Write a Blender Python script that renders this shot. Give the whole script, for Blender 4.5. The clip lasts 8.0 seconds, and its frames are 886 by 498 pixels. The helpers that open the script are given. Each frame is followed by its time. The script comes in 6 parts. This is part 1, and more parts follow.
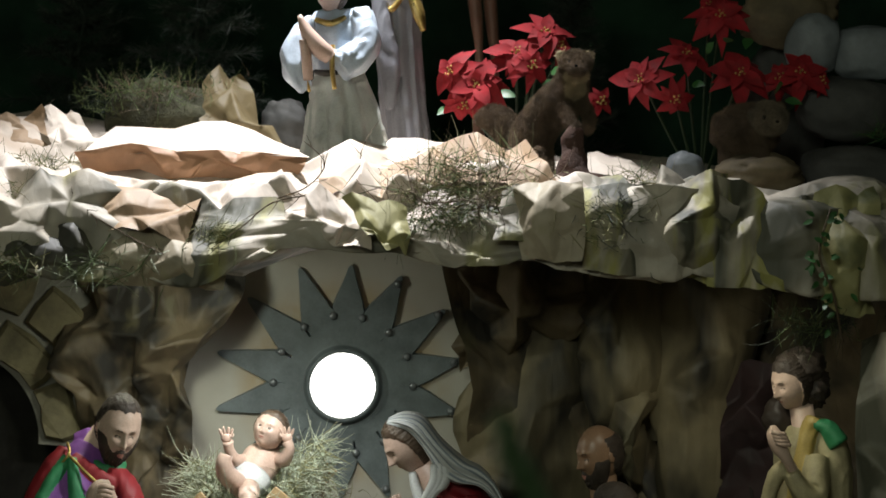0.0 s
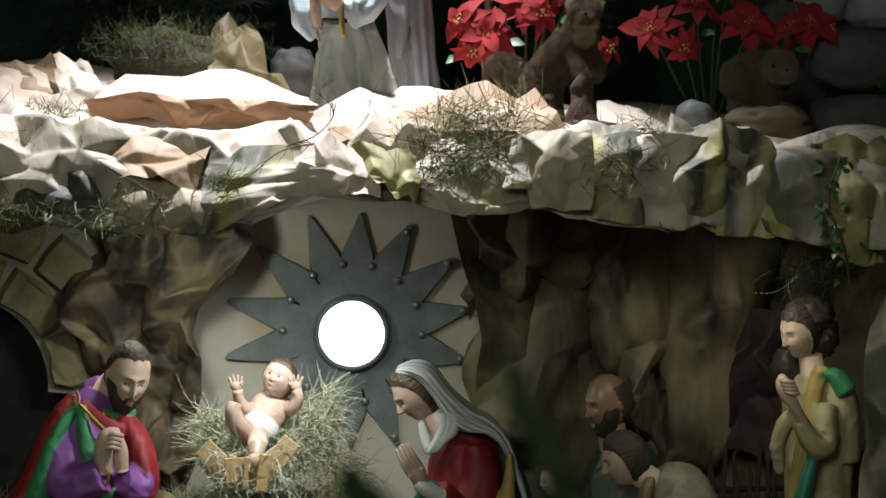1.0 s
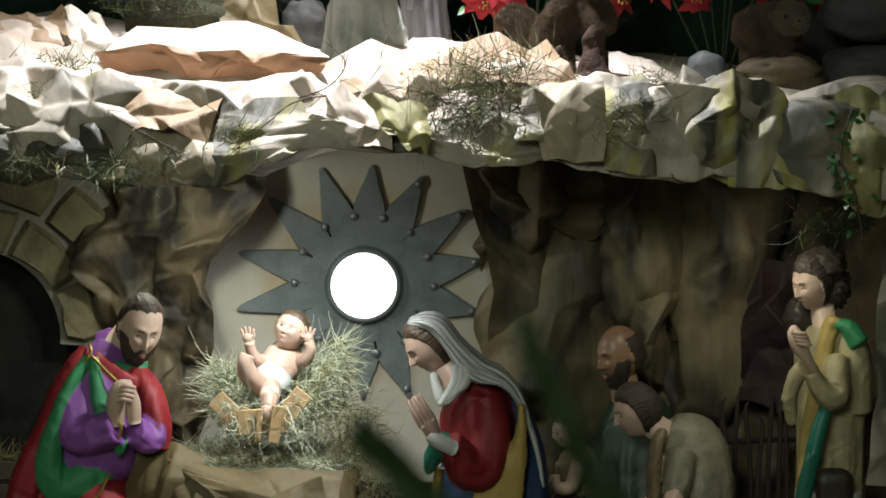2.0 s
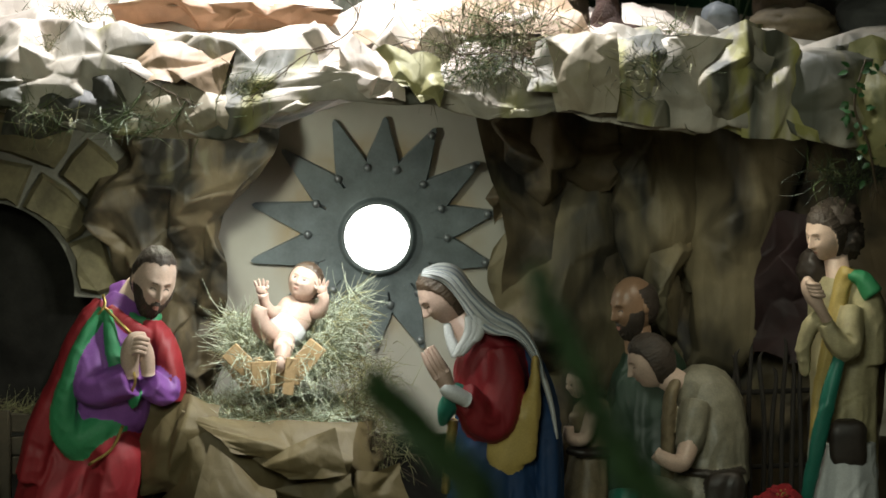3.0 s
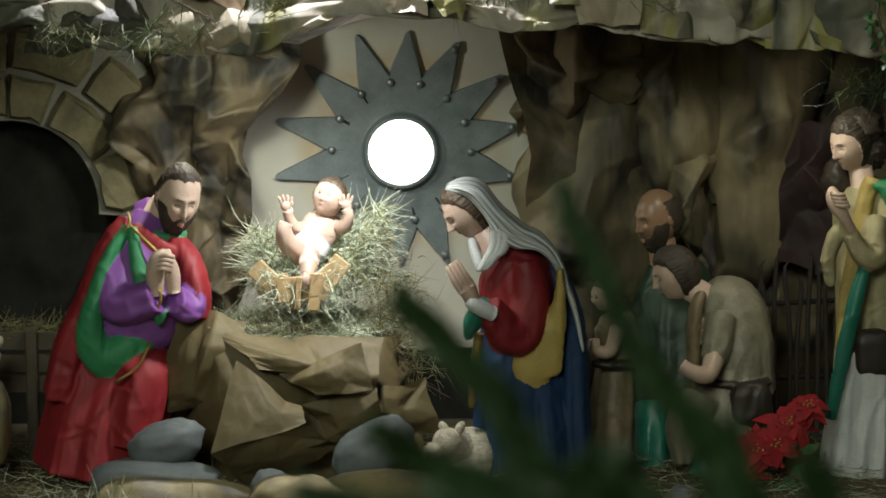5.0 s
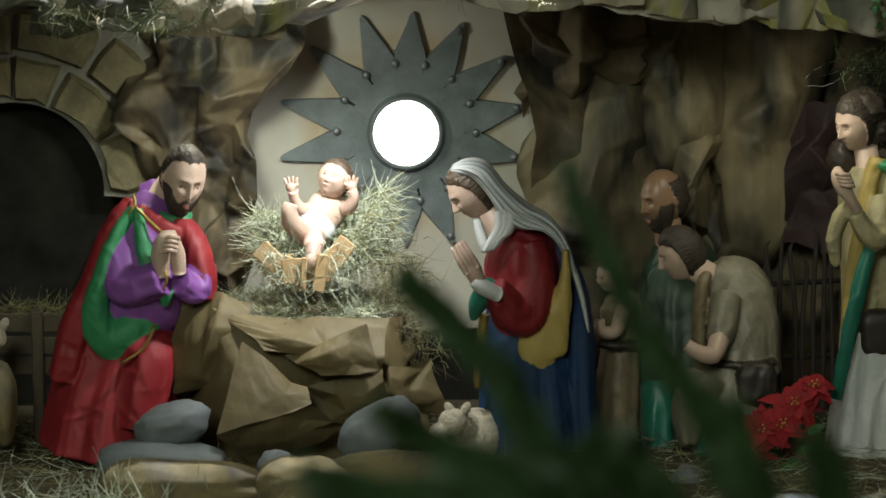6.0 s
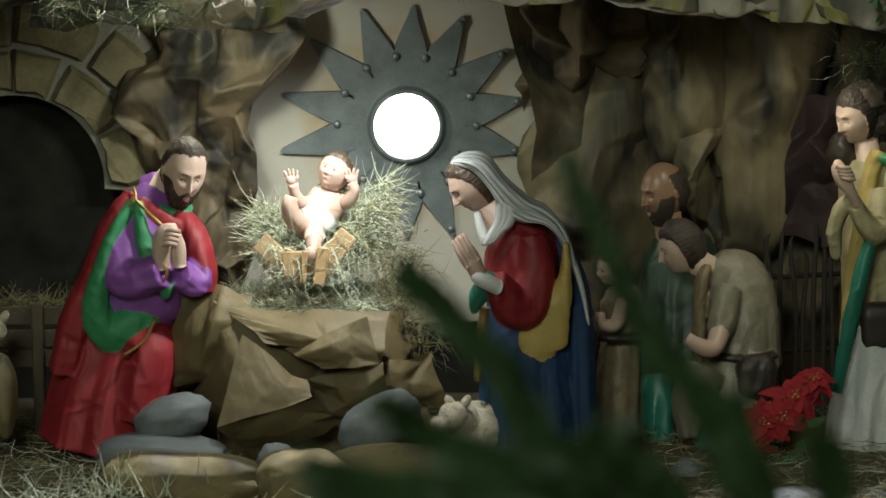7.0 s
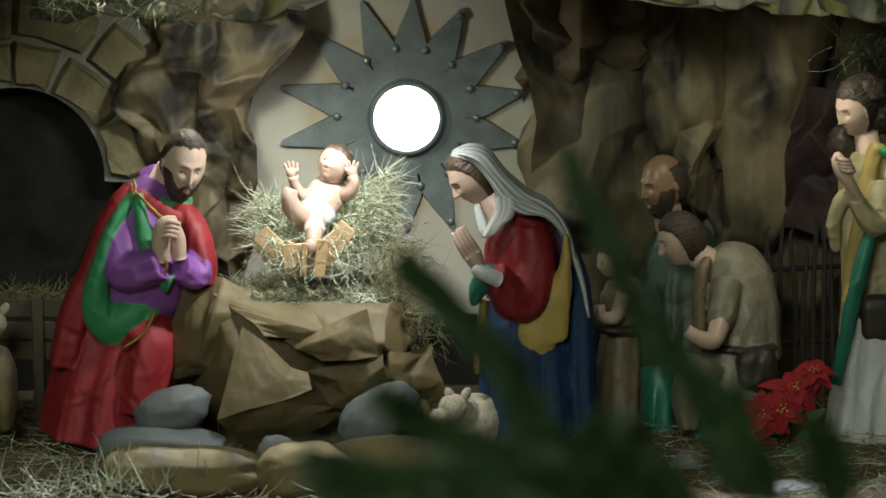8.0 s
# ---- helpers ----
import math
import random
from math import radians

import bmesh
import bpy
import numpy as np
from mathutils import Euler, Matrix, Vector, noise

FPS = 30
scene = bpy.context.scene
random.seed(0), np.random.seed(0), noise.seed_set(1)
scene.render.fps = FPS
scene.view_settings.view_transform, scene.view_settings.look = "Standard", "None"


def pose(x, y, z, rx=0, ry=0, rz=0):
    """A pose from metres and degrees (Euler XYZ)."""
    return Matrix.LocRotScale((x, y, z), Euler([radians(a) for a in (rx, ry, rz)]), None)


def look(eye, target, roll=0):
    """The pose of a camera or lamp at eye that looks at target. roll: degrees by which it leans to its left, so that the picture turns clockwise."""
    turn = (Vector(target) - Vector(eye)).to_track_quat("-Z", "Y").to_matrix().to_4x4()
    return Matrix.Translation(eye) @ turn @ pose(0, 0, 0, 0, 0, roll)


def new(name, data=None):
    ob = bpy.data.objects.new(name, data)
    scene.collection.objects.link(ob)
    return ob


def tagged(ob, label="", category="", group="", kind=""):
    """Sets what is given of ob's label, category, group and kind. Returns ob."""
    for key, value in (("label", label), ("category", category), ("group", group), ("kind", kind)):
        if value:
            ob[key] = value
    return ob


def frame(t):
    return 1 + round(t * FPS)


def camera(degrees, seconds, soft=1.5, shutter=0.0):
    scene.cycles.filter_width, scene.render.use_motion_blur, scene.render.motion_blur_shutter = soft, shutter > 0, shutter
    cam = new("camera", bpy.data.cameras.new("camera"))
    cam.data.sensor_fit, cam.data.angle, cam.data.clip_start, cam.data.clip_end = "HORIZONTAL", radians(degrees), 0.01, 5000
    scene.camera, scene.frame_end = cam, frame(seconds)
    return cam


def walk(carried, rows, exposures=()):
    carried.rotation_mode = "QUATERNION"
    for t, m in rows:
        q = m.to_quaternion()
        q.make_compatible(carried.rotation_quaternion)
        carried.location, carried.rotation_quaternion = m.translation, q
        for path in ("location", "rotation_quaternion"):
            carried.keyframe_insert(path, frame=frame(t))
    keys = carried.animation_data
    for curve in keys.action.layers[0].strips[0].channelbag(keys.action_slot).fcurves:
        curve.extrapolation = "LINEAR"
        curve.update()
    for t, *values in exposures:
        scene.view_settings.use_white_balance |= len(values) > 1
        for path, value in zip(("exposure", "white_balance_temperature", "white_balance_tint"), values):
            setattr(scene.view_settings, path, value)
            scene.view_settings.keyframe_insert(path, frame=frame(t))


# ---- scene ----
from mathutils.bvhtree import BVHTree
from mathutils.geometry import delaunay_2d_cdt

# The camera stands on a tripod, far off with a long lens, and tilts down and a little to the left.
cam = camera(16.0, 8.0, soft=1.6)
EYE = 1.6
ROWS = [
    (0.0, 86.941, -0.0, 0.0),
    (0.5, 86.482, -0.013, 0.074),
    (1.0, 86.003, -0.047, 0.169),
    (1.5, 85.569, -0.009, 0.266),
    (3.0, 84.248, 0.189, 0.609),
    (3.5, 83.842, 0.321, 0.719),
    (4.0, 83.401, 0.496, 0.82),
    (4.5, 83.002, 0.671, 0.906),
    (6.0, 82.346, 0.958, 1.062),
    (6.5, 82.284, 0.941, 1.07),
    (7.0, 82.219, 0.937, 1.071),
    (7.5, 82.156, 0.934, 1.071),
    (8.0, 82.08, 0.932, 1.071),
]
EXPOSURES = [(0.0, -0.75), (1.5, -0.5), (3.0, -0.2), (4.5, -0.08), (8.0, -0.05)]
walk(cam, [(t, pose(0, 0, EYE, a, b, c)) for t, a, b, c in ROWS], EXPOSURES)
cam.data.dof.use_dof = True
cam.data.dof.focus_distance = 8.05
cam.data.dof.aperture_fstop = 2.6

# ---- light ----
world = bpy.data.worlds.new("world")
scene.world = world
world.use_nodes = True
world.node_tree.nodes["Background"].inputs["Color"].default_value = (0.5, 0.5, 0.45, 1)
world.node_tree.nodes["Background"].inputs["Strength"].default_value = 0.02


def spot(name, eye, target, watts, degrees, blend, size, colour):
    data = bpy.data.lights.new(name, "SPOT")
    data.energy, data.spot_size, data.spot_blend, data.shadow_soft_size, data.color = watts, radians(degrees), blend, size, colour
    ob = new(name, data)
    ob.matrix_world = look(eye, target)
    return ob


spot("spotlight_above_ledge", (-0.3, 8.42, 3.6), (-0.32, 7.86, 1.4), 1200, 66, 1.0, 0.03, (0.98, 0.98, 1.0))
spot("spotlight_in_grotto", (-0.3, 7.58, 1.13), (-0.5, 7.98, 0.52), 54, 92, 1.0, 0.03, (0.98, 1.0, 0.95))
# Unseen fill, added to brighten the grotto's upper walls.
spot("fill_in_grotto", (-0.75, 7.95, 1.07), (-0.65, 8.3, 0.4), 10, 172, 0.6, 0.05, (0.95, 1.0, 0.84))
# Another added fill without a visible source, for the right wall and the shepherd.
spot("fill_in_grotto_far", (0.66, 7.74, 1.06), (0.92, 8.08, 0.45), 6.5, 130, 0.8, 0.05, (1.0, 0.97, 0.78))
# Broad fill added behind the camera to lift the ledge front and the palm.
hall = bpy.data.lights.new("hall_fill", "AREA")
hall.energy, hall.size, hall.color = 270, 2.2, (0.92, 1.0, 0.83)
new("hall_fill", hall).matrix_world = look((-1.6, -0.5, 4.2), (0.2, 8.3, 0.8))


# ---- materials ----
def tree_of(name, rough=0.6, metal=0.0):
    m = bpy.data.materials.new(name)
    m.use_nodes = True
    t = m.node_tree
    b = t.nodes["Principled BSDF"]
    b.inputs["Roughness"].default_value, b.inputs["Metallic"].default_value = rough, metal
    return m, t, b


def noise_node(t, scale, detail=4, rough=0.6, distort=0.0):
    co = t.nodes.new("ShaderNodeTexCoord")
    n = t.nodes.new("ShaderNodeTexNoise")
    n.inputs["Scale"].default_value, n.inputs["Detail"].default_value = scale, detail
    n.inputs["Roughness"].default_value, n.inputs["Distortion"].default_value = rough, distort
    t.links.new(co.outputs["Object"], n.inputs["Vector"])
    return n.outputs["Fac"]


def ramp(t, fac, stops):
    r = t.nodes.new("ShaderNodeValToRGB")
    e = r.color_ramp.elements
    while len(e) < len(stops):
        e.new(0.5)
    for k, (p, c) in zip(e, stops):
        k.position, k.color = p, (*c, 1) if len(c) == 3 else c
    t.links.new(fac, r.inputs["Fac"])
    return r.outputs["Color"]


def mixed(t, fac, a, b, mode="MIX"):
    m = t.nodes.new("ShaderNodeMix")
    m.data_type, m.blend_type = "RGBA", mode
    for slot, v in ((m.inputs[0], fac), (m.inputs[6], a), (m.inputs[7], b)):
        if isinstance(v, (int, float)):
            slot.default_value = v
        elif isinstance(v, tuple):
            slot.default_value = (*v, 1)
        else:
            t.links.new(v, slot)
    return m.outputs[2]


def bump(t, b, fac, strength, dist):
    n = t.nodes.new("ShaderNodeBump")
    n.inputs["Strength"].default_value, n.inputs["Distance"].default_value = strength, dist
    t.links.new(fac, n.inputs["Height"])
    t.links.new(n.outputs["Normal"], b.inputs["Normal"])


def shade(c, k):
    return tuple(min(1.0, v * k) for v in c)


def surface(name, colour, rough=0.6, vary=0.25, scale=9, grain=120, relief=0.15, dist=0.003, second=None, metal=0.0):
    """A base colour with blotches, fine grain, uneven gloss and a little relief."""
    m, t, b = tree_of(name, rough, metal)
    big, fine = noise_node(t, scale, 5), noise_node(t, grain, 3)
    c = ramp(t, big, [(0.3, shade(second or colour, 1 - vary)), (0.5, colour), (0.72, shade(colour, 1 + vary))])
    c = mixed(t, 0.35, c, ramp(t, fine, [(0.3, (0.55, 0.55, 0.55)), (0.7, (1, 1, 1))]), "MULTIPLY")
    t.links.new(c, b.inputs["Base Color"])
    r = t.nodes.new("ShaderNodeMapRange")
    r.inputs[3].default_value, r.inputs[4].default_value = max(0.05, rough - 0.12), min(1, rough + 0.15)
    t.links.new(big, r.inputs[0])
    t.links.new(r.outputs[0], b.inputs["Roughness"])
    bump(t, b, fine, relief, dist)
    return m


def kraft(name, base, dark, paint, dark_at=0.55, paint_at=0.6, scale=4.0, tall=1.0):
    """Packing paper sprayed with dark and coloured patches; some papers carry light or shade in these colours."""
    m, t, b = tree_of(name, 0.62)
    fibre, blotch = noise_node(t, 260, 3), noise_node(t, 14, 4)
    co = t.nodes.new("ShaderNodeTexCoord")
    m1 = t.nodes.new("ShaderNodeMapping")
    m1.inputs["Scale"].default_value = (1.0, 1.0, tall)
    n1 = t.nodes.new("ShaderNodeTexNoise")
    n1.inputs["Scale"].default_value, n1.inputs["Detail"].default_value, n1.inputs["Distortion"].default_value = scale, 3, 0.4
    t.links.new(co.outputs["Object"], m1.inputs["Vector"])
    t.links.new(m1.outputs["Vector"], n1.inputs["Vector"])
    spray = n1.outputs["Fac"]
    c = ramp(t, blotch, [(0.3, shade(base, 0.86)), (0.6, base), (0.75, shade(base, 1.1))])
    f = ramp(t, spray, [(dark_at - 0.1, (0, 0, 0)), (dark_at + 0.1, (1, 1, 1))])
    c = mixed(t, f, c, dark)
    mp = t.nodes.new("ShaderNodeMapping")
    mp.inputs["Location"].default_value, mp.inputs["Scale"].default_value = (3.1, 1.7, 5.3), (1.5, 1.0, 0.8 * tall)
    n2 = t.nodes.new("ShaderNodeTexNoise")
    n2.inputs["Scale"].default_value, n2.inputs["Detail"].default_value = scale * 1.2, 3
    t.links.new(co.outputs["Object"], mp.inputs["Vector"])
    t.links.new(mp.outputs["Vector"], n2.inputs["Vector"])
    g = ramp(t, n2.outputs["Fac"], [(paint_at, (0, 0, 0)), (paint_at + 0.12, (1, 1, 1))])
    c = mixed(t, g, c, paint)
    c = mixed(t, 0.2, c, ramp(t, fibre, [(0.3, (0.6, 0.6, 0.6)), (0.7, (1, 1, 1))]), "MULTIPLY")
    t.links.new(c, b.inputs["Base Color"])
    # fine wrinkles between the folds
    v = t.nodes.new("ShaderNodeTexVoronoi")
    v.feature = "DISTANCE_TO_EDGE"
    v.inputs["Scale"].default_value = 17
    t.links.new(mp.outputs["Vector"], v.inputs["Vector"])
    h = mixed(t, 0.12, ramp(t, v.outputs["Distance"], [(0.0, (0, 0, 0)), (0.3, (1, 1, 1))]), fibre)
    bump(t, b, h, 0.22, 0.006)
    return m


# Ledge top paler for the light on it; front's dark spray also carries shade.
LEDGE_TOP_LIT = kraft("ledge_top_lit_paper", (0.62, 0.54, 0.46), (0.42, 0.3, 0.2), (0.3, 0.27, 0.14), 0.66, 0.68, 3.0)
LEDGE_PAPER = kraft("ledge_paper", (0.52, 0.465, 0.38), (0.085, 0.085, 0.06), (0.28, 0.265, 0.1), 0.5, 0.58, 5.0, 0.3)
# Sprayed black patches, their contrast raised to stand for shade in the folds too.
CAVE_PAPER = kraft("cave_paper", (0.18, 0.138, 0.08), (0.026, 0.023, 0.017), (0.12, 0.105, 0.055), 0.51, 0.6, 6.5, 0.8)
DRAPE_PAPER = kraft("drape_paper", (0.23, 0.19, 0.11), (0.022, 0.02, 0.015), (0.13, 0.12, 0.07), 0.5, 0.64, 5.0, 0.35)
MANGER_PAPER = kraft("manger_paper", (0.145, 0.11, 0.05), (0.075, 0.057, 0.027), (0.105, 0.084, 0.04), 0.7, 0.72, 3.0)


def sprayed_panel():
    """Pale card with ochre sprayed round the hub of the star."""
    m, t, b = tree_of("panel_card", 0.75)
    co = t.nodes.new("ShaderNodeTexCoord")
    far = t.nodes.new("ShaderNodeVectorMath")
    far.operation = "LENGTH"
    t.links.new(co.outputs["Object"], far.inputs[0])
    ring = ramp(t, far.outputs["Value"], [(0.19, (0.95, 0.95, 0.95)), (0.31, (0, 0, 0))])
    cloud = ramp(t, noise_node(t, 9, 3), [(0.36, (0.15, 0.15, 0.15)), (0.6, (1, 1, 1))])
    card = ramp(t, noise_node(t, 4, 4), [(0.3, (0.45, 0.42, 0.35)), (0.7, (0.55, 0.53, 0.46))])
    c = mixed(t, mixed(t, 1.0, ring, cloud, "MULTIPLY"), card, (0.42, 0.26, 0.07))
    t.links.new(c, b.inputs["Base Color"])
    bump(t, b, noise_node(t, 160, 3), 0.1, 0.002)
    return m


PANEL = sprayed_panel()
STAR_METAL = surface("star_paint", (0.155, 0.185, 0.19), 0.45, 0.3, 14, 150, 0.1)
BOLT = surface("bolt_metal", (0.25, 0.27, 0.28), 0.35, 0.15, 30, metal=0.5)
NETTING = surface("netting", (0.012, 0.03, 0.017), 0.85, 0.5, 6, 400, 0.4)
HALL = surface("hall_plaster", (0.3, 0.28, 0.24), 0.8, 0.1, 3)
EARTH = surface("earth", (0.09, 0.075, 0.04), 0.95, 0.4, 12, 90, 0.8, 0.01)
HAY = surface("hay", (0.5, 0.55, 0.42), 0.6, 0.35, 30, 300, 0.1)
DRY_GRASS = surface("dry_grass", (0.24, 0.23, 0.11), 0.7, 0.45, 25, 200, 0.1)
MOSS = surface("moss", (0.07, 0.1, 0.03), 0.8, 0.4, 25, 200, 0.2)
TWIG = surface("twig_bark", (0.1, 0.07, 0.04), 0.8, 0.3, 40)
WOOD = surface("crib_wood", (0.45, 0.31, 0.16), 0.6, 0.25, 18, 90, 0.3)
OLD_WOOD = surface("old_wood", (0.085, 0.066, 0.042), 0.75, 0.35, 12, 70, 0.4)
STONE_GREY = surface("grey_stone", (0.17, 0.19, 0.2), 0.55, 0.25, 7, 60, 0.35)
STONE_YELLOW = surface("ochre_stone", (0.19, 0.155, 0.07), 0.8, 0.3, 7, 60, 0.35, second=(0.1, 0.105, 0.105))
STONE_BROWN = surface("brown_stone", (0.13, 0.1, 0.055), 0.75, 0.4, 9, 60, 0.5)
STONE_DARK = surface("dark_stone", (0.06, 0.06, 0.055), 0.75, 0.4, 9, 60, 0.5)
FENCE_WOOD = surface("fence_wood", (0.026, 0.021, 0.016), 0.85, 0.35, 12, 70, 0.4)
ARCH_STONE = surface("arch_stone", (0.17, 0.145, 0.075), 0.75, 0.45, 9, 70, 0.5)
MORTAR = surface("mortar", (0.22, 0.21, 0.17), 0.9, 0.2, 20, 150, 0.5)
BLACK = surface("dark_void", (0.01, 0.01, 0.01), 0.9, 0.2)
# Near-black for the depth of the grotto and the arch: shade as colour.
GROTTO_SHADE = surface("grotto_shade", (0.02, 0.019, 0.016), 0.95, 0.5, 6)
SKIN = surface("painted_skin", (0.6, 0.44, 0.35), 0.38, 0.1, 12, 200, 0.03)
SKIN_PALE = surface("painted_pale_skin", (0.53, 0.38, 0.31), 0.38, 0.08, 12, 200, 0.03)
SKIN_DARK = surface("painted_dark_skin", (0.3, 0.18, 0.11), 0.35, 0.12, 12, 200, 0.03)
HAIR = surface("painted_hair", (0.05, 0.037, 0.028), 0.6, 0.3, 40, 200, 0.4)
HAIR_LIGHT = surface("painted_brown_hair", (0.075, 0.05, 0.032), 0.45, 0.3, 40, 200, 0.4)
LIP = surface("painted_lip", (0.42, 0.19, 0.15), 0.4, 0.1)
PURPLE = surface("purple_robe", (0.25, 0.085, 0.36), 0.56, 0.15, 8, 200, 0.05)
RED = surface("red_robe", (0.29, 0.017, 0.024), 0.56, 0.2, 8, 200, 0.05)
CRIMSON = surface("crimson_dress", (0.202, 0.009, 0.014), 0.56, 0.2, 8, 200, 0.05)
GREEN = surface("green_lining", (0.04, 0.27, 0.11), 0.56, 0.15, 8, 200, 0.05)
COAT = surface("dark_green_coat", (0.024, 0.05, 0.03), 0.45, 0.2, 8, 200, 0.05)
TEAL = surface("teal_cloth", (0.02, 0.17, 0.12), 0.35, 0.2, 8, 200, 0.05)
BLUE = surface("blue_mantle", (0.002, 0.029, 0.095), 0.7, 0.2, 8, 200, 0.05)
YELLOW = surface("yellow_cloth", (0.46, 0.34, 0.1), 0.5, 0.15, 8, 200, 0.05)
GOLD = surface("gold_trim", (0.5, 0.35, 0.11), 0.3, 0.15, 30, metal=0.7)
CREAM = surface("cream_sleeve", (0.4, 0.35, 0.2), 0.6, 0.3, 14, 200, 0.1)
WHITE = surface("white_cloth", (0.6, 0.62, 0.62), 0.5, 0.06, 10, 200, 0.05)
VEIL_GREY = surface("veil_stripe", (0.27, 0.31, 0.35), 0.5, 0.1, 10, 200, 0.05)
ROBE_BLUE = surface("pale_blue_robe", (0.42, 0.49, 0.57), 0.35, 0.12, 8, 200, 0.05)
ROBE_CREAM = surface("cream_robe", (0.43, 0.455, 0.42), 0.35, 0.12, 8, 200, 0.05)
ROBE_GREY = surface("grey_robe", (0.19, 0.19, 0.21), 0.5, 0.12, 8, 200, 0.05)
TUNIC = surface("grey_tunic", (0.24, 0.22, 0.16), 0.4, 0.25, 25, 200, 0.2)
TUNIC_BROWN = surface("brown_tunic", (0.22, 0.17, 0.1), 0.5, 0.25, 25, 200, 0.2)
LEATHER = surface("dark_leather", (0.035, 0.026, 0.02), 0.45, 0.3, 25)
FUR = surface("fur", (0.16, 0.11, 0.066), 0.95, 0.4, 25, 500, 1.0, 0.006)
FUR_PALE = surface("pale_fur", (0.45, 0.36, 0.22), 0.95, 0.3, 25, 500, 1.0, 0.006)
FUR_GREY = surface("grey_fur", (0.25, 0.2, 0.13), 0.95, 0.4, 25, 500, 1.0, 0.006)
FLEECE = surface("fleece", (0.6, 0.54, 0.42), 0.9, 0.3, 40, 150, 1.0, 0.01)
BRACT = surface("red_bract", (0.28, 0.006, 0.011), 0.8, 0.3, 30, 200, 0.15)
LEAF = surface("green_leaf", (0.03, 0.11, 0.025), 0.45, 0.35, 20, 200, 0.15)
FROND = surface("frond_leaf", (0.015, 0.037, 0.009), 0.5, 0.4, 14, 150, 0.15)
NEEDLE = surface("fir_needles", (0.007, 0.016, 0.007), 0.7, 0.4, 20)
POT = surface("clay_pot", (0.25, 0.1, 0.05), 0.8, 0.2)
DARK_RED = surface("dark_red_cloth", (0.02, 0.007, 0.007), 0.75, 0.4, 10)
for plain in (BLACK, NETTING, GROTTO_SHADE):
    plain.node_tree.nodes["Principled BSDF"].inputs["Specular IOR Level"].default_value = 0.05
GLOW, gt, gb = tree_of("lamp_glass", 0.4)
gb.inputs["Emission Color"].default_value, gb.inputs["Emission Strength"].default_value = (1, 0.98, 0.93, 1), 6.0


# ---- shapes ----
def finish(name, bm, mats, parent=None, label="", smooth=True):
    me = bpy.data.meshes.new(name)
    bm.normal_update()
    bm.to_mesh(me)
    bm.free()
    for m in mats if isinstance(mats, (list, tuple)) else (mats,):
        me.materials.append(m)
    if smooth:
        me.polygons.foreach_set("use_smooth", [True] * len(me.polygons))
    ob = new(name, me)
    ob.parent = parent
    if label:
        ob["label"] = label
    return ob


def part(name, bm, mats, parent, label="", smooth=True):
    return finish(name, bm, mats, parent, label, smooth)


def empty(name, label, category, group="", at=(0, 0, 0)):
    ob = tagged(new(name), label, category, group)
    ob.empty_display_size = 0.05
    ob.location = at
    return ob


def spline(rows, sub):
    """Smooth rows of equal length (Catmull-Rom)."""
    a = np.array(rows, float)
    if len(a) < 3 or sub < 2:
        return a
    e = np.vstack([2 * a[0] - a[1], a, 2 * a[-1] - a[-2]])
    out = []
    for i in range(1, len(e) - 2):
        for k in range(sub):
            t = k / sub
            out.append(0.5 * (2 * e[i] + (e[i + 1] - e[i - 1]) * t + (2 * e[i - 1] - 5 * e[i] + 4 * e[i + 1] - e[i + 2]) * t * t
                              + (3 * e[i] - e[i - 1] - 3 * e[i + 1] + e[i + 2]) * t ** 3))
    return np.array(out + [a[-1]])


def tube(bm, rows, mi=0, seg=18, sub=5, folds=0, depth=0.0, phase=0.0, twist=0.0, caps=True):
    """A limb or a garment: rows of x, y, z, half width, half depth. folds: pleats, by depth of their radius, growing to the end."""
    a = spline(rows, sub)
    n = len(a)
    rings = []
    for i in range(n):
        p = Vector(a[i, :3])
        t = Vector(a[min(n - 1, i + 1), :3] - a[max(0, i - 1), :3])
        t = t.normalized() if t.length > 1e-9 else Vector((0, 0, 1))
        up = Vector((0, 1, 0)) if abs(t.y) < 0.9 else Vector((0, 0, 1))
        b = (up - t * up.dot(t)).normalized()
        s = t.cross(b)
        ra, rb = max(abs(a[i, 3]), 5e-4), max(abs(a[i, 4]), 5e-4)
        ring = []
        for k in range(seg):
            g = 2 * math.pi * k / seg
            f = 1.0
            if folds:
                w = i / max(1, n - 1)
                f = 1 + depth * w * (math.sin(folds * g + phase + twist * w) + 0.5 * math.sin((folds * 2 - 3) * g + 2.1 * phase + 1.3 + 2 * w))
            ring.append(bm.verts.new(p + s * (ra * f * math.cos(g)) + b * (rb * f * math.sin(g))))
        rings.append(ring)
    for i in range(n - 1):
        for k in range(seg):
            q = (rings[i][k], rings[i][(k + 1) % seg], rings[i + 1][(k + 1) % seg], rings[i + 1][k])
            bm.faces.new(q).material_index = mi
    if caps:
        for ring in (rings[0], rings[-1]):
            c = bm.verts.new(sum((v.co for v in ring), Vector()) / seg)
            for k in range(seg):
                bm.faces.new((ring[k], ring[(k + 1) % seg], c)).material_index = mi
    return bm


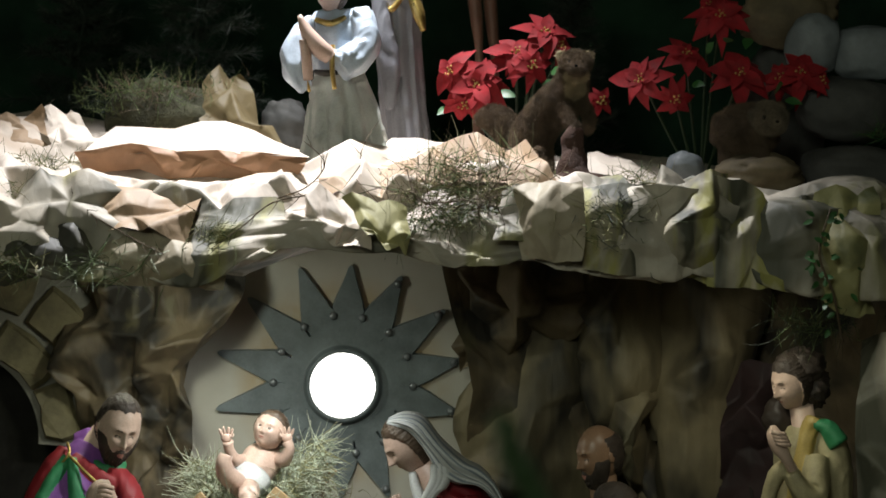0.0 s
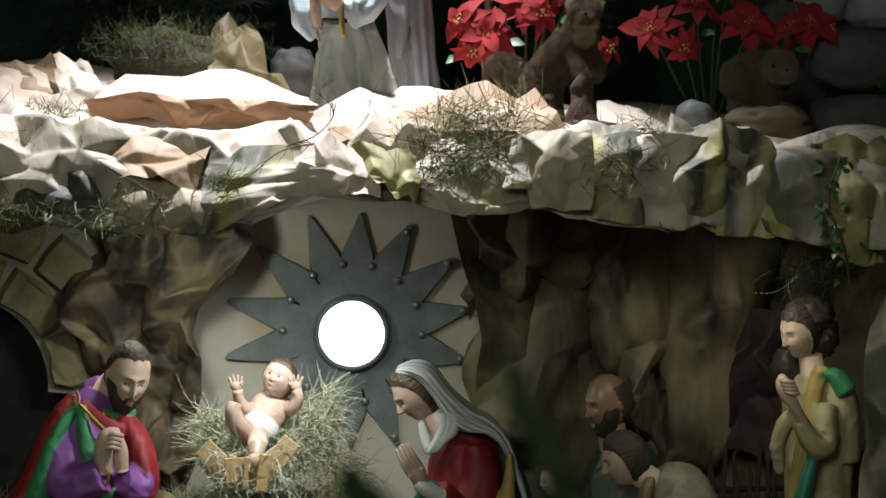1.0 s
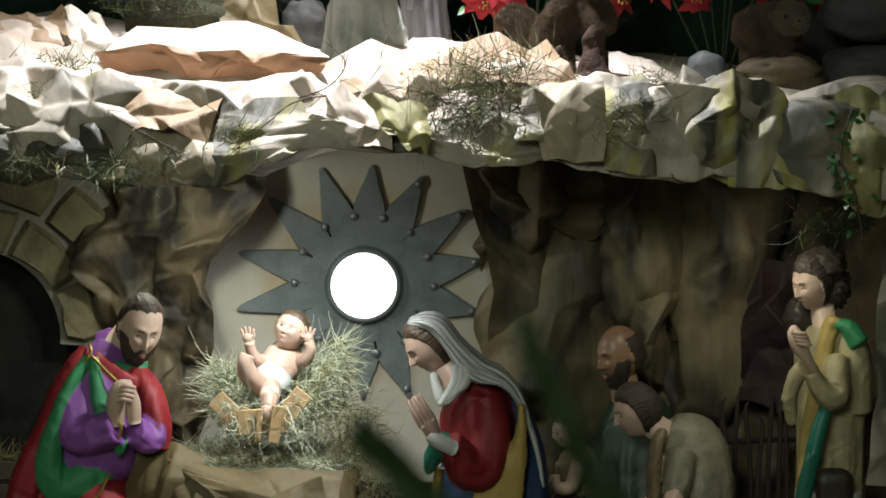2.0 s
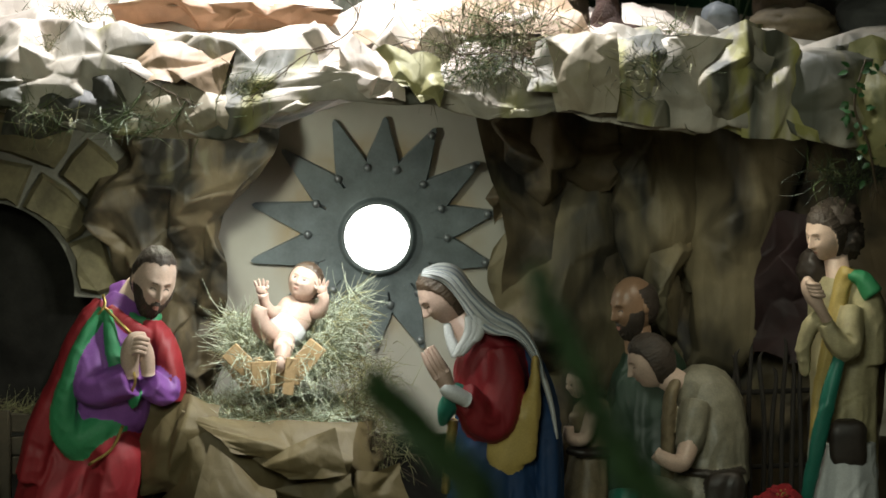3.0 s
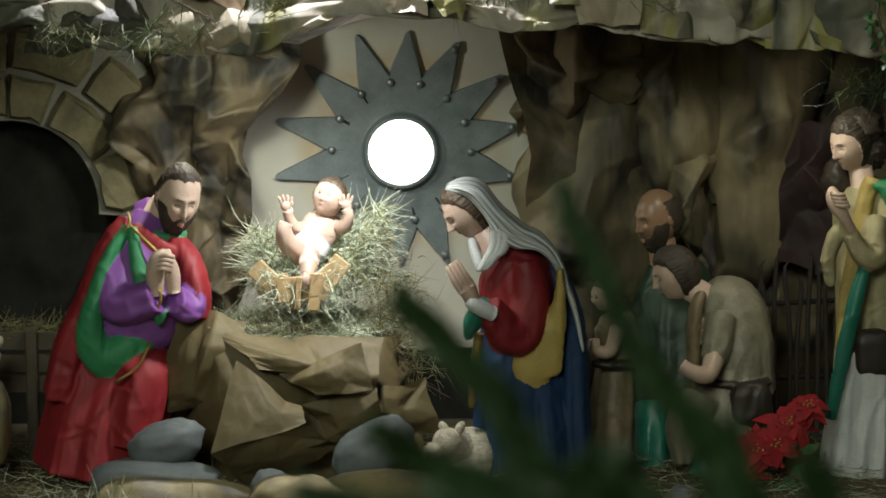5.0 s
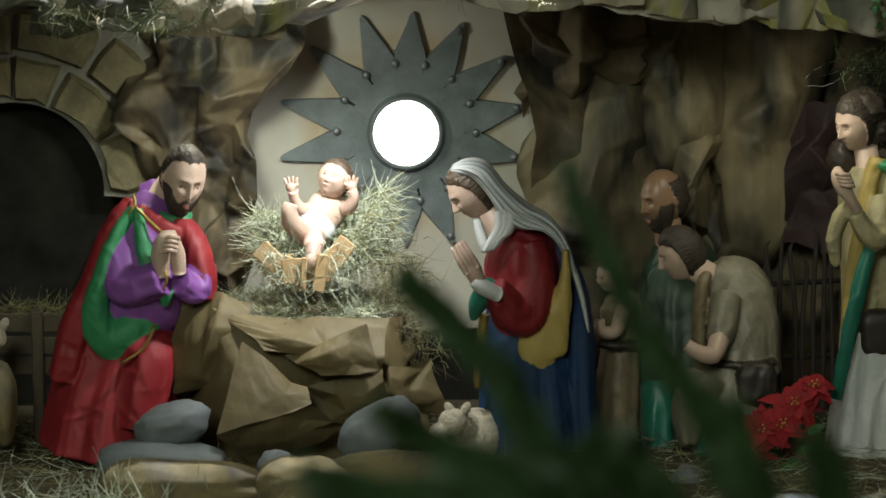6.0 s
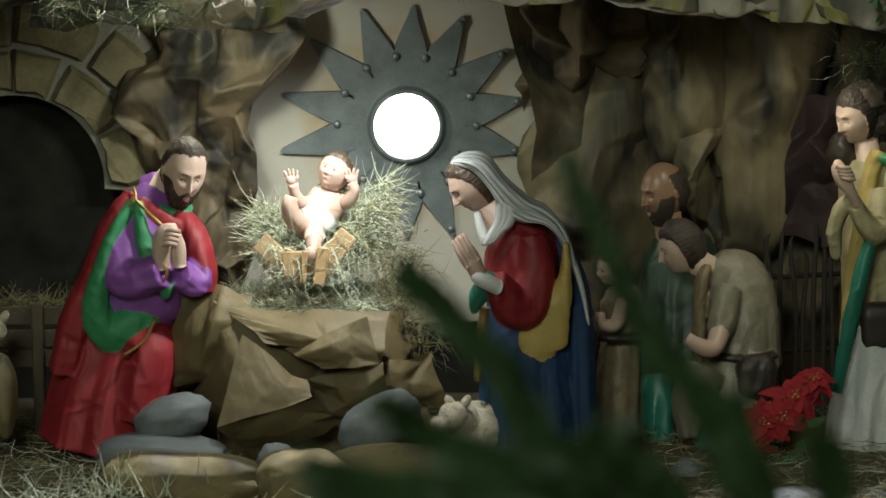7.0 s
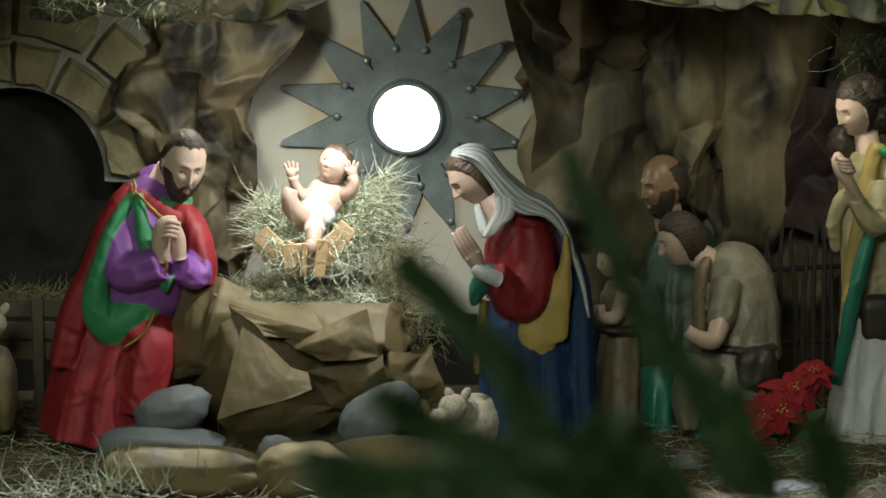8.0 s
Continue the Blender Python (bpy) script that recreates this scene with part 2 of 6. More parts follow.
def ball(bm, c, r, mi=0, seg=18, rings=12, rough=0.0, scale=4.0, turn=None, power=1.0):
    """An ellipsoid, roughened by noise; power under 1 makes it boxier."""
    m = turn or Matrix.Identity(3)
    seed = Vector((c[0] * 7.3, c[1] * 3.1, c[2] * 5.7))
    grid = []
    for i in range(rings + 1):
        th = math.pi * i / rings
        row = []
        for k in range(seg if 0 < i < rings else 1):
            ph = 2 * math.pi * k / seg
            d = Vector((math.sin(th) * math.cos(ph), math.sin(th) * math.sin(ph), math.cos(th)))
            if power != 1.0:
                d = Vector([math.copysign(abs(v) ** power, v) for v in d])
            s = 1 + rough * noise.fractal(d * scale * 0.5 + seed, 0.8, 2.0, 4) if rough else 1
            row.append(bm.verts.new(m @ Vector((d.x * r[0] * s, d.y * r[1] * s, d.z * r[2] * s)) + Vector(c)))
        grid.append(row)
    for i in range(rings):
        for k in range(seg):
            a, b = grid[i], grid[i + 1]
            q = [a[k % len(a)], b[k % len(b)], b[(k + 1) % len(b)], a[(k + 1) % len(a)]]
            q = [v for j, v in enumerate(q) if v not in q[:j]]
            if len(q) > 2:
                bm.faces.new(q).material_index = mi
    return bm


HAIRLINE = {
    # how far forward (-1 back, 1 front) and the height of the hairline there
    "beard": ((-1, -0.4, -0.1, 0.04, 0.2, 0.45, 0.7), (-0.95, -0.85, -0.5, 0.1, 0.6, 0.74, 0.76)),
    "bald": ((-1, -0.45, -0.18, -0.04, 0.08, 0.3), (-0.95, -0.85, -0.6, -0.1, 0.6, 2.0)),
    "long": ((-1, -0.2, 0.1, 0.25, 0.4, 0.7, 0.95), (-1.3, -1.2, -0.75, 0.1, 0.42, 0.58, 0.62)),
    "veiled": ((-1, -0.1, 0.06, 0.2, 0.4, 0.65, 0.95), (-1.3, -1.2, -0.9, 0.1, 0.48, 0.66, 0.74)),
    "child": ((-1, -0.2, 0.08, 0.26, 0.5, 0.95), (-0.8, -0.7, -0.45, 0.3, 0.6, 0.72)),
}
NOSE = ((-0.36, -0.3, -0.25, -0.19, -0.1, 0.05, 0.22, 0.34), (0.0, 0.05, 0.2, 0.25, 0.2, 0.1, 0.045, 0.0))


def head(bm, c, size, yaw, pitch, roll, skin, hair, lip, style, white=None):
    """A plain statue's head that looks along -y before it is turned: skull, nose, lids, lips, ears; hair and beard swell out of the skin."""
    m = Euler((radians(-pitch), radians(roll), radians(yaw)), "XYZ").to_matrix()
    seg, rings = 168, 132
    young = style == "child"
    bearded = style in ("beard", "bald")
    line = HAIRLINE[style]

    def bell(v, w):
        return math.exp(-(v / w) ** 2)

    def fields(d):
        f, x = -d.y, abs(d.x)
        wob = 0.05 * noise.noise(Vector((d.x * 5, d.y * 5, d.z * 3 + size * 40)))
        locks = d.z - float(np.interp(f, *line)) + wob
        if style == "bald":
            locks = min(locks, 0.62 - d.z)
        beard = -1.0
        if bearded and f > -0.1:
            beard = min(float(np.interp(x, (0, 0.18, 0.3, 0.46, 0.62, 0.76), (-0.34, -0.36, -0.5, -0.46, -0.32, -0.05))) - d.z + 0.5 * wob, f - 0.02)
        return locks, beard

    def colour(d, locks, beard):
        f, e = -d.y, abs(d.x) - 0.32
        if locks > 0:
            return 1
        if f > 0.6 and abs(d.x) < 0.19 and abs(d.z + 0.46) < 0.055 * (1 - (d.x / 0.2) ** 2):
            return 2
        if beard > 0:
            return 1
        if f > 0.55 and abs(e) < 0.16:
            low = d.z - 0.07 + 1.5 * e * e
            if young and abs(low) < 0.075 * (1 - (e / 0.16) ** 2):
                return 1 if e * e + (d.z - 0.07) ** 2 < 0.011 or low > 0.045 else 3
            if not young and abs(low + 0.012) < 0.026:
                return 1
            if abs(d.z - 0.27 + 1.6 * e * e) < (0.012 if young else 0.026):
                return 1
        return 0

    grid = []
    for i in range(rings + 1):
        th = math.pi * i / rings
        row = []
        for k in range(seg if 0 < i < rings else 1):
            ph = 2 * math.pi * k / seg
            d = Vector((math.sin(th) * math.cos(ph), math.sin(th) * math.sin(ph), math.cos(th)))
            f, x, z = max(0.0, -d.y), abs(d.x), d.z
            jaw = 1 - (0.16 if young else 0.3) * max(0.0, -z) ** 1.6
            q = Vector((d.x * (0.84 if young else 0.72) * jaw, d.y * (0.9 if d.y < 0 else 0.98), z * (0.98 if young else 1.12)))
            if f > 0:
                front = min(1.0, f * 2)
                nose = float(np.interp(z, *NOSE)) * bell(x, 0.085 + 0.05 * bell(z + 0.22, 0.08))
                socket = bell(x - 0.32, 0.17) * bell(z - 0.08, 0.12)
                ball_ = bell(x - 0.32, 0.11) * bell(z - 0.06, 0.08)
                lips = bell(x, 0.16) * (bell(z + 0.42, 0.035) + 0.9 * bell(z + 0.5, 0.04))
                chin = bell(x, 0.22) * bell(z + 0.76, 0.15)
                cheek = bell(x - 0.42, 0.2) * bell(z + 0.16, 0.2)
                brow = bell(z - 0.28, 0.08) * bell(x - 0.25, 0.3)
                small = 0.5 if young else 1.0
                q.y -= front * (small * (nose - 0.17 * socket + 0.05 * brow) + 0.055 * ball_ + 0.045 * lips + 0.09 * chin + (0.07 if young else 0.03) * cheek)
            locks, beard = fields(d)
            grow = max(0.0, min(1.0, locks / 0.22)) ** 0.6
            if grow > 0:
                strand = noise.noise(Vector((d.x * 5, d.y * 3, z * 14 + size))) + 0.6 * noise.noise(Vector((d.x * 13 + 3 * z, d.y * 9, z * 20)))
                q *= 1 + grow * (0.09 + 0.03 * strand)
            fuzz = max(0.0, min(1.0, beard / 0.2)) ** 0.7
            if fuzz > 0 and f > 0:
                curl = noise.noise(Vector((d.x * 13, d.y * 13, z * 9)))
                q.y -= fuzz * (0.1 + 0.05 * curl) * f
                q.z -= fuzz * (0.3 + 0.1 * curl) * max(0.0, -z)
                q.x *= 1 + fuzz * 0.06
            row.append((bm.verts.new(m @ (q * size) + Vector(c)), colour(d, locks, beard)))
        grid.append(row)
    slots = (skin, hair, lip, hair if white is None else white)
    for i in range(rings):
        for k in range(seg):
            a, b = grid[i], grid[i + 1]
            q = [a[k % len(a)], b[k % len(b)], b[(k + 1) % len(b)], a[(k + 1) % len(a)]]
            kinds = [v[1] for v in q]
            vs = [v[0] for v in q]
            vs = [v for j, v in enumerate(vs) if v not in vs[:j]]
            if len(vs) > 2:
                bm.faces.new(vs).material_index = slots[max(set(kinds), key=kinds.count)]
    if style not in ("long", "veiled"):
        for side in (-1, 1):
            at = m @ (Vector((side * (0.8 if young else 0.71), 0.06, -0.02)) * size) + Vector(c)
            ball(bm, at, (0.08 * size, 0.16 * size, 0.23 * size), skin, 14, 10, turn=m)
    return bm


def fingers(bm, wrist, tip, side, width, thick, mi):
    """A flat hand: a palm and four fingers from wrist to tip, laid out along side."""
    w, t, s = Vector(wrist), Vector(tip), Vector(side).normalized()
    k = w.lerp(t, 0.5)
    tube(bm, [(*w, width * 0.7, thick), (*w.lerp(t, 0.25), width, thick), (*k, width, thick)], mi, 10, 3)
    for j in range(4):
        o = s * width * (j - 1.5) * 0.5
        e = t + o * 0.7 - (t - w) * (0.1 if j in (0, 3) else 0.0)
        tube(bm, [(*(k + o - (t - w) * 0.1), thick * 0.6, thick * 0.75), (*(k.lerp(e, 0.6) + o * 0.1), thick * 0.55, thick * 0.7), (*e, thick * 0.3, thick * 0.35)], mi, 8, 3)


def sculpt(name, bm, mats, keep, label, voxel=0.004, fold=0.0017):
    """One plain statue: the garments fused into one skin with soft drapery folds; faces of the slots in keep stay as they are."""
    cloth, fine = bm, bm.copy()
    bmesh.ops.delete(cloth, geom=[f for f in cloth.faces if f.material_index in keep], context="FACES")
    bmesh.ops.delete(fine, geom=[f for f in fine.faces if f.material_index not in keep], context="FACES")
    near = BVHTree.FromBMesh(cloth)
    slots = [f.material_index for f in cloth.faces]
    raw = bpy.data.meshes.new("raw")
    cloth.to_mesh(raw)
    cloth.free()
    ob = new("raw", raw)
    mod = ob.modifiers.new("fuse", "REMESH")
    mod.mode, mod.voxel_size = "VOXEL", voxel
    mod = ob.modifiers.new("soften", "SMOOTH")
    mod.factor, mod.iterations = 0.5, 5
    fused = bpy.data.meshes.new_from_object(ob.evaluated_get(bpy.context.evaluated_depsgraph_get()))
    bpy.data.objects.remove(ob)
    bpy.data.meshes.remove(raw)
    out = bmesh.new()
    out.from_mesh(fused)
    out.normal_update()
    for f in out.faces:
        hit = near.find_nearest(f.calc_center_median())
        f.material_index = slots[hit[2]] if hit[2] is not None else 0
    shift = []
    for v in out.verts:
        p = v.co
        w = noise.noise(Vector((p.x * 9, p.y * 9, p.z * 9)))
        a = noise.noise(Vector((p.x * 24 + 2 * w, p.y * 24, p.z * 5 + 1.5 * w)))
        b = noise.noise(Vector((p.x * 14 + 9, p.y * 14, p.z * 4 + 3 * w)))
        shift.append(v.normal * (fold * (1.0 - 2.2 * abs(a)) + fold * 1.6 * (0.6 - 2 * abs(b))))
    for v, d in zip(out.verts, shift):
        v.co += d
    bpy.data.meshes.remove(fused)
    rest = bpy.data.meshes.new("rest")
    fine.to_mesh(rest)
    fine.free()
    out.from_mesh(rest)
    bpy.data.meshes.remove(rest)
    return tagged(finish(name, out, mats), label, "statue")


def facet(u, v, seed):
    """Heights joined by flat triangles, like creased paper."""
    table = np.random.RandomState(seed).rand(64, 64) * 2 - 1
    i, j = np.floor(u).astype(int), np.floor(v).astype(int)
    a, b = u - i, v - j
    i, j, i2, j2 = i % 64, j % 64, (i + 1) % 64, (j + 1) % 64
    h00, h10, h01, h11 = table[i, j], table[i2, j], table[i, j2], table[i2, j2]
    low = h00 + (h10 - h00) * a + (h01 - h00) * b
    high = h11 + (h01 - h11) * (1 - a) + (h10 - h11) * (1 - b)
    return np.where(a + b < 1, low, high)


def sheet(name, base, cell, amp, seed, mat, parent=None, weight=None, rows=(), fine=0.14, tall=1.0, levels=2):
    """Creased paper over base(s, t) -> x, y, z: flat facets with straight creases about cell metres apart, pushed in and out by amp;
    weight(s, t) tempers the creases, rows are values of t that keep a line of corners of their own."""
    r = np.random.RandomState(seed)
    g = np.linspace(0, 1, 25)
    a, b = (k.ravel() for k in np.meshgrid(g, g, indexing="ij"))
    p = np.stack(base(a, b), -1).reshape(25, 25, 3)
    lu = np.linalg.norm(np.diff(p, axis=0), axis=-1).sum(0).mean()
    lv = np.linalg.norm(np.diff(p, axis=1), axis=-1).sum(1).mean()
    nu, nv = max(3, int(round(lu / cell))), max(3, int(round(lv / cell / tall)))
    pts = []
    for i in range(nu + 1):
        for j in range(nv + 1):
            x, y = i / nu, j / nv
            if 0 < i < nu:
                x += r.uniform(-0.46, 0.46) / nu
            if 0 < j < nv:
                y += r.uniform(-0.46, 0.46) / nv
            if all(abs(y - k) > 0.35 / nv for k in rows):
                pts.append((x, y))
    for k in rows:
        pts += [((i + r.uniform(-0.2, 0.2)) / (2 * nu) if 0 < i < 2 * nu else i / (2 * nu), k) for i in range(2 * nu + 1)]
    flat, _, tris, *_ = delaunay_2d_cdt([Vector((x * lu, y * lv)) for x, y in pts], [], [], 0, 1e-6)
    st = [(v.x / lu, v.y / lv) for v in flat]
    push = list(r.uniform(-1, 1, len(st)))
    # every crease is broken once more at its middle
    mids, faces = {}, []
    for t in tris:
        m = []
        for i, j in ((t[0], t[1]), (t[1], t[2]), (t[2], t[0])):
            key = (min(i, j), max(i, j))
            if key not in mids:
                w = r.uniform(0.35, 0.65)
                st.append(tuple(p * w + q * (1 - w) for p, q in zip(st[key[0]], st[key[1]])))
                push.append(push[key[0]] * w + push[key[1]] * (1 - w) + fine * r.uniform(-1, 1))
                mids[key] = len(st) - 1
            m.append(mids[key])
        faces += [(t[0], m[0], m[2]), (t[1], m[1], m[0]), (t[2], m[2], m[1]), (m[0], m[1], m[2])]
    sa, ta = np.array(st).T
    g0 = np.stack(base(sa, ta), -1)
    e = 0.004
    du = np.stack(base(np.minimum(sa + e, 1), ta), -1) - np.stack(base(np.maximum(sa - e, 0), ta), -1)
    dv = np.stack(base(sa, np.minimum(ta + e, 1)), -1) - np.stack(base(sa, np.maximum(ta - e, 0)), -1)
    nrm = np.cross(du, dv)
    nrm /= np.linalg.norm(nrm, axis=-1, keepdims=True) + 1e-9
    k = amp * np.array(push) * (weight(sa, ta) if weight else 1.0)
    me = bpy.data.meshes.new(name)
    me.from_pydata((g0 + nrm * k[:, None]).tolist(), [], faces)
    me.materials.append(mat)
    me.polygons.foreach_set("use_smooth", [True] * len(me.polygons))
    ob = new(name, me)
    ob.parent = parent
    # paper bends in a small radius at its creases
    mod = ob.modifiers.new("split", "SUBSURF")
    mod.subdivision_type, mod.levels, mod.render_levels = "SIMPLE", levels, levels
    mod = ob.modifiers.new("soften", "SMOOTH")
    mod.factor, mod.iterations = 0.25, 1
    return ob


def box(bm, lo, hi, mi=0, bevel=0.0):
    d = [h - l for l, h in zip(lo, hi)]
    made = bmesh.ops.create_cube(bm, size=1, matrix=Matrix.Translation([(l + h) / 2 for l, h in zip(lo, hi)]) @ Matrix.Diagonal((*d, 1)))
    fs = {f for v in made["verts"] for f in v.link_faces}
    for f in fs:
        f.material_index = mi
    if bevel:
        bmesh.ops.bevel(bm, geom=list({e for f in fs for e in f.edges}), offset=bevel, segments=2, affect="EDGES")
    return bm


def plank(a, b, width, thick, up=(0, 0, 1)):
    """A bevelled board from a to b."""
    bm = bmesh.new()
    a, b = Vector(a), Vector(b)
    x = (b - a).normalized()
    y = Vector(up).cross(x).normalized()
    z = x.cross(y)
    m = Matrix((x, y, z)).transposed().to_4x4()
    m.translation = (a + b) / 2
    bmesh.ops.create_cube(bm, size=1, matrix=m @ Matrix.Diagonal(((b - a).length, thick, width, 1)))
    bmesh.ops.bevel(bm, geom=bm.edges[:], offset=min(width, thick) * 0.15, segments=1, affect="EDGES")
    return bm


def blades(name, count, place, length, radius, mats, bend=0.5, seed=1):
    """Straws or grass blades: thin three-sided bent stalks. place(rng) gives a root and a direction."""
    rng = random.Random(seed)
    verts, faces, slots = [], [], []
    for _ in range(count):
        p, d = place(rng)
        d = Vector(d).normalized()
        ln = length * rng.uniform(0.5, 1.3)
        side = d.cross(Vector((rng.gauss(0, 1), rng.gauss(0, 1), rng.gauss(0, 1)))).normalized()
        other = d.cross(side)
        curl = side * rng.uniform(-bend, bend)
        r = radius * rng.uniform(0.6, 1.3)
        base = len(verts)
        p = Vector(p)
        for k in range(4):
            t = k / 3
            q = p + d * (ln * t) + curl * (ln * t * t)
            rr = r * (1 - 0.7 * t)
            for g in (0, 2.1, 4.2):
                verts.append(q + side * (rr * math.cos(g)) + other * (rr * math.sin(g)))
        slot = rng.randrange(len(mats))
        for k in range(3):
            for g in range(3):
                a, b = base + 3 * k + g, base + 3 * k + (g + 1) % 3
                faces.append((a, b, b + 3, a + 3))
                slots.append(slot)
    me = bpy.data.meshes.new(name)
    me.from_pydata([tuple(v) for v in verts], [], faces)
    for m in mats:
        me.materials.append(m)
    me.polygons.foreach_set("material_index", slots)
    return new(name, me)


def curve_of(pairs):
    xs, zs = zip(*sorted(pairs))
    return lambda x: np.interp(x, xs, zs)


# ---- setting ----
def wall(name, lo, hi, mat, label, category="wall"):
    return tagged(finish(name, box(bmesh.new(), lo, hi), mat, smooth=False), label, category, kind="structure")


wall("floor", (-4, -3, -0.2), (4, 10, 0), EARTH, "dark earth floor strewn with hay", "floor")
wall("wall_back", (-4, 9.7, 0), (4, 9.9, 4.6), NETTING, "dark green netting hung behind the scene")
wall("wall_left", (-4.2, -3, 0), (-4, 9.9, 4.6), HALL, "plain plaster hall wall")
wall("wall_right", (4, -3, 0), (4.2, 9.9, 4.6), HALL, "plain plaster hall wall")
wall("wall_behind", (-4.2, -3.2, 0), (4.2, -3, 4.6), HALL, "plain plaster hall wall")
wall("ceiling", (-4.2, -3.2, 4.6), (4.2, 9.9, 4.8), HALL, "plain plaster ceiling", "ceiling")
# Added dark sheet; it replaces the shade behind the arch and the walls.
wall("wall_grotto", (-2.2, 8.72, 0), (2.2, 8.8, 1.3), GROTTO_SHADE, "near-black backing that stands for the shade in the grotto", "wall")

# the rocky ledge over the grotto, of creased and sprayed packing paper
LEDGE = [
    (9.0, curve_of([(-1.747, 1.524), (-1.119, 1.5), (-0.845, 1.452), (-0.135, 1.408), (0.59, 1.371), (1.265, 1.347), (1.801, 1.347)])),
    (8.45, curve_of([(-1.641, 1.491), (-1.096, 1.476), (-0.915, 1.42), (-0.733, 1.48), (-0.551, 1.453), (-0.4, 1.408), (-0.127, 1.415), (0.221, 1.4), (0.403, 1.347), (0.706, 1.294), (1.188, 1.294), (1.691, 1.294)])),
    (8.1, curve_of([(-1.574, 1.394), (-0.95, 1.387), (-0.703, 1.365), (-0.485, 1.372), (-0.325, 1.387), (-0.122, 1.427), (0.168, 1.419), (0.256, 1.343), (0.604, 1.307), (1.139, 1.292), (1.621, 1.292)])),
    (7.86, curve_of([(-1.528, 1.337), (-0.894, 1.344), (-0.654, 1.308), (-0.4, 1.33), (-0.09, 1.344), (0.206, 1.301), (0.347, 1.334), (0.488, 1.316), (0.621, 1.371), (0.763, 1.306), (0.939, 1.308), (1.105, 1.33), (1.573, 1.323)])),
    (7.74, curve_of([(-1.505, 1.257), (-0.95, 1.264), (-0.672, 1.23), (-0.506, 1.243), (-0.339, 1.264), (-0.089, 1.216), (0.161, 1.243), (0.339, 1.299), (0.612, 1.299), (0.925, 1.271), (1.55, 1.271)])),
    (7.7, curve_of([(-1.498, 1.19), (-1.084, 1.169), (-0.96, 1.121), (-0.752, 1.123), (-0.559, 1.093), (-0.489, 1.162), (-0.337, 1.19), (-0.116, 1.187), (0.022, 1.141), (0.202, 1.158), (0.326, 1.123), (0.548, 1.114), (0.714, 1.123), (0.838, 1.082), (1.085, 1.061), (1.544, 1.051)])),
    (7.8, curve_of([(-1.518, 1.185), (-0.538, 1.129), (-0.342, 1.199), (-0.118, 1.199), (0.443, 1.143), (1.564, 1.072)])),
    (8.5, curve_of([(-1.654, 1.147), (-0.586, 1.132), (-0.281, 1.178), (0.482, 1.147), (1.703, 1.101)])),
    (8.72, curve_of([(-1.697, 1.136), (-0.601, 1.12), (-0.288, 1.167), (0.495, 1.136), (1.747, 1.089)])),
]


STOPS = np.array([0, 0.2, 0.36, 0.5, 0.58, 0.68, 0.74, 0.93, 1.0])


def ledge_base(s, t):
    x = -1.9 + 3.8 * s
    ys = np.array([k[0] for k in LEDGE])
    zs = np.stack([k[1](x) for k in LEDGE])
    i = np.clip(np.searchsorted(STOPS, t, side="right") - 1, 0, len(STOPS) - 2)
    f = (t - STOPS[i]) / (STOPS[i + 1] - STOPS[i])
    col = np.arange(len(x))
    z = zs[i, col] * (1 - f) + zs[i + 1, col] * f
    front = np.interp(t, [0.45, 0.55, 0.68, 0.76], [0, 1, 0.6, 0])
    pleat = np.abs(np.mod(x * 5.2 + 0.6 * np.sin(5 * x), 1.0) - 0.5) * 2
    y = ys[i] * (1 - f) + ys[i + 1] * f + 0.03 * np.sin(3.1 * x + 1.0) * (t < 0.75) - 0.11 * (pleat - 0.5) * front * np.interp(x, [-1.2, 0.2, 0.5], [0.4, 0.4, 1])
    return x, y, z


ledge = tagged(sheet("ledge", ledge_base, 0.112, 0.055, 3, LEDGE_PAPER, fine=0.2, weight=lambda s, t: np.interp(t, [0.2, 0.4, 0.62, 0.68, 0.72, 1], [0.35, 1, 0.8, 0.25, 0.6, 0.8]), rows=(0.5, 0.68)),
               "rock ledge of crumpled brown packing paper with sprayed patches, shade coloured in", "ledge", kind="structure")
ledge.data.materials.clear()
ledge.data.materials.append(LEDGE_TOP_LIT)
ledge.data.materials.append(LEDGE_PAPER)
# the pale top stands for light; the sprayed front, darker for its shade too, starts just behind the edge in a torn line
# and takes all of the top at the dim far end
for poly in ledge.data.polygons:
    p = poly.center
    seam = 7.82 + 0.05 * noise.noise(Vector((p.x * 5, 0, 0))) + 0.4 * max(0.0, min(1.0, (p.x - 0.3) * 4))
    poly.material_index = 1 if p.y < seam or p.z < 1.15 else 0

# creased paper walls of the grotto on both sides of the star
edge_zl, edge_xl = zip(*sorted((z, x) for x, z in [(-0.715, 0.145), (-0.687, 0.643), (-0.692, 0.782), (-0.643, 0.873), (-0.533, 1.032), (-0.506, 1.191)]))
edge_zr, edge_xr = zip(*sorted((z, x) for x, z in [(0.128, 0.134), (0.101, 0.477), (0.05, 0.709), (0.067, 0.801), (0.015, 0.955), (-0.007, 1.032), (-0.02, 1.184)]))


def left_base(s, t):
    z = 0.0 + 1.3 * t
    edge = np.interp(z, edge_zl, edge_xl)
    x = -1.06 + (edge + 1.06) * s
    return x, 8.44 + 0.14 * (1 - s) ** 2 + 0.1 * np.clip(s - 0.85, 0, 1), z


def right_base(s, t):
    z = 0.0 + 1.3 * t
    edge = np.interp(z, edge_zr, edge_xr)
    x = edge + (2.0 - edge) * s
    return x, 8.42 + 0.1 * np.sin(4 * s), z


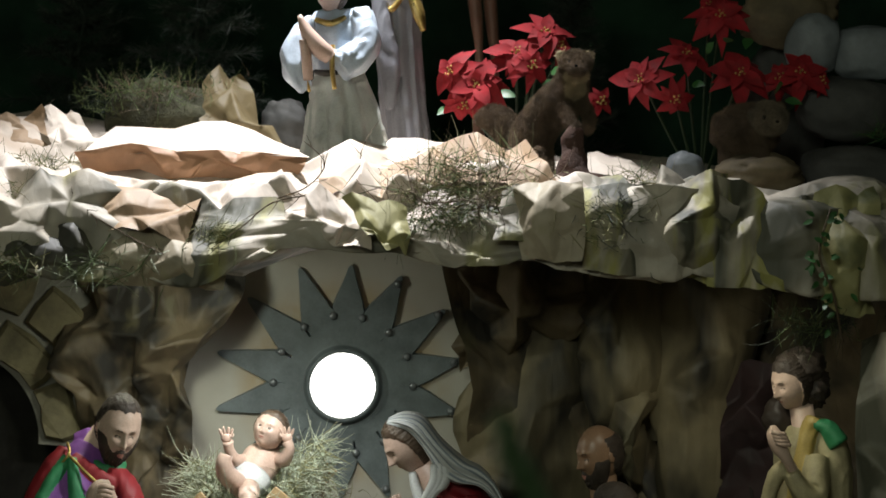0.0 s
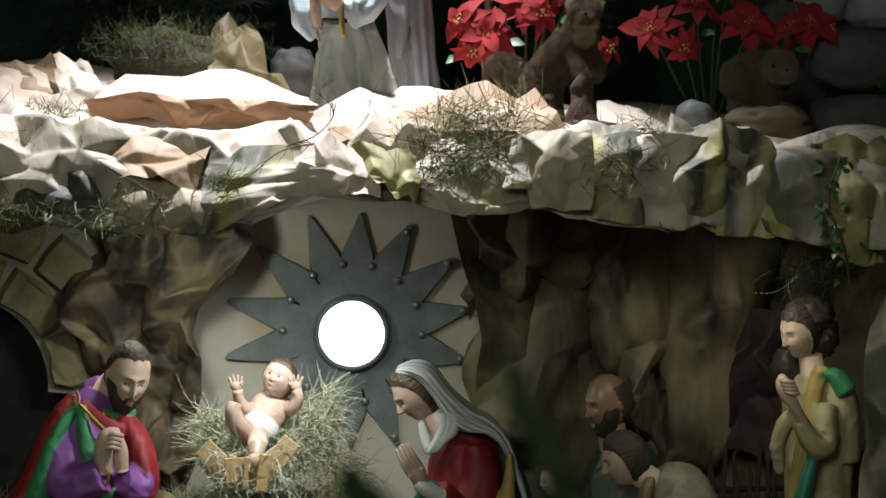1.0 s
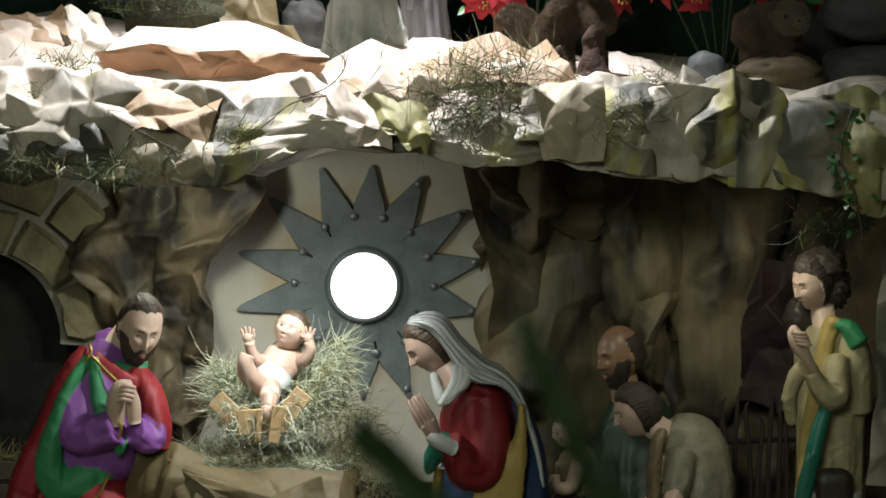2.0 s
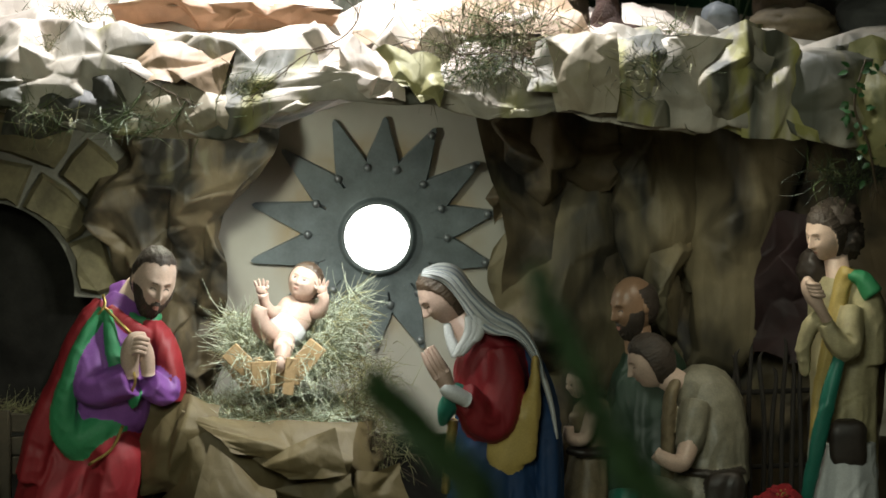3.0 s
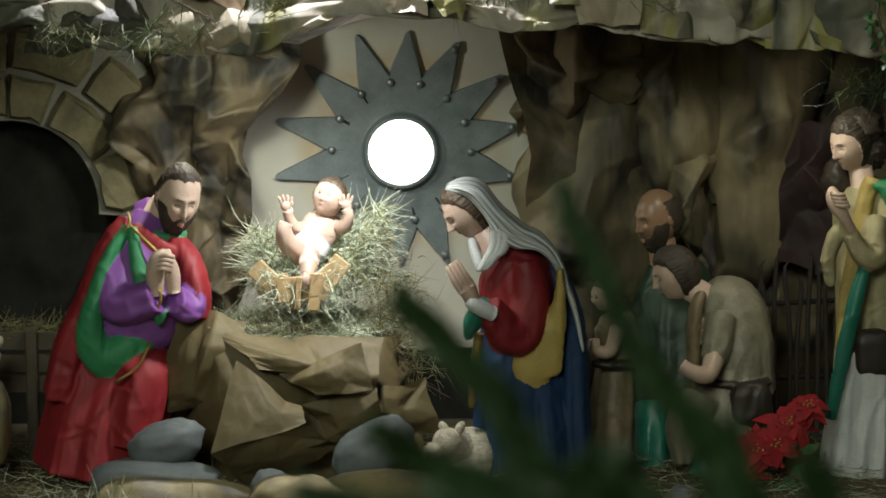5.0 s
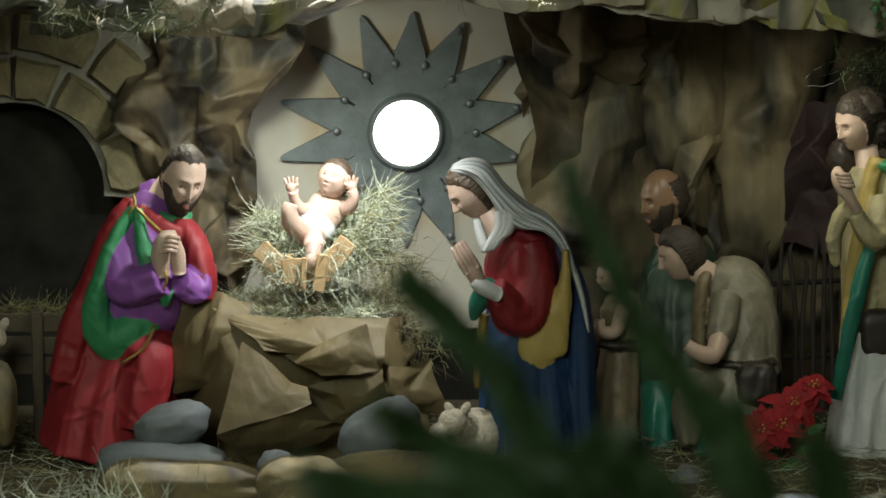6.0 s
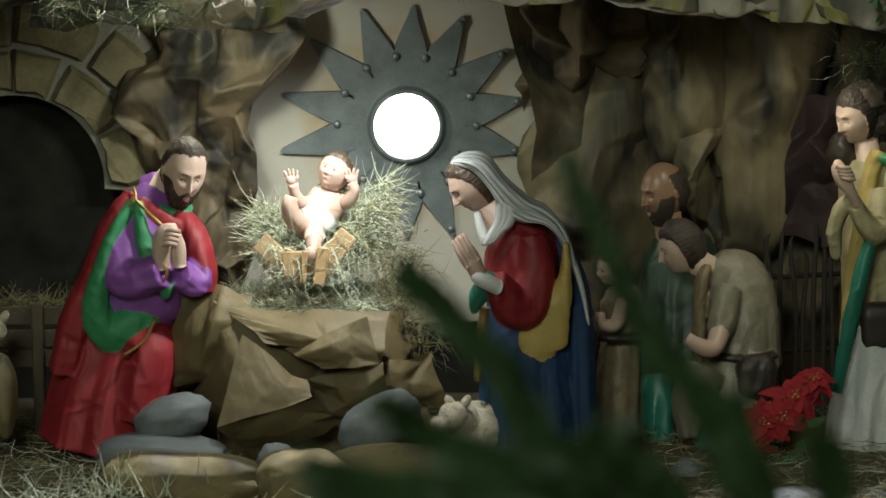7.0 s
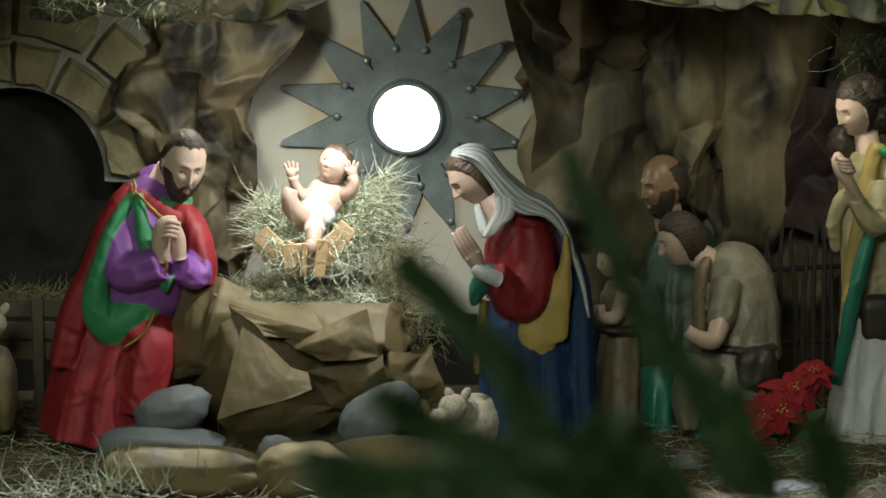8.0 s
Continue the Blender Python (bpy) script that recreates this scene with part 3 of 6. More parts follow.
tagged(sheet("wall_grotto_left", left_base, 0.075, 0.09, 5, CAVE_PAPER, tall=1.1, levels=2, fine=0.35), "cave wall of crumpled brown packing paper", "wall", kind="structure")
tagged(sheet("wall_grotto_right", right_base, 0.17, 0.12, 9, CAVE_PAPER, tall=1.4, levels=2, fine=0.25), "cave wall of crumpled dark brown packing paper, fold shade coloured in", "wall", kind="structure")


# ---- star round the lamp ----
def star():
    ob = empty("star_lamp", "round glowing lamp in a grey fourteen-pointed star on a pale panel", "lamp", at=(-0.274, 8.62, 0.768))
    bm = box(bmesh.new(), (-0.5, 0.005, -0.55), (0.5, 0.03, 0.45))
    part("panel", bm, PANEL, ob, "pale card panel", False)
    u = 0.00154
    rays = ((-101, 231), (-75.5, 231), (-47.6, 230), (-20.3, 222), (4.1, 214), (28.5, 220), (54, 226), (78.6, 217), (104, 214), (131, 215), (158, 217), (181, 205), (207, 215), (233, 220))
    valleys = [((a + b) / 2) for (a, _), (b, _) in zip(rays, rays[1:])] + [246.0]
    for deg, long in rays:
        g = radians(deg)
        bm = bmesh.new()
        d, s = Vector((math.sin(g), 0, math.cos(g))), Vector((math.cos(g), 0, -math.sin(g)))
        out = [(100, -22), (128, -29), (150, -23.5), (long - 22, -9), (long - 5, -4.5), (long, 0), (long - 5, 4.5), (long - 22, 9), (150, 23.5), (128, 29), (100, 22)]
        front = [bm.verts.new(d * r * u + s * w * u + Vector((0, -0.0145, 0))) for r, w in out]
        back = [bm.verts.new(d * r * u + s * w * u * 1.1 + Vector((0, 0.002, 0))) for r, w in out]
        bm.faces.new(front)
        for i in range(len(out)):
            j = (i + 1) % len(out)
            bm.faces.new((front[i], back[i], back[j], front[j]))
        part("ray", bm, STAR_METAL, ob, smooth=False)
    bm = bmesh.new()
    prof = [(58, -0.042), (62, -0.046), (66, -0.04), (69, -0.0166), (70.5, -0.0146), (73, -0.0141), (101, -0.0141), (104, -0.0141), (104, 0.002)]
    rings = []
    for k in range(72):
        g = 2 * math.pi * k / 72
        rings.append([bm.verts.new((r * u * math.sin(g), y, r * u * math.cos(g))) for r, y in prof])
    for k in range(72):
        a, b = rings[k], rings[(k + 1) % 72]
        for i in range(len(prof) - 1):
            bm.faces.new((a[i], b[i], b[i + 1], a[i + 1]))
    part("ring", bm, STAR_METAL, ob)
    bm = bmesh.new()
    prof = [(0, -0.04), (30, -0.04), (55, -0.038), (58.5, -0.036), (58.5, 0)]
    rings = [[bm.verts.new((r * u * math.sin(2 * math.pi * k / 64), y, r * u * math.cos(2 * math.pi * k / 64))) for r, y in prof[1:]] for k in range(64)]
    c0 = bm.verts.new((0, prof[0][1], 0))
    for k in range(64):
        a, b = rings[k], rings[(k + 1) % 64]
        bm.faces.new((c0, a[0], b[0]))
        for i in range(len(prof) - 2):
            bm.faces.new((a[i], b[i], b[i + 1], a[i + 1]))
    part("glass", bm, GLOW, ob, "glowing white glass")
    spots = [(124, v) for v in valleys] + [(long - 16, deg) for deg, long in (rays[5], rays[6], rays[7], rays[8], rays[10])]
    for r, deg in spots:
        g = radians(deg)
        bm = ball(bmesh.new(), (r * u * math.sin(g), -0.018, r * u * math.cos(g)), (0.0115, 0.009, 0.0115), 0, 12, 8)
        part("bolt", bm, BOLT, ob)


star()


# ---- the manger: a rock of packing paper with hay and a small crib ----
def manger_rock():
    top = (-0.553, 8, 0.376)

    def base(s, t):
        g = math.pi * (1.12 - 1.24 * s)
        x = top[0] + (0.286 * (1 - t) + 0.254 * t) * np.cos(g) + 0.02 * t
        y = 8.08 - (0.3 + 0.04 * t) * np.sin(g)
        z = top[2] - 0.01 + (0.0 - top[2]) * t
        return x, y, z
    sheet("rock_side", base, 0.13, 0.08, 14, MANGER_PAPER, rock, fine=0.2, levels=2)
    bm = bmesh.new()
    ball(bm, (top[0], 8.08, top[2] - 0.03), (0.257, 0.28, 0.045), 0, 40, 12, 0.1, 5)
    part("rock_top", bm, MANGER_PAPER, rock)


rock = empty("manger_rock", "mock rock of crumpled brown packing paper under the crib", "rock")
manger_rock()


def hay_on_rock(rng):
    g, r = rng.uniform(0, 6.28), math.sqrt(rng.random())
    c = (-0.522, 8.08, 0.361)
    return (c[0] + 0.25 * r * math.cos(g), 8.08 + 0.27 * r * math.sin(g), c[2] + 0.012 + 0.03 * rng.random() * (1 - r)), (rng.gauss(0, 1), rng.gauss(0, 1), rng.gauss(0, 0.25))


tagged(blades("hay_bed", 3600, hay_on_rock, 0.06, 0.0015, [HAY, DRY_GRASS, HAY], 1.0, 2), "loose pale hay spread on the mock rock", "hay", kind="stuff")


def crib():
    ob = empty("crib", "small wooden crib of crossed light boards filled with hay", "crib")
    for a, b, w in (((-0.624, 7.84, 0.557), (-0.551, 7.84, 0.484), 0.049), ((-0.567, 7.82, 0.497), (-0.446, 7.82, 0.503), 0.063), ((-0.399, 7.84, 0.571), (-0.469, 7.84, 0.486), 0.051),
                    ((-0.552, 7.86, 0.535), (-0.537, 7.86, 0.441), 0.02), ((-0.463, 7.8, 0.542), (-0.476, 7.8, 0.449), 0.029), ((-0.508, 7.8, 0.535), (-0.515, 7.8, 0.452), 0.014),
                    ((-0.292, 8.14, 0.604), (-0.382, 8.14, 0.502), 0.049), ((-0.655, 8.14, 0.505), (-0.583, 8.14, 0.415), 0.049)):
        part("board", plank(a, b, 0.012, w, (0, 1, 0)), WOOD, ob, smooth=False)


crib()


def hay_in_crib(rng):
    g, r = rng.uniform(0, 6.28), math.sqrt(rng.random())
    c = (-0.474, 8.06, 0.484)
    a = r * math.cos(g)
    side = 0.069 * abs(a) + (0.107 * max(0.0, a) if a > 0 else 0.043 * -a)
    p = (c[0] + 0.169 * a, 8.06 + 0.13 * r * math.sin(g), c[2] + (side + 0.036) * rng.uniform(0.1, 1.0) + 0.02 * math.sin(g))
    d = (0.7 * a + rng.gauss(0, 0.8), rng.gauss(-0.2, 0.6), rng.gauss(0, 0.6))
    return p, d


tagged(blades("hay_heap", 4600, hay_in_crib, 0.07, 0.0015, [HAY, HAY, DRY_GRASS], 1.0, 4), "tangled heap of pale dry hay in the crib", "hay", kind="stuff")


def hay_side(rng):
    t = rng.random()
    a, b = (-0.303, 8, 0.519), (-0.235, 7.98, 0.258)
    return (a[0] + (b[0] - a[0]) * t + rng.gauss(0, 0.04), 8.0 + rng.gauss(0, 0.06), a[2] + (b[2] - a[2]) * t + rng.gauss(0, 0.03)), (rng.gauss(0, 0.8), rng.gauss(-0.2, 0.5), rng.gauss(-0.3, 0.7))


tagged(blades("hay_fringe", 900, hay_side, 0.07, 0.0011, [DRY_GRASS, TWIG, DRY_GRASS], 0.7, 5), "dry hay hanging down the side of the mock rock", "hay", kind="stuff")


def floor_hay(rng):
    return (rng.uniform(-1.5, 1.5), rng.uniform(7.1, 8.4), rng.uniform(0.003, 0.03)), (rng.gauss(0, 1), rng.gauss(0, 1), rng.gauss(0.05, 0.18))


tagged(blades("floor_hay", 5200, floor_hay, 0.08, 0.0013, [DRY_GRASS, TWIG, DRY_GRASS, HAY], 0.5, 6), "dry hay strewn over the floor of the grotto", "hay", kind="stuff")


def hay_over_boards(rng):
    c = (-0.502, 7.8, 0.499)
    return (c[0] + rng.uniform(-0.11, 0.11), 7.8 + rng.uniform(-0.015, 0.05), c[2] + rng.uniform(-0.05, 0.06)), (rng.gauss(0, 0.8), rng.gauss(-0.2, 0.3), rng.gauss(-0.2, 0.7))


tagged(blades("hay_strands", 170, hay_over_boards, 0.06, 0.0013, [HAY], 1.0, 7), "loose straws over the boards of the crib", "hay", kind="stuff")


# ---- statues ----
def statue_joseph():
    bm = bmesh.new()
    mats = [RED, PURPLE, GREEN, GOLD, SKIN, HAIR, LIP]
    tube(bm, [(-0.908, 8.02, 0.642, 0.049, 0.05), (-0.922, 8.02, 0.596, 0.1, 0.09), (-0.915, 8.02, 0.503, 0.138, 0.12), (-0.936, 8.01, 0.395, 0.165, 0.14),
              (-0.989, 7.99, 0.266, 0.16, 0.16), (-1.024, 7.98, 0.135, 0.16, 0.18), (-1.042, 7.98, 0.02, 0.171, 0.2)], 0, 48, 7, 8, 0.04, 0.6)
    # tunic: chest, and the near arm folded to the breast
    tube(bm, [(-0.888, 7.95, 0.672, 0.046, 0.05), (-0.914, 7.93, 0.607, 0.086, 0.08), (-0.913, 7.9, 0.512, 0.106, 0.09), (-0.923, 7.9, 0.397, 0.1, 0.08), (-0.92, 7.92, 0.353, 0.089, 0.05)], 1, 32, 6, 7, 0.03)
    tube(bm, [(-0.962, 7.9, 0.611, 0.031, 0.04), (-0.974, 7.86, 0.536, 0.046, 0.055), (-0.967, 7.83, 0.466, 0.049, 0.055), (-0.928, 7.8, 0.467, 0.044, 0.05), (-0.865, 7.78, 0.491, 0.043, 0.045)], 1, 24, 6, 5, 0.06)
    tube(bm, [(-0.81, 7.93, 0.565, 0.029, 0.04), (-0.783, 7.88, 0.499, 0.04, 0.05), (-0.79, 7.84, 0.455, 0.04, 0.05), (-0.824, 7.8, 0.479, 0.034, 0.04)], 1, 24, 6, 5, 0.05)
    # red mantle over the far shoulder and arm
    tube(bm, [(-0.838, 7.9, 0.622, 0.02, 0.03), (-0.801, 7.885, 0.578, 0.034, 0.04), (-0.772, 7.865, 0.492, 0.034, 0.045), (-0.766, 7.86, 0.425, 0.028, 0.04)], 0, 24, 6, 4, 0.07)
    # red mantle down the near shoulder and back
    tube(bm, [(-0.953, 7.91, 0.671, 0.017, 0.03), (-0.975, 7.895, 0.633, 0.029, 0.04), (-1.011, 7.885, 0.567, 0.032, 0.045), (-1.046, 7.88, 0.474, 0.034, 0.05), (-1.094, 7.885, 0.365, 0.043, 0.06), (-1.127, 7.9, 0.224, 0.049, 0.07)], 0, 24, 6, 5, 0.06)
    # green lining: hanging loop, breast band, cuffs
    tube(bm, [(-0.943, 7.87, 0.654, 0.011, 0.02), (-0.982, 7.84, 0.594, 0.017, 0.022), (-1.017, 7.825, 0.507, 0.02, 0.028), (-1.04, 7.835, 0.39, 0.034, 0.035), (-1.005, 7.85, 0.325, 0.051, 0.04),
              (-0.943, 7.84, 0.351, 0.043, 0.03), (-0.891, 7.85, 0.389, 0.023, 0.015)], 2, 24, 6, 4, 0.06)
    tube(bm, [(-0.931, 7.85, 0.656, 0.01, 0.012), (-0.917, 7.82, 0.581, 0.017, 0.012), (-0.903, 7.81, 0.525, 0.019, 0.012)], 2, 12, 5)
    tube(bm, [(-0.9, 7.9, 0.659, 0.01, 0.015), (-0.868, 7.885, 0.629, 0.014, 0.015), (-0.831, 7.885, 0.623, 0.017, 0.015), (-0.804, 7.9, 0.641, 0.011, 0.015)], 2, 14, 5)
    tube(bm, [(-0.853, 7.8, 0.462, 0.015, 0.03), (-0.862, 7.82, 0.43, 0.014, 0.03)], 2, 14, 4)
    # red strip over the breast with its gold border
    tube(bm, [(-0.929, 7.87, 0.658, 0.014, 0.012), (-0.872, 7.85, 0.608, 0.026, 0.012), (-0.822, 7.865, 0.568, 0.031, 0.012)], 0, 12, 5)
    for rows in ([(-0.976, 7.85, 0.618, 0.004, 0.004), (-0.937, 7.85, 0.666, 0.004, 0.004), (-0.943, 7.88, 0.691, 0.004, 0.004)],
                 [(-0.934, 7.84, 0.664, 0.004, 0.004), (-0.901, 7.82, 0.635, 0.004, 0.004), (-0.847, 7.81, 0.584, 0.004, 0.004)],
                 [(-0.886, 7.78, 0.375, 0.004, 0.004), (-0.916, 7.78, 0.315, 0.004, 0.004), (-0.974, 7.78, 0.275, 0.004, 0.004)],
                 [(-0.848, 7.8, 0.166, 0.004, 0.006), (-0.878, 7.79, 0.166, 0.004, 0.006), (-0.912, 7.79, 0.149, 0.004, 0.006)],
                 [(-0.861, 7.765, 0.531, 0.004, 0.004), (-0.851, 7.755, 0.492, 0.004, 0.004), (-0.863, 7.765, 0.459, 0.004, 0.004)]):
        tube(bm, rows, 3, 8, 5)
    # lap and bent knee under the mantle
    tube(bm, [(-0.96, 7.88, 0.32, 0.08, 0.06), (-0.918, 7.88, 0.276, 0.08, 0.09), (-0.929, 7.88, 0.196, 0.083, 0.1), (-0.948, 7.88, 0.102, 0.086, 0.1)], 0, 32, 6, 7, 0.07)
    tube(bm, [(-0.899, 7.84, 0.152, 0.049, 0.06), (-0.886, 7.84, 0.079, 0.043, 0.06)], 1, 16, 3)
    tube(bm, [(-0.916, 7.83, 0.14, 0.02, 0.05), (-0.925, 7.83, 0.053, 0.023, 0.05)], 2, 12, 3)
    tube(bm, [(-0.912, 7.97, 0.672, 0.042, 0.045), (-0.880, 7.96, 0.695, 0.03, 0.034)], 1, 20, 3)
    # neck, head, folded fingers
    tube(bm, [(-0.896, 7.95, 0.658, 0.034, 0.04), (-0.856, 7.93, 0.71, 0.034, 0.04)], 4, 16, 3)
    head(bm, (-0.815, 7.88, 0.73), 0.074, 24, -23, 8, 4, 5, 6, "beard")
    tube(bm, [(-0.864, 7.78, 0.5, 0.02, 0.022), (-0.865, 7.765, 0.552, 0.024, 0.024), (-0.853, 7.76, 0.591, 0.021, 0.022), (-0.826, 7.77, 0.6, 0.013, 0.015)], 4, 14, 5)
    tube(bm, [(-0.822, 7.79, 0.501, 0.017, 0.02), (-0.826, 7.785, 0.549, 0.021, 0.022), (-0.836, 7.78, 0.585, 0.019, 0.02)], 4, 14, 5)
    for k in range(4):
        tube(bm, [(-0.851, 7.742, 0.596, 0.007, 0.007), (-0.833, 7.735, 0.601, 0.007, 0.007), (-0.815, 7.745, 0.594, 0.006, 0.006)], 4, 8, 4)
        bm.verts.ensure_lookup_table()
        count = len(bm.verts)
        made = 8 * 9 + 2
        for v in bm.verts[count - made:]:
            v.co.z -= 0.011 * k
            v.co.x -= 0.003 * k
    return sculpt("kneeling_man_statue", bm, mats, {3, 4, 5, 6}, "bearded kneeling man statue in purple tunic and red mantle")


statue_joseph()


def statue_mary():
    bm = bmesh.new()
    mats = [BLUE, CRIMSON, YELLOW, WHITE, VEIL_GREY, SKIN_PALE, HAIR_LIGHT, LIP, TEAL, GOLD]
    tube(bm, [(0.045, 8.05, 0.537, 0.064, 0.07), (0.073, 8.05, 0.434, 0.114, 0.11), (0.064, 8.03, 0.319, 0.126, 0.14), (0.062, 8, 0.191, 0.136, 0.17), (0.068, 7.98, 0.077, 0.149, 0.19), (0.069, 7.98, -0.036, 0.154, 0.2)], 0, 48, 7, 11, 0.06, 2.0)
    # dress: chest, upper arm and sleeve
    tube(bm, [(0.009, 7.98, 0.583, 0.049, 0.06), (0.03, 7.96, 0.52, 0.089, 0.09), (0.034, 7.95, 0.434, 0.091, 0.09), (0.042, 7.95, 0.347, 0.08, 0.07), (0.055, 7.97, 0.27, 0.057, 0.05)], 1, 32, 6, 7, 0.04)
    tube(bm, [(0.058, 7.9, 0.55, 0.037, 0.05), (0.068, 7.88, 0.459, 0.051, 0.05), (0.048, 7.85, 0.38, 0.054, 0.05), (0.01, 7.83, 0.381, 0.049, 0.05), (-0.018, 7.81, 0.424, 0.04, 0.045), (-0.037, 7.8, 0.452, 0.033, 0.04)], 1, 24, 6, 5, 0.08)
    # yellow lining that falls from the arm
    tube(bm, [(0.145, 7.855, 0.539, 0.007, 0.02), (0.141, 7.855, 0.445, 0.017, 0.022), (0.114, 7.855, 0.364, 0.042, 0.022), (0.088, 7.855, 0.306, 0.062, 0.02), (0.082, 7.855, 0.266, 0.052, 0.018), (0.088, 7.855, 0.24, 0.02, 0.01)], 2, 32, 7)
    # blue mantle down the back, and its pale hem
    tube(bm, [(0.124, 8, 0.543, 0.02, 0.05), (0.166, 8, 0.425, 0.031, 0.08), (0.175, 7.98, 0.311, 0.04, 0.1), (0.177, 7.96, 0.138, 0.043, 0.12), (0.185, 7.96, -0.027, 0.049, 0.13)], 0, 24, 6, 5, 0.08)
    tube(bm, [(0.066, 7.93, 0.608, 0.011, 0.03), (0.123, 7.92, 0.561, 0.01, 0.03), (0.16, 7.9, 0.491, 0.009, 0.03), (0.185, 7.9, 0.411, 0.007, 0.02), (0.201, 7.9, 0.321, 0.004, 0.01)], 3, 14, 6)
    # teal sleeve end, white cuff
    tube(bm, [(-0.046, 7.8, 0.457, 0.023, 0.04), (-0.075, 7.82, 0.415, 0.026, 0.03), (-0.09, 7.84, 0.373, 0.011, 0.02)], 8, 16, 5)
    tube(bm, [(-0.026, 7.765, 0.44, 0.019, 0.03), (-0.068, 7.75, 0.465, 0.021, 0.032), (-0.084, 7.75, 0.48, 0.017, 0.026)], 3, 16, 5)
    tube(bm, [(-0.061, 7.85, 0.378, 0.013, 0.02), (-0.074, 7.85, 0.278, 0.014, 0.02), (-0.082, 7.85, 0.191, 0.011, 0.02)], 9, 12, 5, 3, 0.1)
    # neck and head
    tube(bm, [(-0.013, 7.95, 0.573, 0.037, 0.04), (-0.052, 7.94, 0.633, 0.034, 0.04)], 5, 16, 3)
    head(bm, (-0.088, 7.93, 0.684), 0.066, -72, -37, 0, 5, 6, 7, "veiled")
    # veil: a hood that falls from the brow over the crown to the shoulder in shallow pleats
    cuts = [((-0.144, 7.92, 0.734), (-0.138, 7.93, 0.749), 0.02), ((-0.118, 7.92, 0.731), (-0.096, 7.93, 0.764), 0.055), ((-0.085, 7.92, 0.716), (-0.048, 7.93, 0.753), 0.072), ((-0.049, 7.92, 0.674), (-0.001, 7.93, 0.695), 0.075),
            ((-0.015, 7.92, 0.619), (0.057, 7.93, 0.645), 0.078), ((0.027, 7.91, 0.588), (0.096, 7.92, 0.626), 0.068), ((0.08, 7.9, 0.585), (0.133, 7.91, 0.586), 0.058), ((0.124, 7.89, 0.552), (0.16, 7.89, 0.528), 0.035), ((0.154, 7.88, 0.489), (0.171, 7.88, 0.475), 0.012)]
    rings = []
    for n in range(41):
        u = n / 40 * (len(cuts) - 1)
        i = min(int(u), len(cuts) - 2)
        g = u - i
        w4 = (-0.5 * g + g * g - 0.5 * g ** 3, 1 - 2.5 * g * g + 1.5 * g ** 3, 0.5 * g + 2 * g * g - 1.5 * g ** 3, -0.5 * g * g + 0.5 * g ** 3)
        four = [cuts[max(0, min(len(cuts) - 1, i + d))] for d in (-1, 0, 1, 2)]
        lo = sum((Vector(c[0]) * w for c, w in zip(four, w4)), Vector())
        hi = sum((Vector(c[1]) * w for c, w in zip(four, w4)), Vector())
        deep = sum(c[2] * w for c, w in zip(four, w4))
        ring = []
        for k in range(72):
            th = 2 * math.pi * k / 72
            w = 0.5 - 0.5 * math.cos(th)
            out = math.copysign(abs(math.sin(th)) ** 0.5, math.sin(th))
            pleat = 0.006 * math.sin(2 * math.pi * (2.6 * w + 0.35 * math.sin(n * 0.16))) * min(1, n / 6) * abs(out)
            ring.append(bm.verts.new(lo + (hi - lo) * w + Vector((0, -deep * out * (1 - 0.15 * w) - pleat, 0))))
        rings.append(ring)
    for a, b in zip(rings, rings[1:]):
        for k in range(72):
            f = bm.faces.new((a[k], a[(k + 1) % 72], b[(k + 1) % 72], b[k]))
            w = 0.5 - 0.5 * math.cos(2 * math.pi * (k + 0.5) / 72)
            f.material_index, f.smooth = 4 if any(abs(w - c) < 0.035 for c in (0.12, 0.3, 0.52, 0.74, 0.92)) else 3, True
    for ring in (rings[0], rings[-1]):
        bm.faces.new(ring).material_index = 3
    # the veil's end across the breast
    for d in range(3):
        tube(bm, [(-0.021, 7.87, 0.639, 0.011, 0.014), (-0.021, 7.862, 0.597, 0.014, 0.012), (-0.042, 7.858, 0.561, 0.011, 0.012), (-0.059, 7.86, 0.537, 0.007, 0.01)], 3, 16, 7, 3, 0.1)
        bm.verts.ensure_lookup_table()
        for v in bm.verts[len(bm.verts) - (16 * 22 + 2):]:
            v.co.x += 0.013 * d * (1 if v.co.z > (-0.041, 7.86, 0.571)[2] else 0.7)
            v.co.z += 0.002 * d
    # scarf over the shoulder, gathered at the throat
    tube(bm, [(-0.077, 7.9, 0.613, 0.01, 0.018), (-0.07, 7.89, 0.582, 0.013, 0.018), (-0.06, 7.88, 0.55, 0.014, 0.018), (-0.062, 7.88, 0.532, 0.007, 0.012)], 3, 16, 6, 5, 0.08)
    # palms laid together
    tube(bm, [(-0.073, 7.75, 0.471, 0.019, 0.022), (-0.09, 7.745, 0.511, 0.023, 0.024), (-0.106, 7.745, 0.546, 0.017, 0.02), (-0.122, 7.75, 0.574, 0.009, 0.012)], 5, 14, 5)
    for k in range(4):
        tube(bm, [(-0.087, 7.73, 0.508, 0.007, 0.008), (-0.106, 7.725, 0.543, 0.007, 0.008), (-0.122, 7.735, 0.574, 0.004, 0.005)], 5, 8, 4)
        bm.verts.ensure_lookup_table()
        for v in bm.verts[len(bm.verts) - (8 * 9 + 2):]:
            v.co.x -= 0.009 * (k - 1.2)
            v.co.z -= 0.01 * (k - 1.2) * 0.6
    return sculpt("kneeling_woman_statue", bm, mats, {3, 4, 5, 6, 7, 9}, "kneeling woman statue in crimson dress, blue mantle and white veil")


statue_mary()


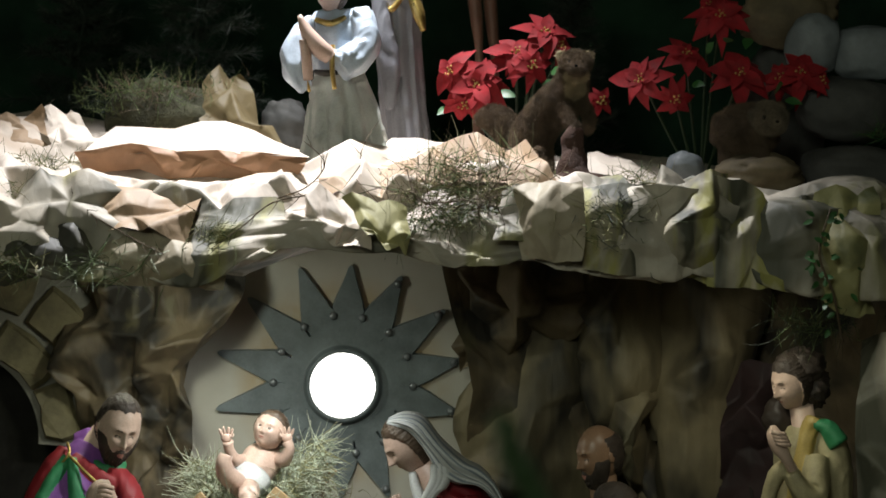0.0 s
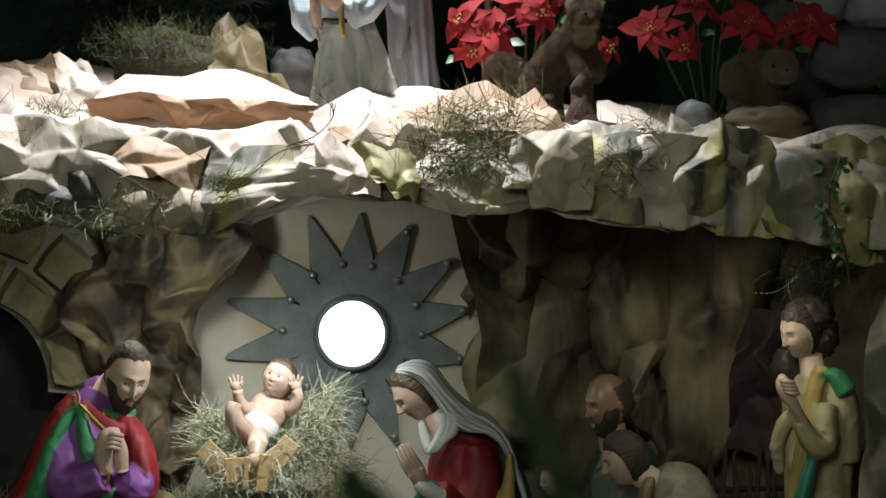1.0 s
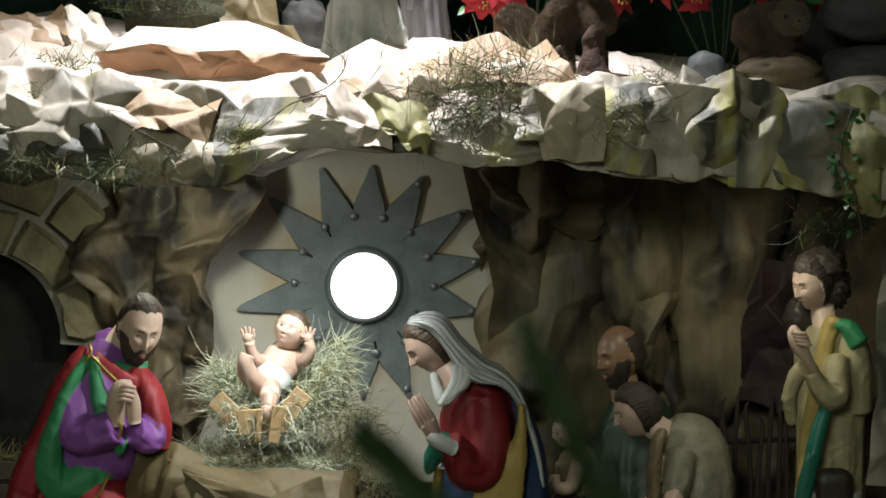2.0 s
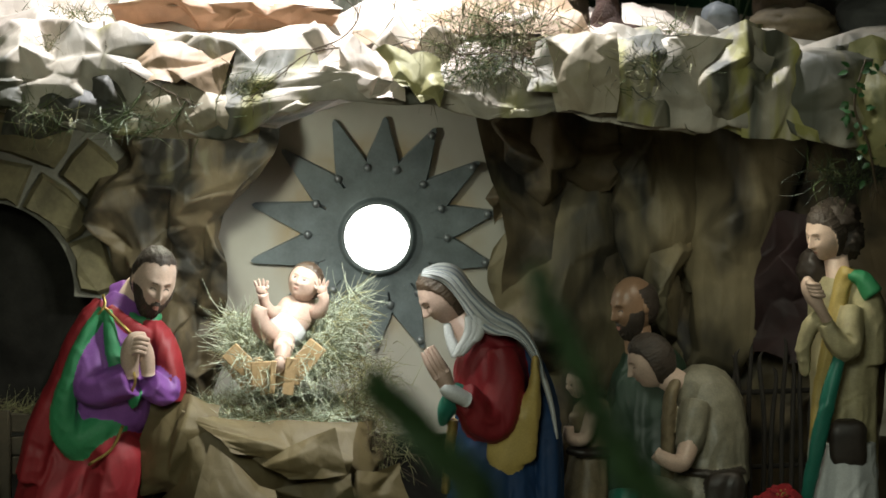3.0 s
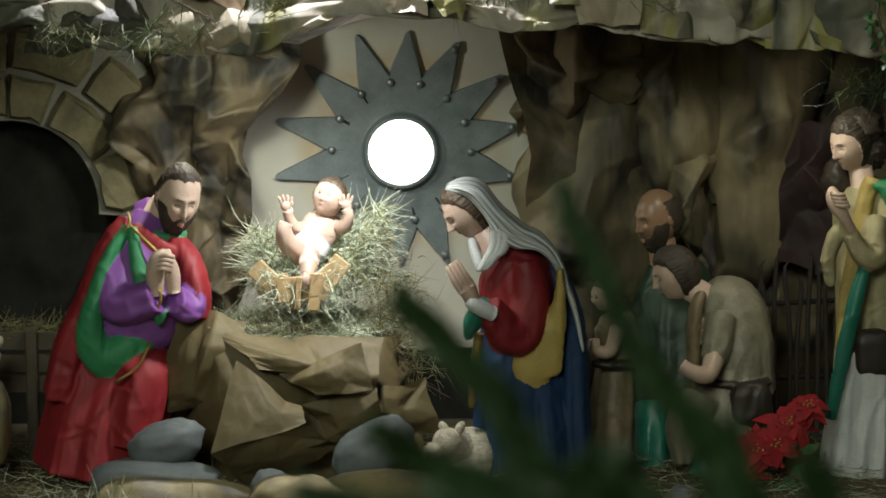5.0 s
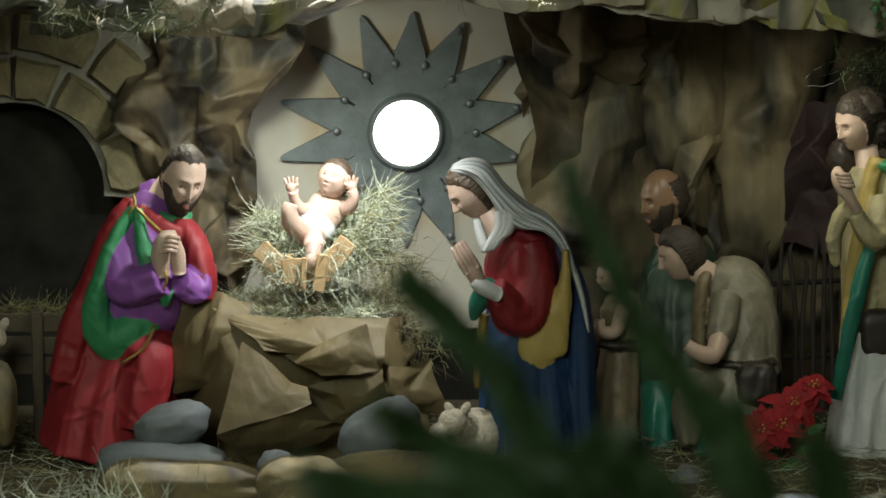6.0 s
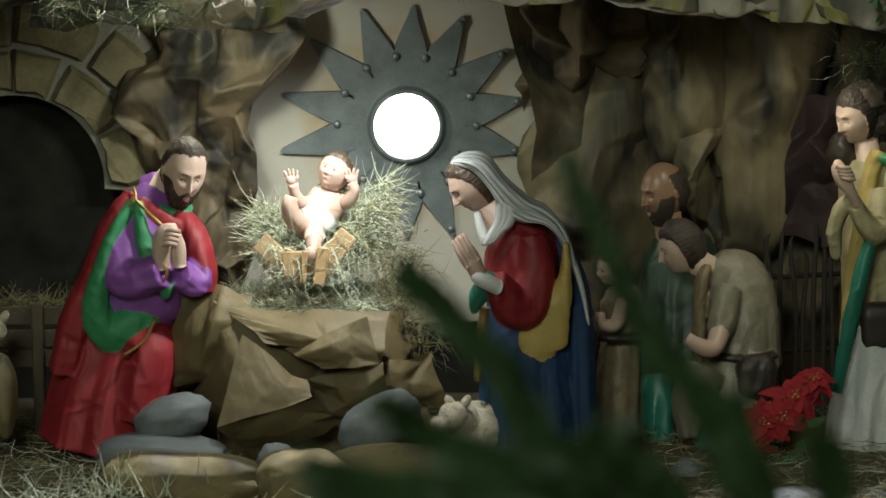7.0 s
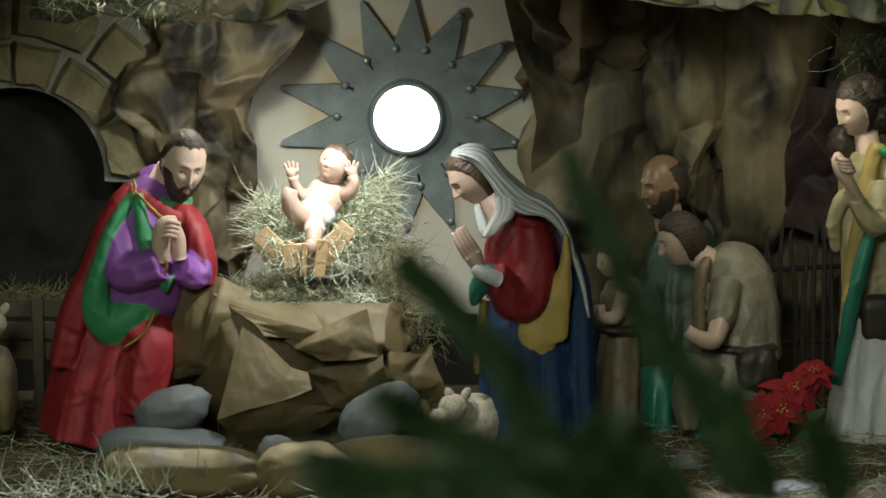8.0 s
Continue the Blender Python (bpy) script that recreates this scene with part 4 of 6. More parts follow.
def statue_baby():
    bm = bmesh.new()
    mats = [SKIN_PALE, HAIR_LIGHT, LIP, WHITE]
    tube(bm, [(-0.444, 8.03, 0.661, 0.031, 0.03), (-0.458, 8.01, 0.637, 0.051, 0.045), (-0.48, 7.98, 0.609, 0.049, 0.045), (-0.499, 7.95, 0.58, 0.046, 0.045), (-0.502, 7.94, 0.562, 0.031, 0.035)], 0, 24, 6)
    tube(bm, [(-0.479, 7.965, 0.602, 0.049, 0.042), (-0.493, 7.945, 0.582, 0.049, 0.045), (-0.503, 7.935, 0.563, 0.036, 0.04)], 3, 24, 5, 6, 0.04)
    tube(bm, [(-0.508, 7.93, 0.572, 0.029, 0.03), (-0.54, 7.88, 0.608, 0.026, 0.028), (-0.549, 7.86, 0.642, 0.021, 0.024), (-0.543, 7.86, 0.664, 0.017, 0.02)], 0, 16, 5)
    tube(bm, [(-0.491, 7.91, 0.57, 0.029, 0.03), (-0.488, 7.86, 0.555, 0.024, 0.026), (-0.493, 7.83, 0.528, 0.017, 0.02), (-0.497, 7.8, 0.521, 0.014, 0.02)], 0, 16, 5)
    tube(bm, [(-0.489, 8, 0.636, 0.017, 0.02), (-0.522, 7.95, 0.638, 0.017, 0.018), (-0.539, 7.93, 0.665, 0.013, 0.015), (-0.543, 7.92, 0.69, 0.014, 0.015)], 0, 14, 5)
    tube(bm, [(-0.424, 8, 0.638, 0.019, 0.02), (-0.404, 7.97, 0.638, 0.019, 0.02), (-0.389, 7.95, 0.667, 0.013, 0.015), (-0.395, 7.95, 0.687, 0.014, 0.015)], 0, 14, 5)
    for c in ((-0.547, 7.92, 0.7), (-0.395, 7.95, 0.697)):
        ball(bm, c, (0.014, 0.011, 0.014), 0, 14, 10)
        for k in range(4):
            p, g = Vector(c) + Vector((0.0075 * (k - 1.5), -0.002, 0.008)), 0.25 * (k - 1.5)
            tip = p + Vector((math.sin(g), -0.25, math.cos(g))) * (0.02 if k in (1, 2) else 0.016)
            tube(bm, [(*p, 0.0042, 0.0045), (*p.lerp(tip, 0.6), 0.0038, 0.004), (*tip, 0.002, 0.002)], 0, 8, 3)
        thumb = Vector(c) + Vector((0.016 if c[0] < -0.5 else -0.016, -0.004, 0.004))
        tube(bm, [(*c, 0.006, 0.006), (*thumb, 0.004, 0.004), (*(thumb + Vector((0, 0, 0.008))), 0.002, 0.002)], 0, 8, 2)
    head(bm, (-0.439, 7.99, 0.71), 0.051, -24, 16, 16, 0, 1, 2, "child", 3)
    return tagged(finish("baby_statue", bm, mats), "plaster baby statue in a white cloth lying on hay", "statue")


statue_baby()


def statue_old_man():
    bm = bmesh.new()
    mats = [COAT, SKIN_DARK, HAIR, LIP, TUNIC_BROWN, TEAL]
    tube(bm, [(0.441, 8.25, 0.505, 0.057, 0.06), (0.455, 8.25, 0.43, 0.103, 0.09), (0.453, 8.24, 0.265, 0.121, 0.12), (0.444, 8.22, 0.087, 0.114, 0.14), (0.442, 8.2, -0.046, 0.121, 0.15)], 0, 32, 6, 9, 0.05)
    tube(bm, [(0.387, 8.1, 0.15, 0.045, 0.06), (0.385, 8.08, 0.084, 0.046, 0.07), (0.387, 8.06, -0.047, 0.043, 0.07)], 5, 20, 5, 5, 0.08)
    tube(bm, [(0.425, 8.23, 0.501, 0.037, 0.04), (0.417, 8.22, 0.57, 0.037, 0.04)], 1, 16, 3)
    head(bm, (0.408, 8.2, 0.624), 0.069, -56, -14, 2, 1, 2, 3, "bald")
    return sculpt("bald_man_statue", bm, mats, {1, 2, 3}, "bald bearded man statue in a green coat")


def statue_young_man():
    bm = bmesh.new()
    mats = [TUNIC, SKIN, HAIR, LIP, LEATHER, TUNIC_BROWN, TEAL]
    tube(bm, [(0.518, 8.07, 0.447, 0.05, 0.05), (0.569, 8.07, 0.395, 0.103, 0.09), (0.59, 8.06, 0.307, 0.107, 0.11), (0.603, 8.05, 0.22, 0.097, 0.11), (0.61, 8.05, 0.176, 0.094, 0.11)], 0, 32, 6, 9, 0.05)
    tube(bm, [(0.581, 8.05, 0.235, 0.094, 0.11), (0.579, 8.03, 0.12, 0.114, 0.13), (0.564, 8.02, -0.011, 0.136, 0.15)], 0, 32, 6, 9, 0.07)
    tube(bm, [(0.502, 7.95, 0.195, 0.057, 0.06), (0.464, 7.93, 0.111, 0.054, 0.07), (0.456, 7.92, 0.025, 0.023, 0.05)], 0, 20, 5, 5, 0.1)
    tube(bm, [(0.501, 7.95, 0.121, 0.034, 0.05), (0.507, 7.93, -0.007, 0.037, 0.06), (0.483, 7.9, -0.104, 0.034, 0.06)], 6, 18, 5, 4, 0.06)
    tube(bm, [(0.49, 8, 0.186, 0.02, 0.03), (0.49, 7.98, 0.395, 0.017, 0.03), (0.506, 8, 0.45, 0.014, 0.03)], 5, 14, 5)
    tube(bm, [(0.555, 7.98, 0.394, 0.04, 0.05), (0.542, 7.94, 0.32, 0.037, 0.045), (0.529, 7.92, 0.287, 0.029, 0.035)], 0, 18, 5, 5, 0.06)
    tube(bm, [(0.536, 7.92, 0.301, 0.027, 0.03), (0.515, 7.88, 0.262, 0.024, 0.028), (0.475, 7.86, 0.272, 0.02, 0.022), (0.447, 7.86, 0.291, 0.017, 0.02)], 1, 16, 5)
    tube(bm, [(0.515, 7.97, 0.229, 0.01, 0.03), (0.588, 7.945, 0.224, 0.01, 0.03), (0.674, 7.98, 0.225, 0.01, 0.03)], 4, 12, 5)
    ball(bm, (0.629, 7.92, 0.176), (0.051, 0.03, 0.057), 4, 20, 14, 0.05, 3, None, 0.6)
    tube(bm, [(0.524, 8.05, 0.435, 0.034, 0.035), (0.472, 8.03, 0.468, 0.034, 0.035)], 1, 16, 3)
    head(bm, (0.443, 8.02, 0.502), 0.062, -80, -22, -2, 1, 2, 3, "long")
    return sculpt("young_man_statue", bm, mats, {1, 2, 3}, "bowing young man statue in grey tunic with leather bag")


def statue_child():
    bm = bmesh.new()
    mats = [TUNIC_BROWN, SKIN, HAIR_LIGHT, LIP, LEATHER]
    tube(bm, [(0.285, 8.22, 0.369, 0.031, 0.04), (0.297, 8.22, 0.331, 0.057, 0.06), (0.295, 8.21, 0.235, 0.051, 0.06), (0.287, 8.2, 0.123, 0.063, 0.07), (0.277, 8.18, -0.037, 0.06, 0.08)], 0, 24, 6, 7, 0.06)
    tube(bm, [(0.234, 8.14, 0.252, 0.011, 0.02), (0.285, 8.13, 0.247, 0.011, 0.02), (0.345, 8.15, 0.248, 0.011, 0.02)], 4, 12, 5)
    tube(bm, [(0.301, 8.15, 0.342, 0.021, 0.03), (0.278, 8.12, 0.287, 0.019, 0.025), (0.24, 8.1, 0.291, 0.016, 0.02), (0.236, 8.1, 0.321, 0.013, 0.018)], 1, 14, 5)
    head(bm, (0.27, 8.2, 0.422), 0.043, -60, -10, 0, 1, 2, 3, "child")
    return sculpt("child_statue", bm, mats, {1, 2, 3}, "small painted statue of a praying child in a belted brown tunic")


def statue_shepherd():
    bm = bmesh.new()
    mats = [CREAM, SKIN, HAIR, LIP, YELLOW, WHITE, TEAL, LEATHER, GREEN]
    tube(bm, [(0.919, 8.02, 0.73, 0.043, 0.05), (0.934, 8.02, 0.675, 0.086, 0.08), (0.94, 8.01, 0.53, 0.089, 0.1), (0.939, 8, 0.356, 0.083, 0.1), (0.937, 8, 0.239, 0.089, 0.1)], 0, 32, 6, 9, 0.05)
    tube(bm, [(0.934, 7.98, 0.301, 0.083, 0.11), (0.929, 7.97, 0.171, 0.094, 0.12), (0.918, 7.96, 0.04, 0.103, 0.13), (0.906, 7.95, -0.068, 0.097, 0.13)], 5, 40, 6, 10, 0.1, 1.0)
    tube(bm, [(0.934, 7.97, -0.021, 0.029, 0.03), (0.929, 7.96, -0.122, 0.02, 0.025), (0.91, 7.92, -0.14, 0.023, 0.03)], 1, 14, 4)
    tube(bm, [(0.995, 7.97, -0.022, 0.029, 0.03), (0.994, 7.96, -0.123, 0.02, 0.025), (0.977, 7.92, -0.141, 0.023, 0.03)], 1, 14, 4)
    # yellow scarf crossing the breast and the raised forearm
    tube(bm, [(0.938, 7.94, 0.748, 0.02, 0.03), (0.916, 7.93, 0.685, 0.021, 0.02), (0.888, 7.91, 0.544, 0.02, 0.018), (0.862, 7.91, 0.429, 0.014, 0.018), (0.852, 7.9, 0.315, 0.009, 0.02)], 4, 24, 6, 5, 0.16)
    tube(bm, [(0.874, 7.87, 0.635, 0.014, 0.02), (0.84, 7.86, 0.62, 0.021, 0.02), (0.819, 7.87, 0.558, 0.019, 0.02), (0.825, 7.88, 0.499, 0.013, 0.015), (0.823, 7.88, 0.484, 0.006, 0.01)], 0, 20, 6, 5, 0.16)
    tube(bm, [(0.943, 7.92, 0.643, 0.031, 0.04), (0.931, 7.87, 0.563, 0.037, 0.05), (0.9, 7.85, 0.573, 0.029, 0.04), (0.871, 7.84, 0.625, 0.02, 0.03)], 0, 18, 5, 5, 0.06)
    tube(bm, [(0.879, 7.85, 0.621, 0.014, 0.018), (0.857, 7.83, 0.658, 0.014, 0.018), (0.838, 7.83, 0.69, 0.021, 0.02), (0.826, 7.83, 0.719, 0.019, 0.018), (0.824, 7.84, 0.736, 0.009, 0.01)], 1, 14, 5)
    for k in range(4):
        fingers_at = Vector((0.818, 7.81, 0.714)) + Vector((0.004 * k, -0.004, 0.009 * (1.5 - k)))
        tube(bm, [(*fingers_at, 0.007, 0.007), (*(fingers_at + Vector((0.018, -0.008, -0.004))), 0.007, 0.007), (*(fingers_at + Vector((0.034, 0.0, -0.006))), 0.005, 0.005)], 1, 8, 3)
    # teal sash
    tube(bm, [(0.915, 7.86, 0.565, 0.014, 0.015), (0.886, 7.85, 0.452, 0.019, 0.015), (0.851, 7.85, 0.294, 0.019, 0.015), (0.825, 7.87, 0.146, 0.014, 0.012)], 6, 14, 6)
    ball(bm, (0.935, 7.89, 0.308), (0.049, 0.03, 0.063), 7, 24, 18, 0.06, 3, None, 0.55)
    ball(bm, (0.861, 8.04, 0.737), (0.043, 0.04, 0.054), 7, 24, 18, 0.2, 8)
    tube(bm, [(0.962, 7.98, 0.708, 0.043, 0.05), (0.989, 7.97, 0.636, 0.049, 0.07), (0.996, 7.97, 0.506, 0.043, 0.06)], 0, 20, 6, 5, 0.06)
    tube(bm, [(0.939, 7.93, 0.731, 0.009, 0.02), (0.969, 7.92, 0.726, 0.02, 0.03), (0.999, 7.91, 0.686, 0.026, 0.03)], 8, 16, 5)
    tube(bm, [(0.92, 8, 0.723, 0.031, 0.035), (0.91, 7.98, 0.78, 0.031, 0.035)], 1, 16, 3)
    head(bm, (0.887, 7.97, 0.836), 0.064, -52, -18, 2, 1, 2, 3, "long")
    ball(bm, (0.908, 7.99, 0.872), (0.066, 0.06, 0.05), 2, 36, 24, 0.16, 9)
    ball(bm, (0.942, 8, 0.82), (0.042, 0.048, 0.052), 2, 36, 24, 0.25, 9)
    return sculpt("shepherd_statue", bm, mats, {1, 2, 3, 7}, "painted statue of a standing shepherd with yellow scarf and pale skirt")


statue_old_man()
statue_young_man()
statue_child()
statue_shepherd()


def statue_angel():
    bm = bmesh.new()
    mats = [ROBE_BLUE, ROBE_CREAM, GOLD, SKIN_PALE, LEATHER, HAIR_LIGHT, LIP]
    tube(bm, [(-0.277, 8.32, 1.783, 0.054, 0.05), (-0.277, 8.32, 1.723, 0.089, 0.08), (-0.274, 8.32, 1.664, 0.08, 0.08), (-0.277, 8.32, 1.619, 0.064, 0.07)], 0, 32, 6, 7, 0.06)
    tube(bm, [(-0.277, 8.32, 1.634, 0.06, 0.07), (-0.267, 8.32, 1.545, 0.083, 0.09), (-0.259, 8.31, 1.456, 0.097, 0.11), (-0.256, 8.31, 1.378, 0.106, 0.12)], 1, 56, 7, 10, 0.17)
    tube(bm, [(-0.331, 8.25, 1.622, 0.007, 0.02), (-0.308, 8.24, 1.619, 0.009, 0.02), (-0.272, 8.25, 1.622, 0.007, 0.02)], 4, 12, 4)
    tube(bm, [(-0.213, 8.27, 1.774, 0.026, 0.04), (-0.2, 8.23, 1.7, 0.034, 0.05), (-0.233, 8.2, 1.656, 0.04, 0.05), (-0.267, 8.19, 1.634, 0.04, 0.05)], 0, 20, 6, 5, 0.1)
    tube(bm, [(-0.353, 8.27, 1.752, 0.02, 0.03), (-0.388, 8.22, 1.685, 0.029, 0.04), (-0.38, 8.2, 1.619, 0.031, 0.04), (-0.358, 8.2, 1.578, 0.017, 0.03)], 0, 20, 6, 5, 0.1)
    for rows in ([(-0.284, 8.175, 1.692, 0.006, 0.014), (-0.287, 8.17, 1.633, 0.007, 0.014), (-0.281, 8.175, 1.578, 0.006, 0.014)], [(-0.364, 8.18, 1.67, 0.006, 0.012), (-0.357, 8.175, 1.619, 0.006, 0.012), (-0.346, 8.18, 1.572, 0.004, 0.012)],
                 [(-0.331, 8.26, 1.758, 0.007, 0.012), (-0.293, 8.245, 1.749, 0.009, 0.012), (-0.257, 8.26, 1.764, 0.007, 0.012)]):
        tube(bm, rows, 2, 12, 5)
    tube(bm, [(-0.291, 8.17, 1.663, 0.023, 0.02), (-0.32, 8.16, 1.684, 0.024, 0.022), (-0.349, 8.16, 1.721, 0.019, 0.018), (-0.371, 8.165, 1.768, 0.006, 0.008)], 3, 14, 5)
    tube(bm, [(-0.35, 8.17, 1.604, 0.013, 0.02), (-0.352, 8.16, 1.648, 0.014, 0.02), (-0.359, 8.16, 1.706, 0.013, 0.018)], 3, 12, 5)
    tube(bm, [(-0.288, 8.3, 1.753, 0.026, 0.03), (-0.291, 8.3, 1.797, 0.026, 0.03)], 3, 14, 3)
    head(bm, (-0.293, 8.28, 1.844), 0.057, -35, -5, 0, 3, 5, 6, "long")
    return sculpt("kneeling_angel_statue", bm, mats, {2, 3, 4, 5, 6}, "praying angel statue in pale blue and cream robe, gold cuffs", fold=0.0035)


def statue_grey_angel():
    bm = bmesh.new()
    mats = [ROBE_GREY, GOLD, SKIN, HAIR_LIGHT, LIP]
    tube(bm, [(-0.129, 8.6, 2.095, 0.057, 0.06), (-0.124, 8.6, 1.973, 0.074, 0.08), (-0.125, 8.6, 1.85, 0.069, 0.08), (-0.122, 8.6, 1.727, 0.063, 0.08), (-0.111, 8.6, 1.574, 0.06, 0.08), (-0.096, 8.6, 1.417, 0.06, 0.09)], 0, 56, 7, 12, 0.08)
    tube(bm, [(-0.171, 8.53, 1.848, 0.017, 0.03), (-0.161, 8.51, 1.726, 0.029, 0.03), (-0.143, 8.5, 1.62, 0.026, 0.03), (-0.143, 8.5, 1.521, 0.009, 0.02)], 0, 18, 6, 5, 0.14)
    tube(bm, [(-0.171, 8.52, 1.833, 0.007, 0.01), (-0.143, 8.51, 1.79, 0.009, 0.01), (-0.105, 8.52, 1.833, 0.007, 0.01)], 1, 12, 5)
    tube(bm, [(-0.09, 8.49, 1.847, 0.011, 0.02), (-0.067, 8.48, 1.786, 0.017, 0.02), (-0.052, 8.48, 1.733, 0.007, 0.015)], 1, 14, 5, 4, 0.15)
    head(bm, (-0.129, 8.58, 2.173), 0.057, 0, 0, 0, 2, 3, 4, "long")
    return sculpt("standing_angel_statue", bm, mats, {1, 2, 3, 4}, "tall statue in a pleated grey robe with gold trim")


LEG = surface("painted_brown_skin", (0.17, 0.085, 0.055), 0.5, 0.15, 12, 200, 0.03)


def statue_bare_leg():
    bm = bmesh.new()
    mats = [LEG, TUNIC_BROWN, HAIR, LIP]
    tube(bm, [(0.086, 8.9, 1.843, 0.02, 0.02), (0.095, 8.9, 1.764, 0.017, 0.02), (0.102, 8.9, 1.652, 0.011, 0.015), (0.099, 8.88, 1.39, 0.019, 0.03)], 0, 14, 5)
    tube(bm, [(0.131, 8.94, 1.844, 0.02, 0.02), (0.141, 8.94, 1.732, 0.016, 0.02), (0.147, 8.94, 1.637, 0.011, 0.015), (0.144, 8.92, 1.389, 0.019, 0.03)], 0, 14, 5)
    tube(bm, [(0.105, 8.93, 2.177, 0.043, 0.05), (0.105, 8.93, 2.019, 0.057, 0.06), (0.105, 8.92, 1.843, 0.066, 0.07)], 1, 20, 5, 7, 0.06)
    head(bm, (0.105, 8.92, 2.24), 0.049, -20, 0, 0, 0, 2, 3, "long")
    return sculpt("barelegged_statue", bm, mats, {0, 2, 3}, "dark statue of a bare-legged figure in a short tunic")


statue_angel()
statue_grey_angel()
statue_bare_leg()


# ---- more of the setting: stone arch, paper folds, fence ----
def arch():
    """A wall of rough stones round a dark arched opening; stones stand proud of the mortar."""
    ob = tagged(new("wall_arch"), "rough ochre stone wall with an arched opening", "wall", kind="structure")
    c = (-1.353, 8.6, 0.622)
    r0 = 0.229 * 1.07
    bm = bmesh.new()
    rows = []
    for k in range(33):
        g = radians(-4 + 154 * k / 32)
        row = []
        for r, y in ((r0, 8.72), (r0, 8.6), (r0 + 0.3, 8.6), (r0 + 0.3, 8.72)):
            row.append(bm.verts.new((c[0] + r * math.cos(g), y, max(0.0, c[2] + r * math.sin(g)))))
        rows.append(row)
    for a, b in zip(rows, rows[1:]):
        for i in range(3):
            bm.faces.new((a[i], b[i], b[i + 1], a[i + 1]))
    part("mortar", bm, MORTAR, ob, smooth=False)
    rng = random.Random(5)
    r = r0 + 0.006
    for course, (wide, step) in enumerate(((0.125, 30), (0.14, 25))):
        g = -2 + 7 * course
        while g < 140:
            span = step * rng.uniform(0.75, 1.25)
            a0, a1 = radians(g + 0.9), radians(g + span - 0.9)
            ri, ro = r + rng.uniform(0.002, 0.012), r + wide - rng.uniform(0.004, 0.018)
            outline = []
            for t, q in ((0, ri), (0.33, ri), (0.67, ri), (1, ri), (1, (ri + ro) / 2), (0.95, ro), (0.6, ro), (0.3, ro), (0.04, ro), (0, (ri + ro) / 2)):
                a = a0 + (a1 - a0) * (t + rng.uniform(-0.04, 0.04))
                q += rng.uniform(-0.006, 0.006)
                outline.append((c[0] + q * math.cos(a), c[2] + q * math.sin(a)))
            if min(z for _, z in outline) > 0.02:
                bm = bmesh.new()
                mx, mz = sum(o[0] for o in outline) / 10, sum(o[1] for o in outline) / 10
                back = [bm.verts.new((x, 8.61, z)) for x, z in outline]
                rim = [bm.verts.new((x, 8.588, z)) for x, z in outline]
                face = [bm.verts.new((mx + (x - mx) * 0.86, 8.572 + rng.uniform(-0.004, 0.004), mz + (z - mz) * 0.86)) for x, z in outline]
                for i in range(10):
                    j = (i + 1) % 10
                    bm.faces.new((back[i], rim[i], rim[j], back[j]))
                    bm.faces.new((rim[i], face[i], face[j], rim[j]))
                bm.faces.new(face)
                part("stone", bm, ARCH_STONE, ob, smooth=False)
            g += span
        r += wide


arch()


def paper_piece(name, tl, tr, br, bl, amp, size, seed, mat, label, sag=0.0, curl=0.03):
    """A loose creased piece of paper between four corners, bulging towards the viewer by sag."""
    tl, tr, br, bl = (np.array(v) for v in (tl, tr, br, bl))

    def base(s, t):
        p = (tl[:, None] * (1 - s) * (1 - t) + tr[:, None] * s * (1 - t) + br[:, None] * s * t + bl[:, None] * (1 - s) * t)
        w = np.sin(np.pi * s) * np.sin(np.pi * t)
        return p[0], p[1] - sag * w, p[2] + curl * facet(s * 4 + seed, t * 0.7, seed + 40)
    return tagged(sheet(name, base, size * 0.6, amp, seed, mat), label, "paper", "loose paper folds on the ledge")


# The ledge's paper again: pale for lit folds, brown and tan for shaded ones.
PALE_PAPER = kraft("pale_paper", (0.62, 0.54, 0.46), (0.4, 0.3, 0.2), (0.5, 0.42, 0.3), 0.75, 0.75, 3.0)
SHADED_BROWN_PAPER = kraft("shaded_brown_paper", (0.37, 0.26, 0.165), (0.2, 0.14, 0.09), (0.45, 0.31, 0.2), 0.7, 0.7, 3.0)
SHADED_TAN_PAPER = kraft("shaded_tan_paper", (0.36, 0.2, 0.11), (0.2, 0.11, 0.065), (0.42, 0.25, 0.15), 0.7, 0.7, 3.0)
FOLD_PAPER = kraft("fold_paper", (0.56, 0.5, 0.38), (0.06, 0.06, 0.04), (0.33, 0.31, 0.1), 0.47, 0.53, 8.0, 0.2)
# Dark spray and the shade on the ledge front, both in one colour.
SPRAY_SHADE_PAPER = kraft("grey_spray_shade_paper", (0.1, 0.09, 0.065), (0.035, 0.035, 0.026), (0.07, 0.07, 0.04), 0.5, 0.6, 7.0)
TAN_PALE = kraft("pale_tan_paper", (0.42, 0.36, 0.26), (0.2, 0.17, 0.11), (0.33, 0.3, 0.18), 0.62, 0.66, 6.0)
YELLOW_PAPER = kraft("yellow_paper", (0.3, 0.28, 0.12), (0.12, 0.13, 0.06), (0.5, 0.46, 0.26), 0.6, 0.62, 9.0)

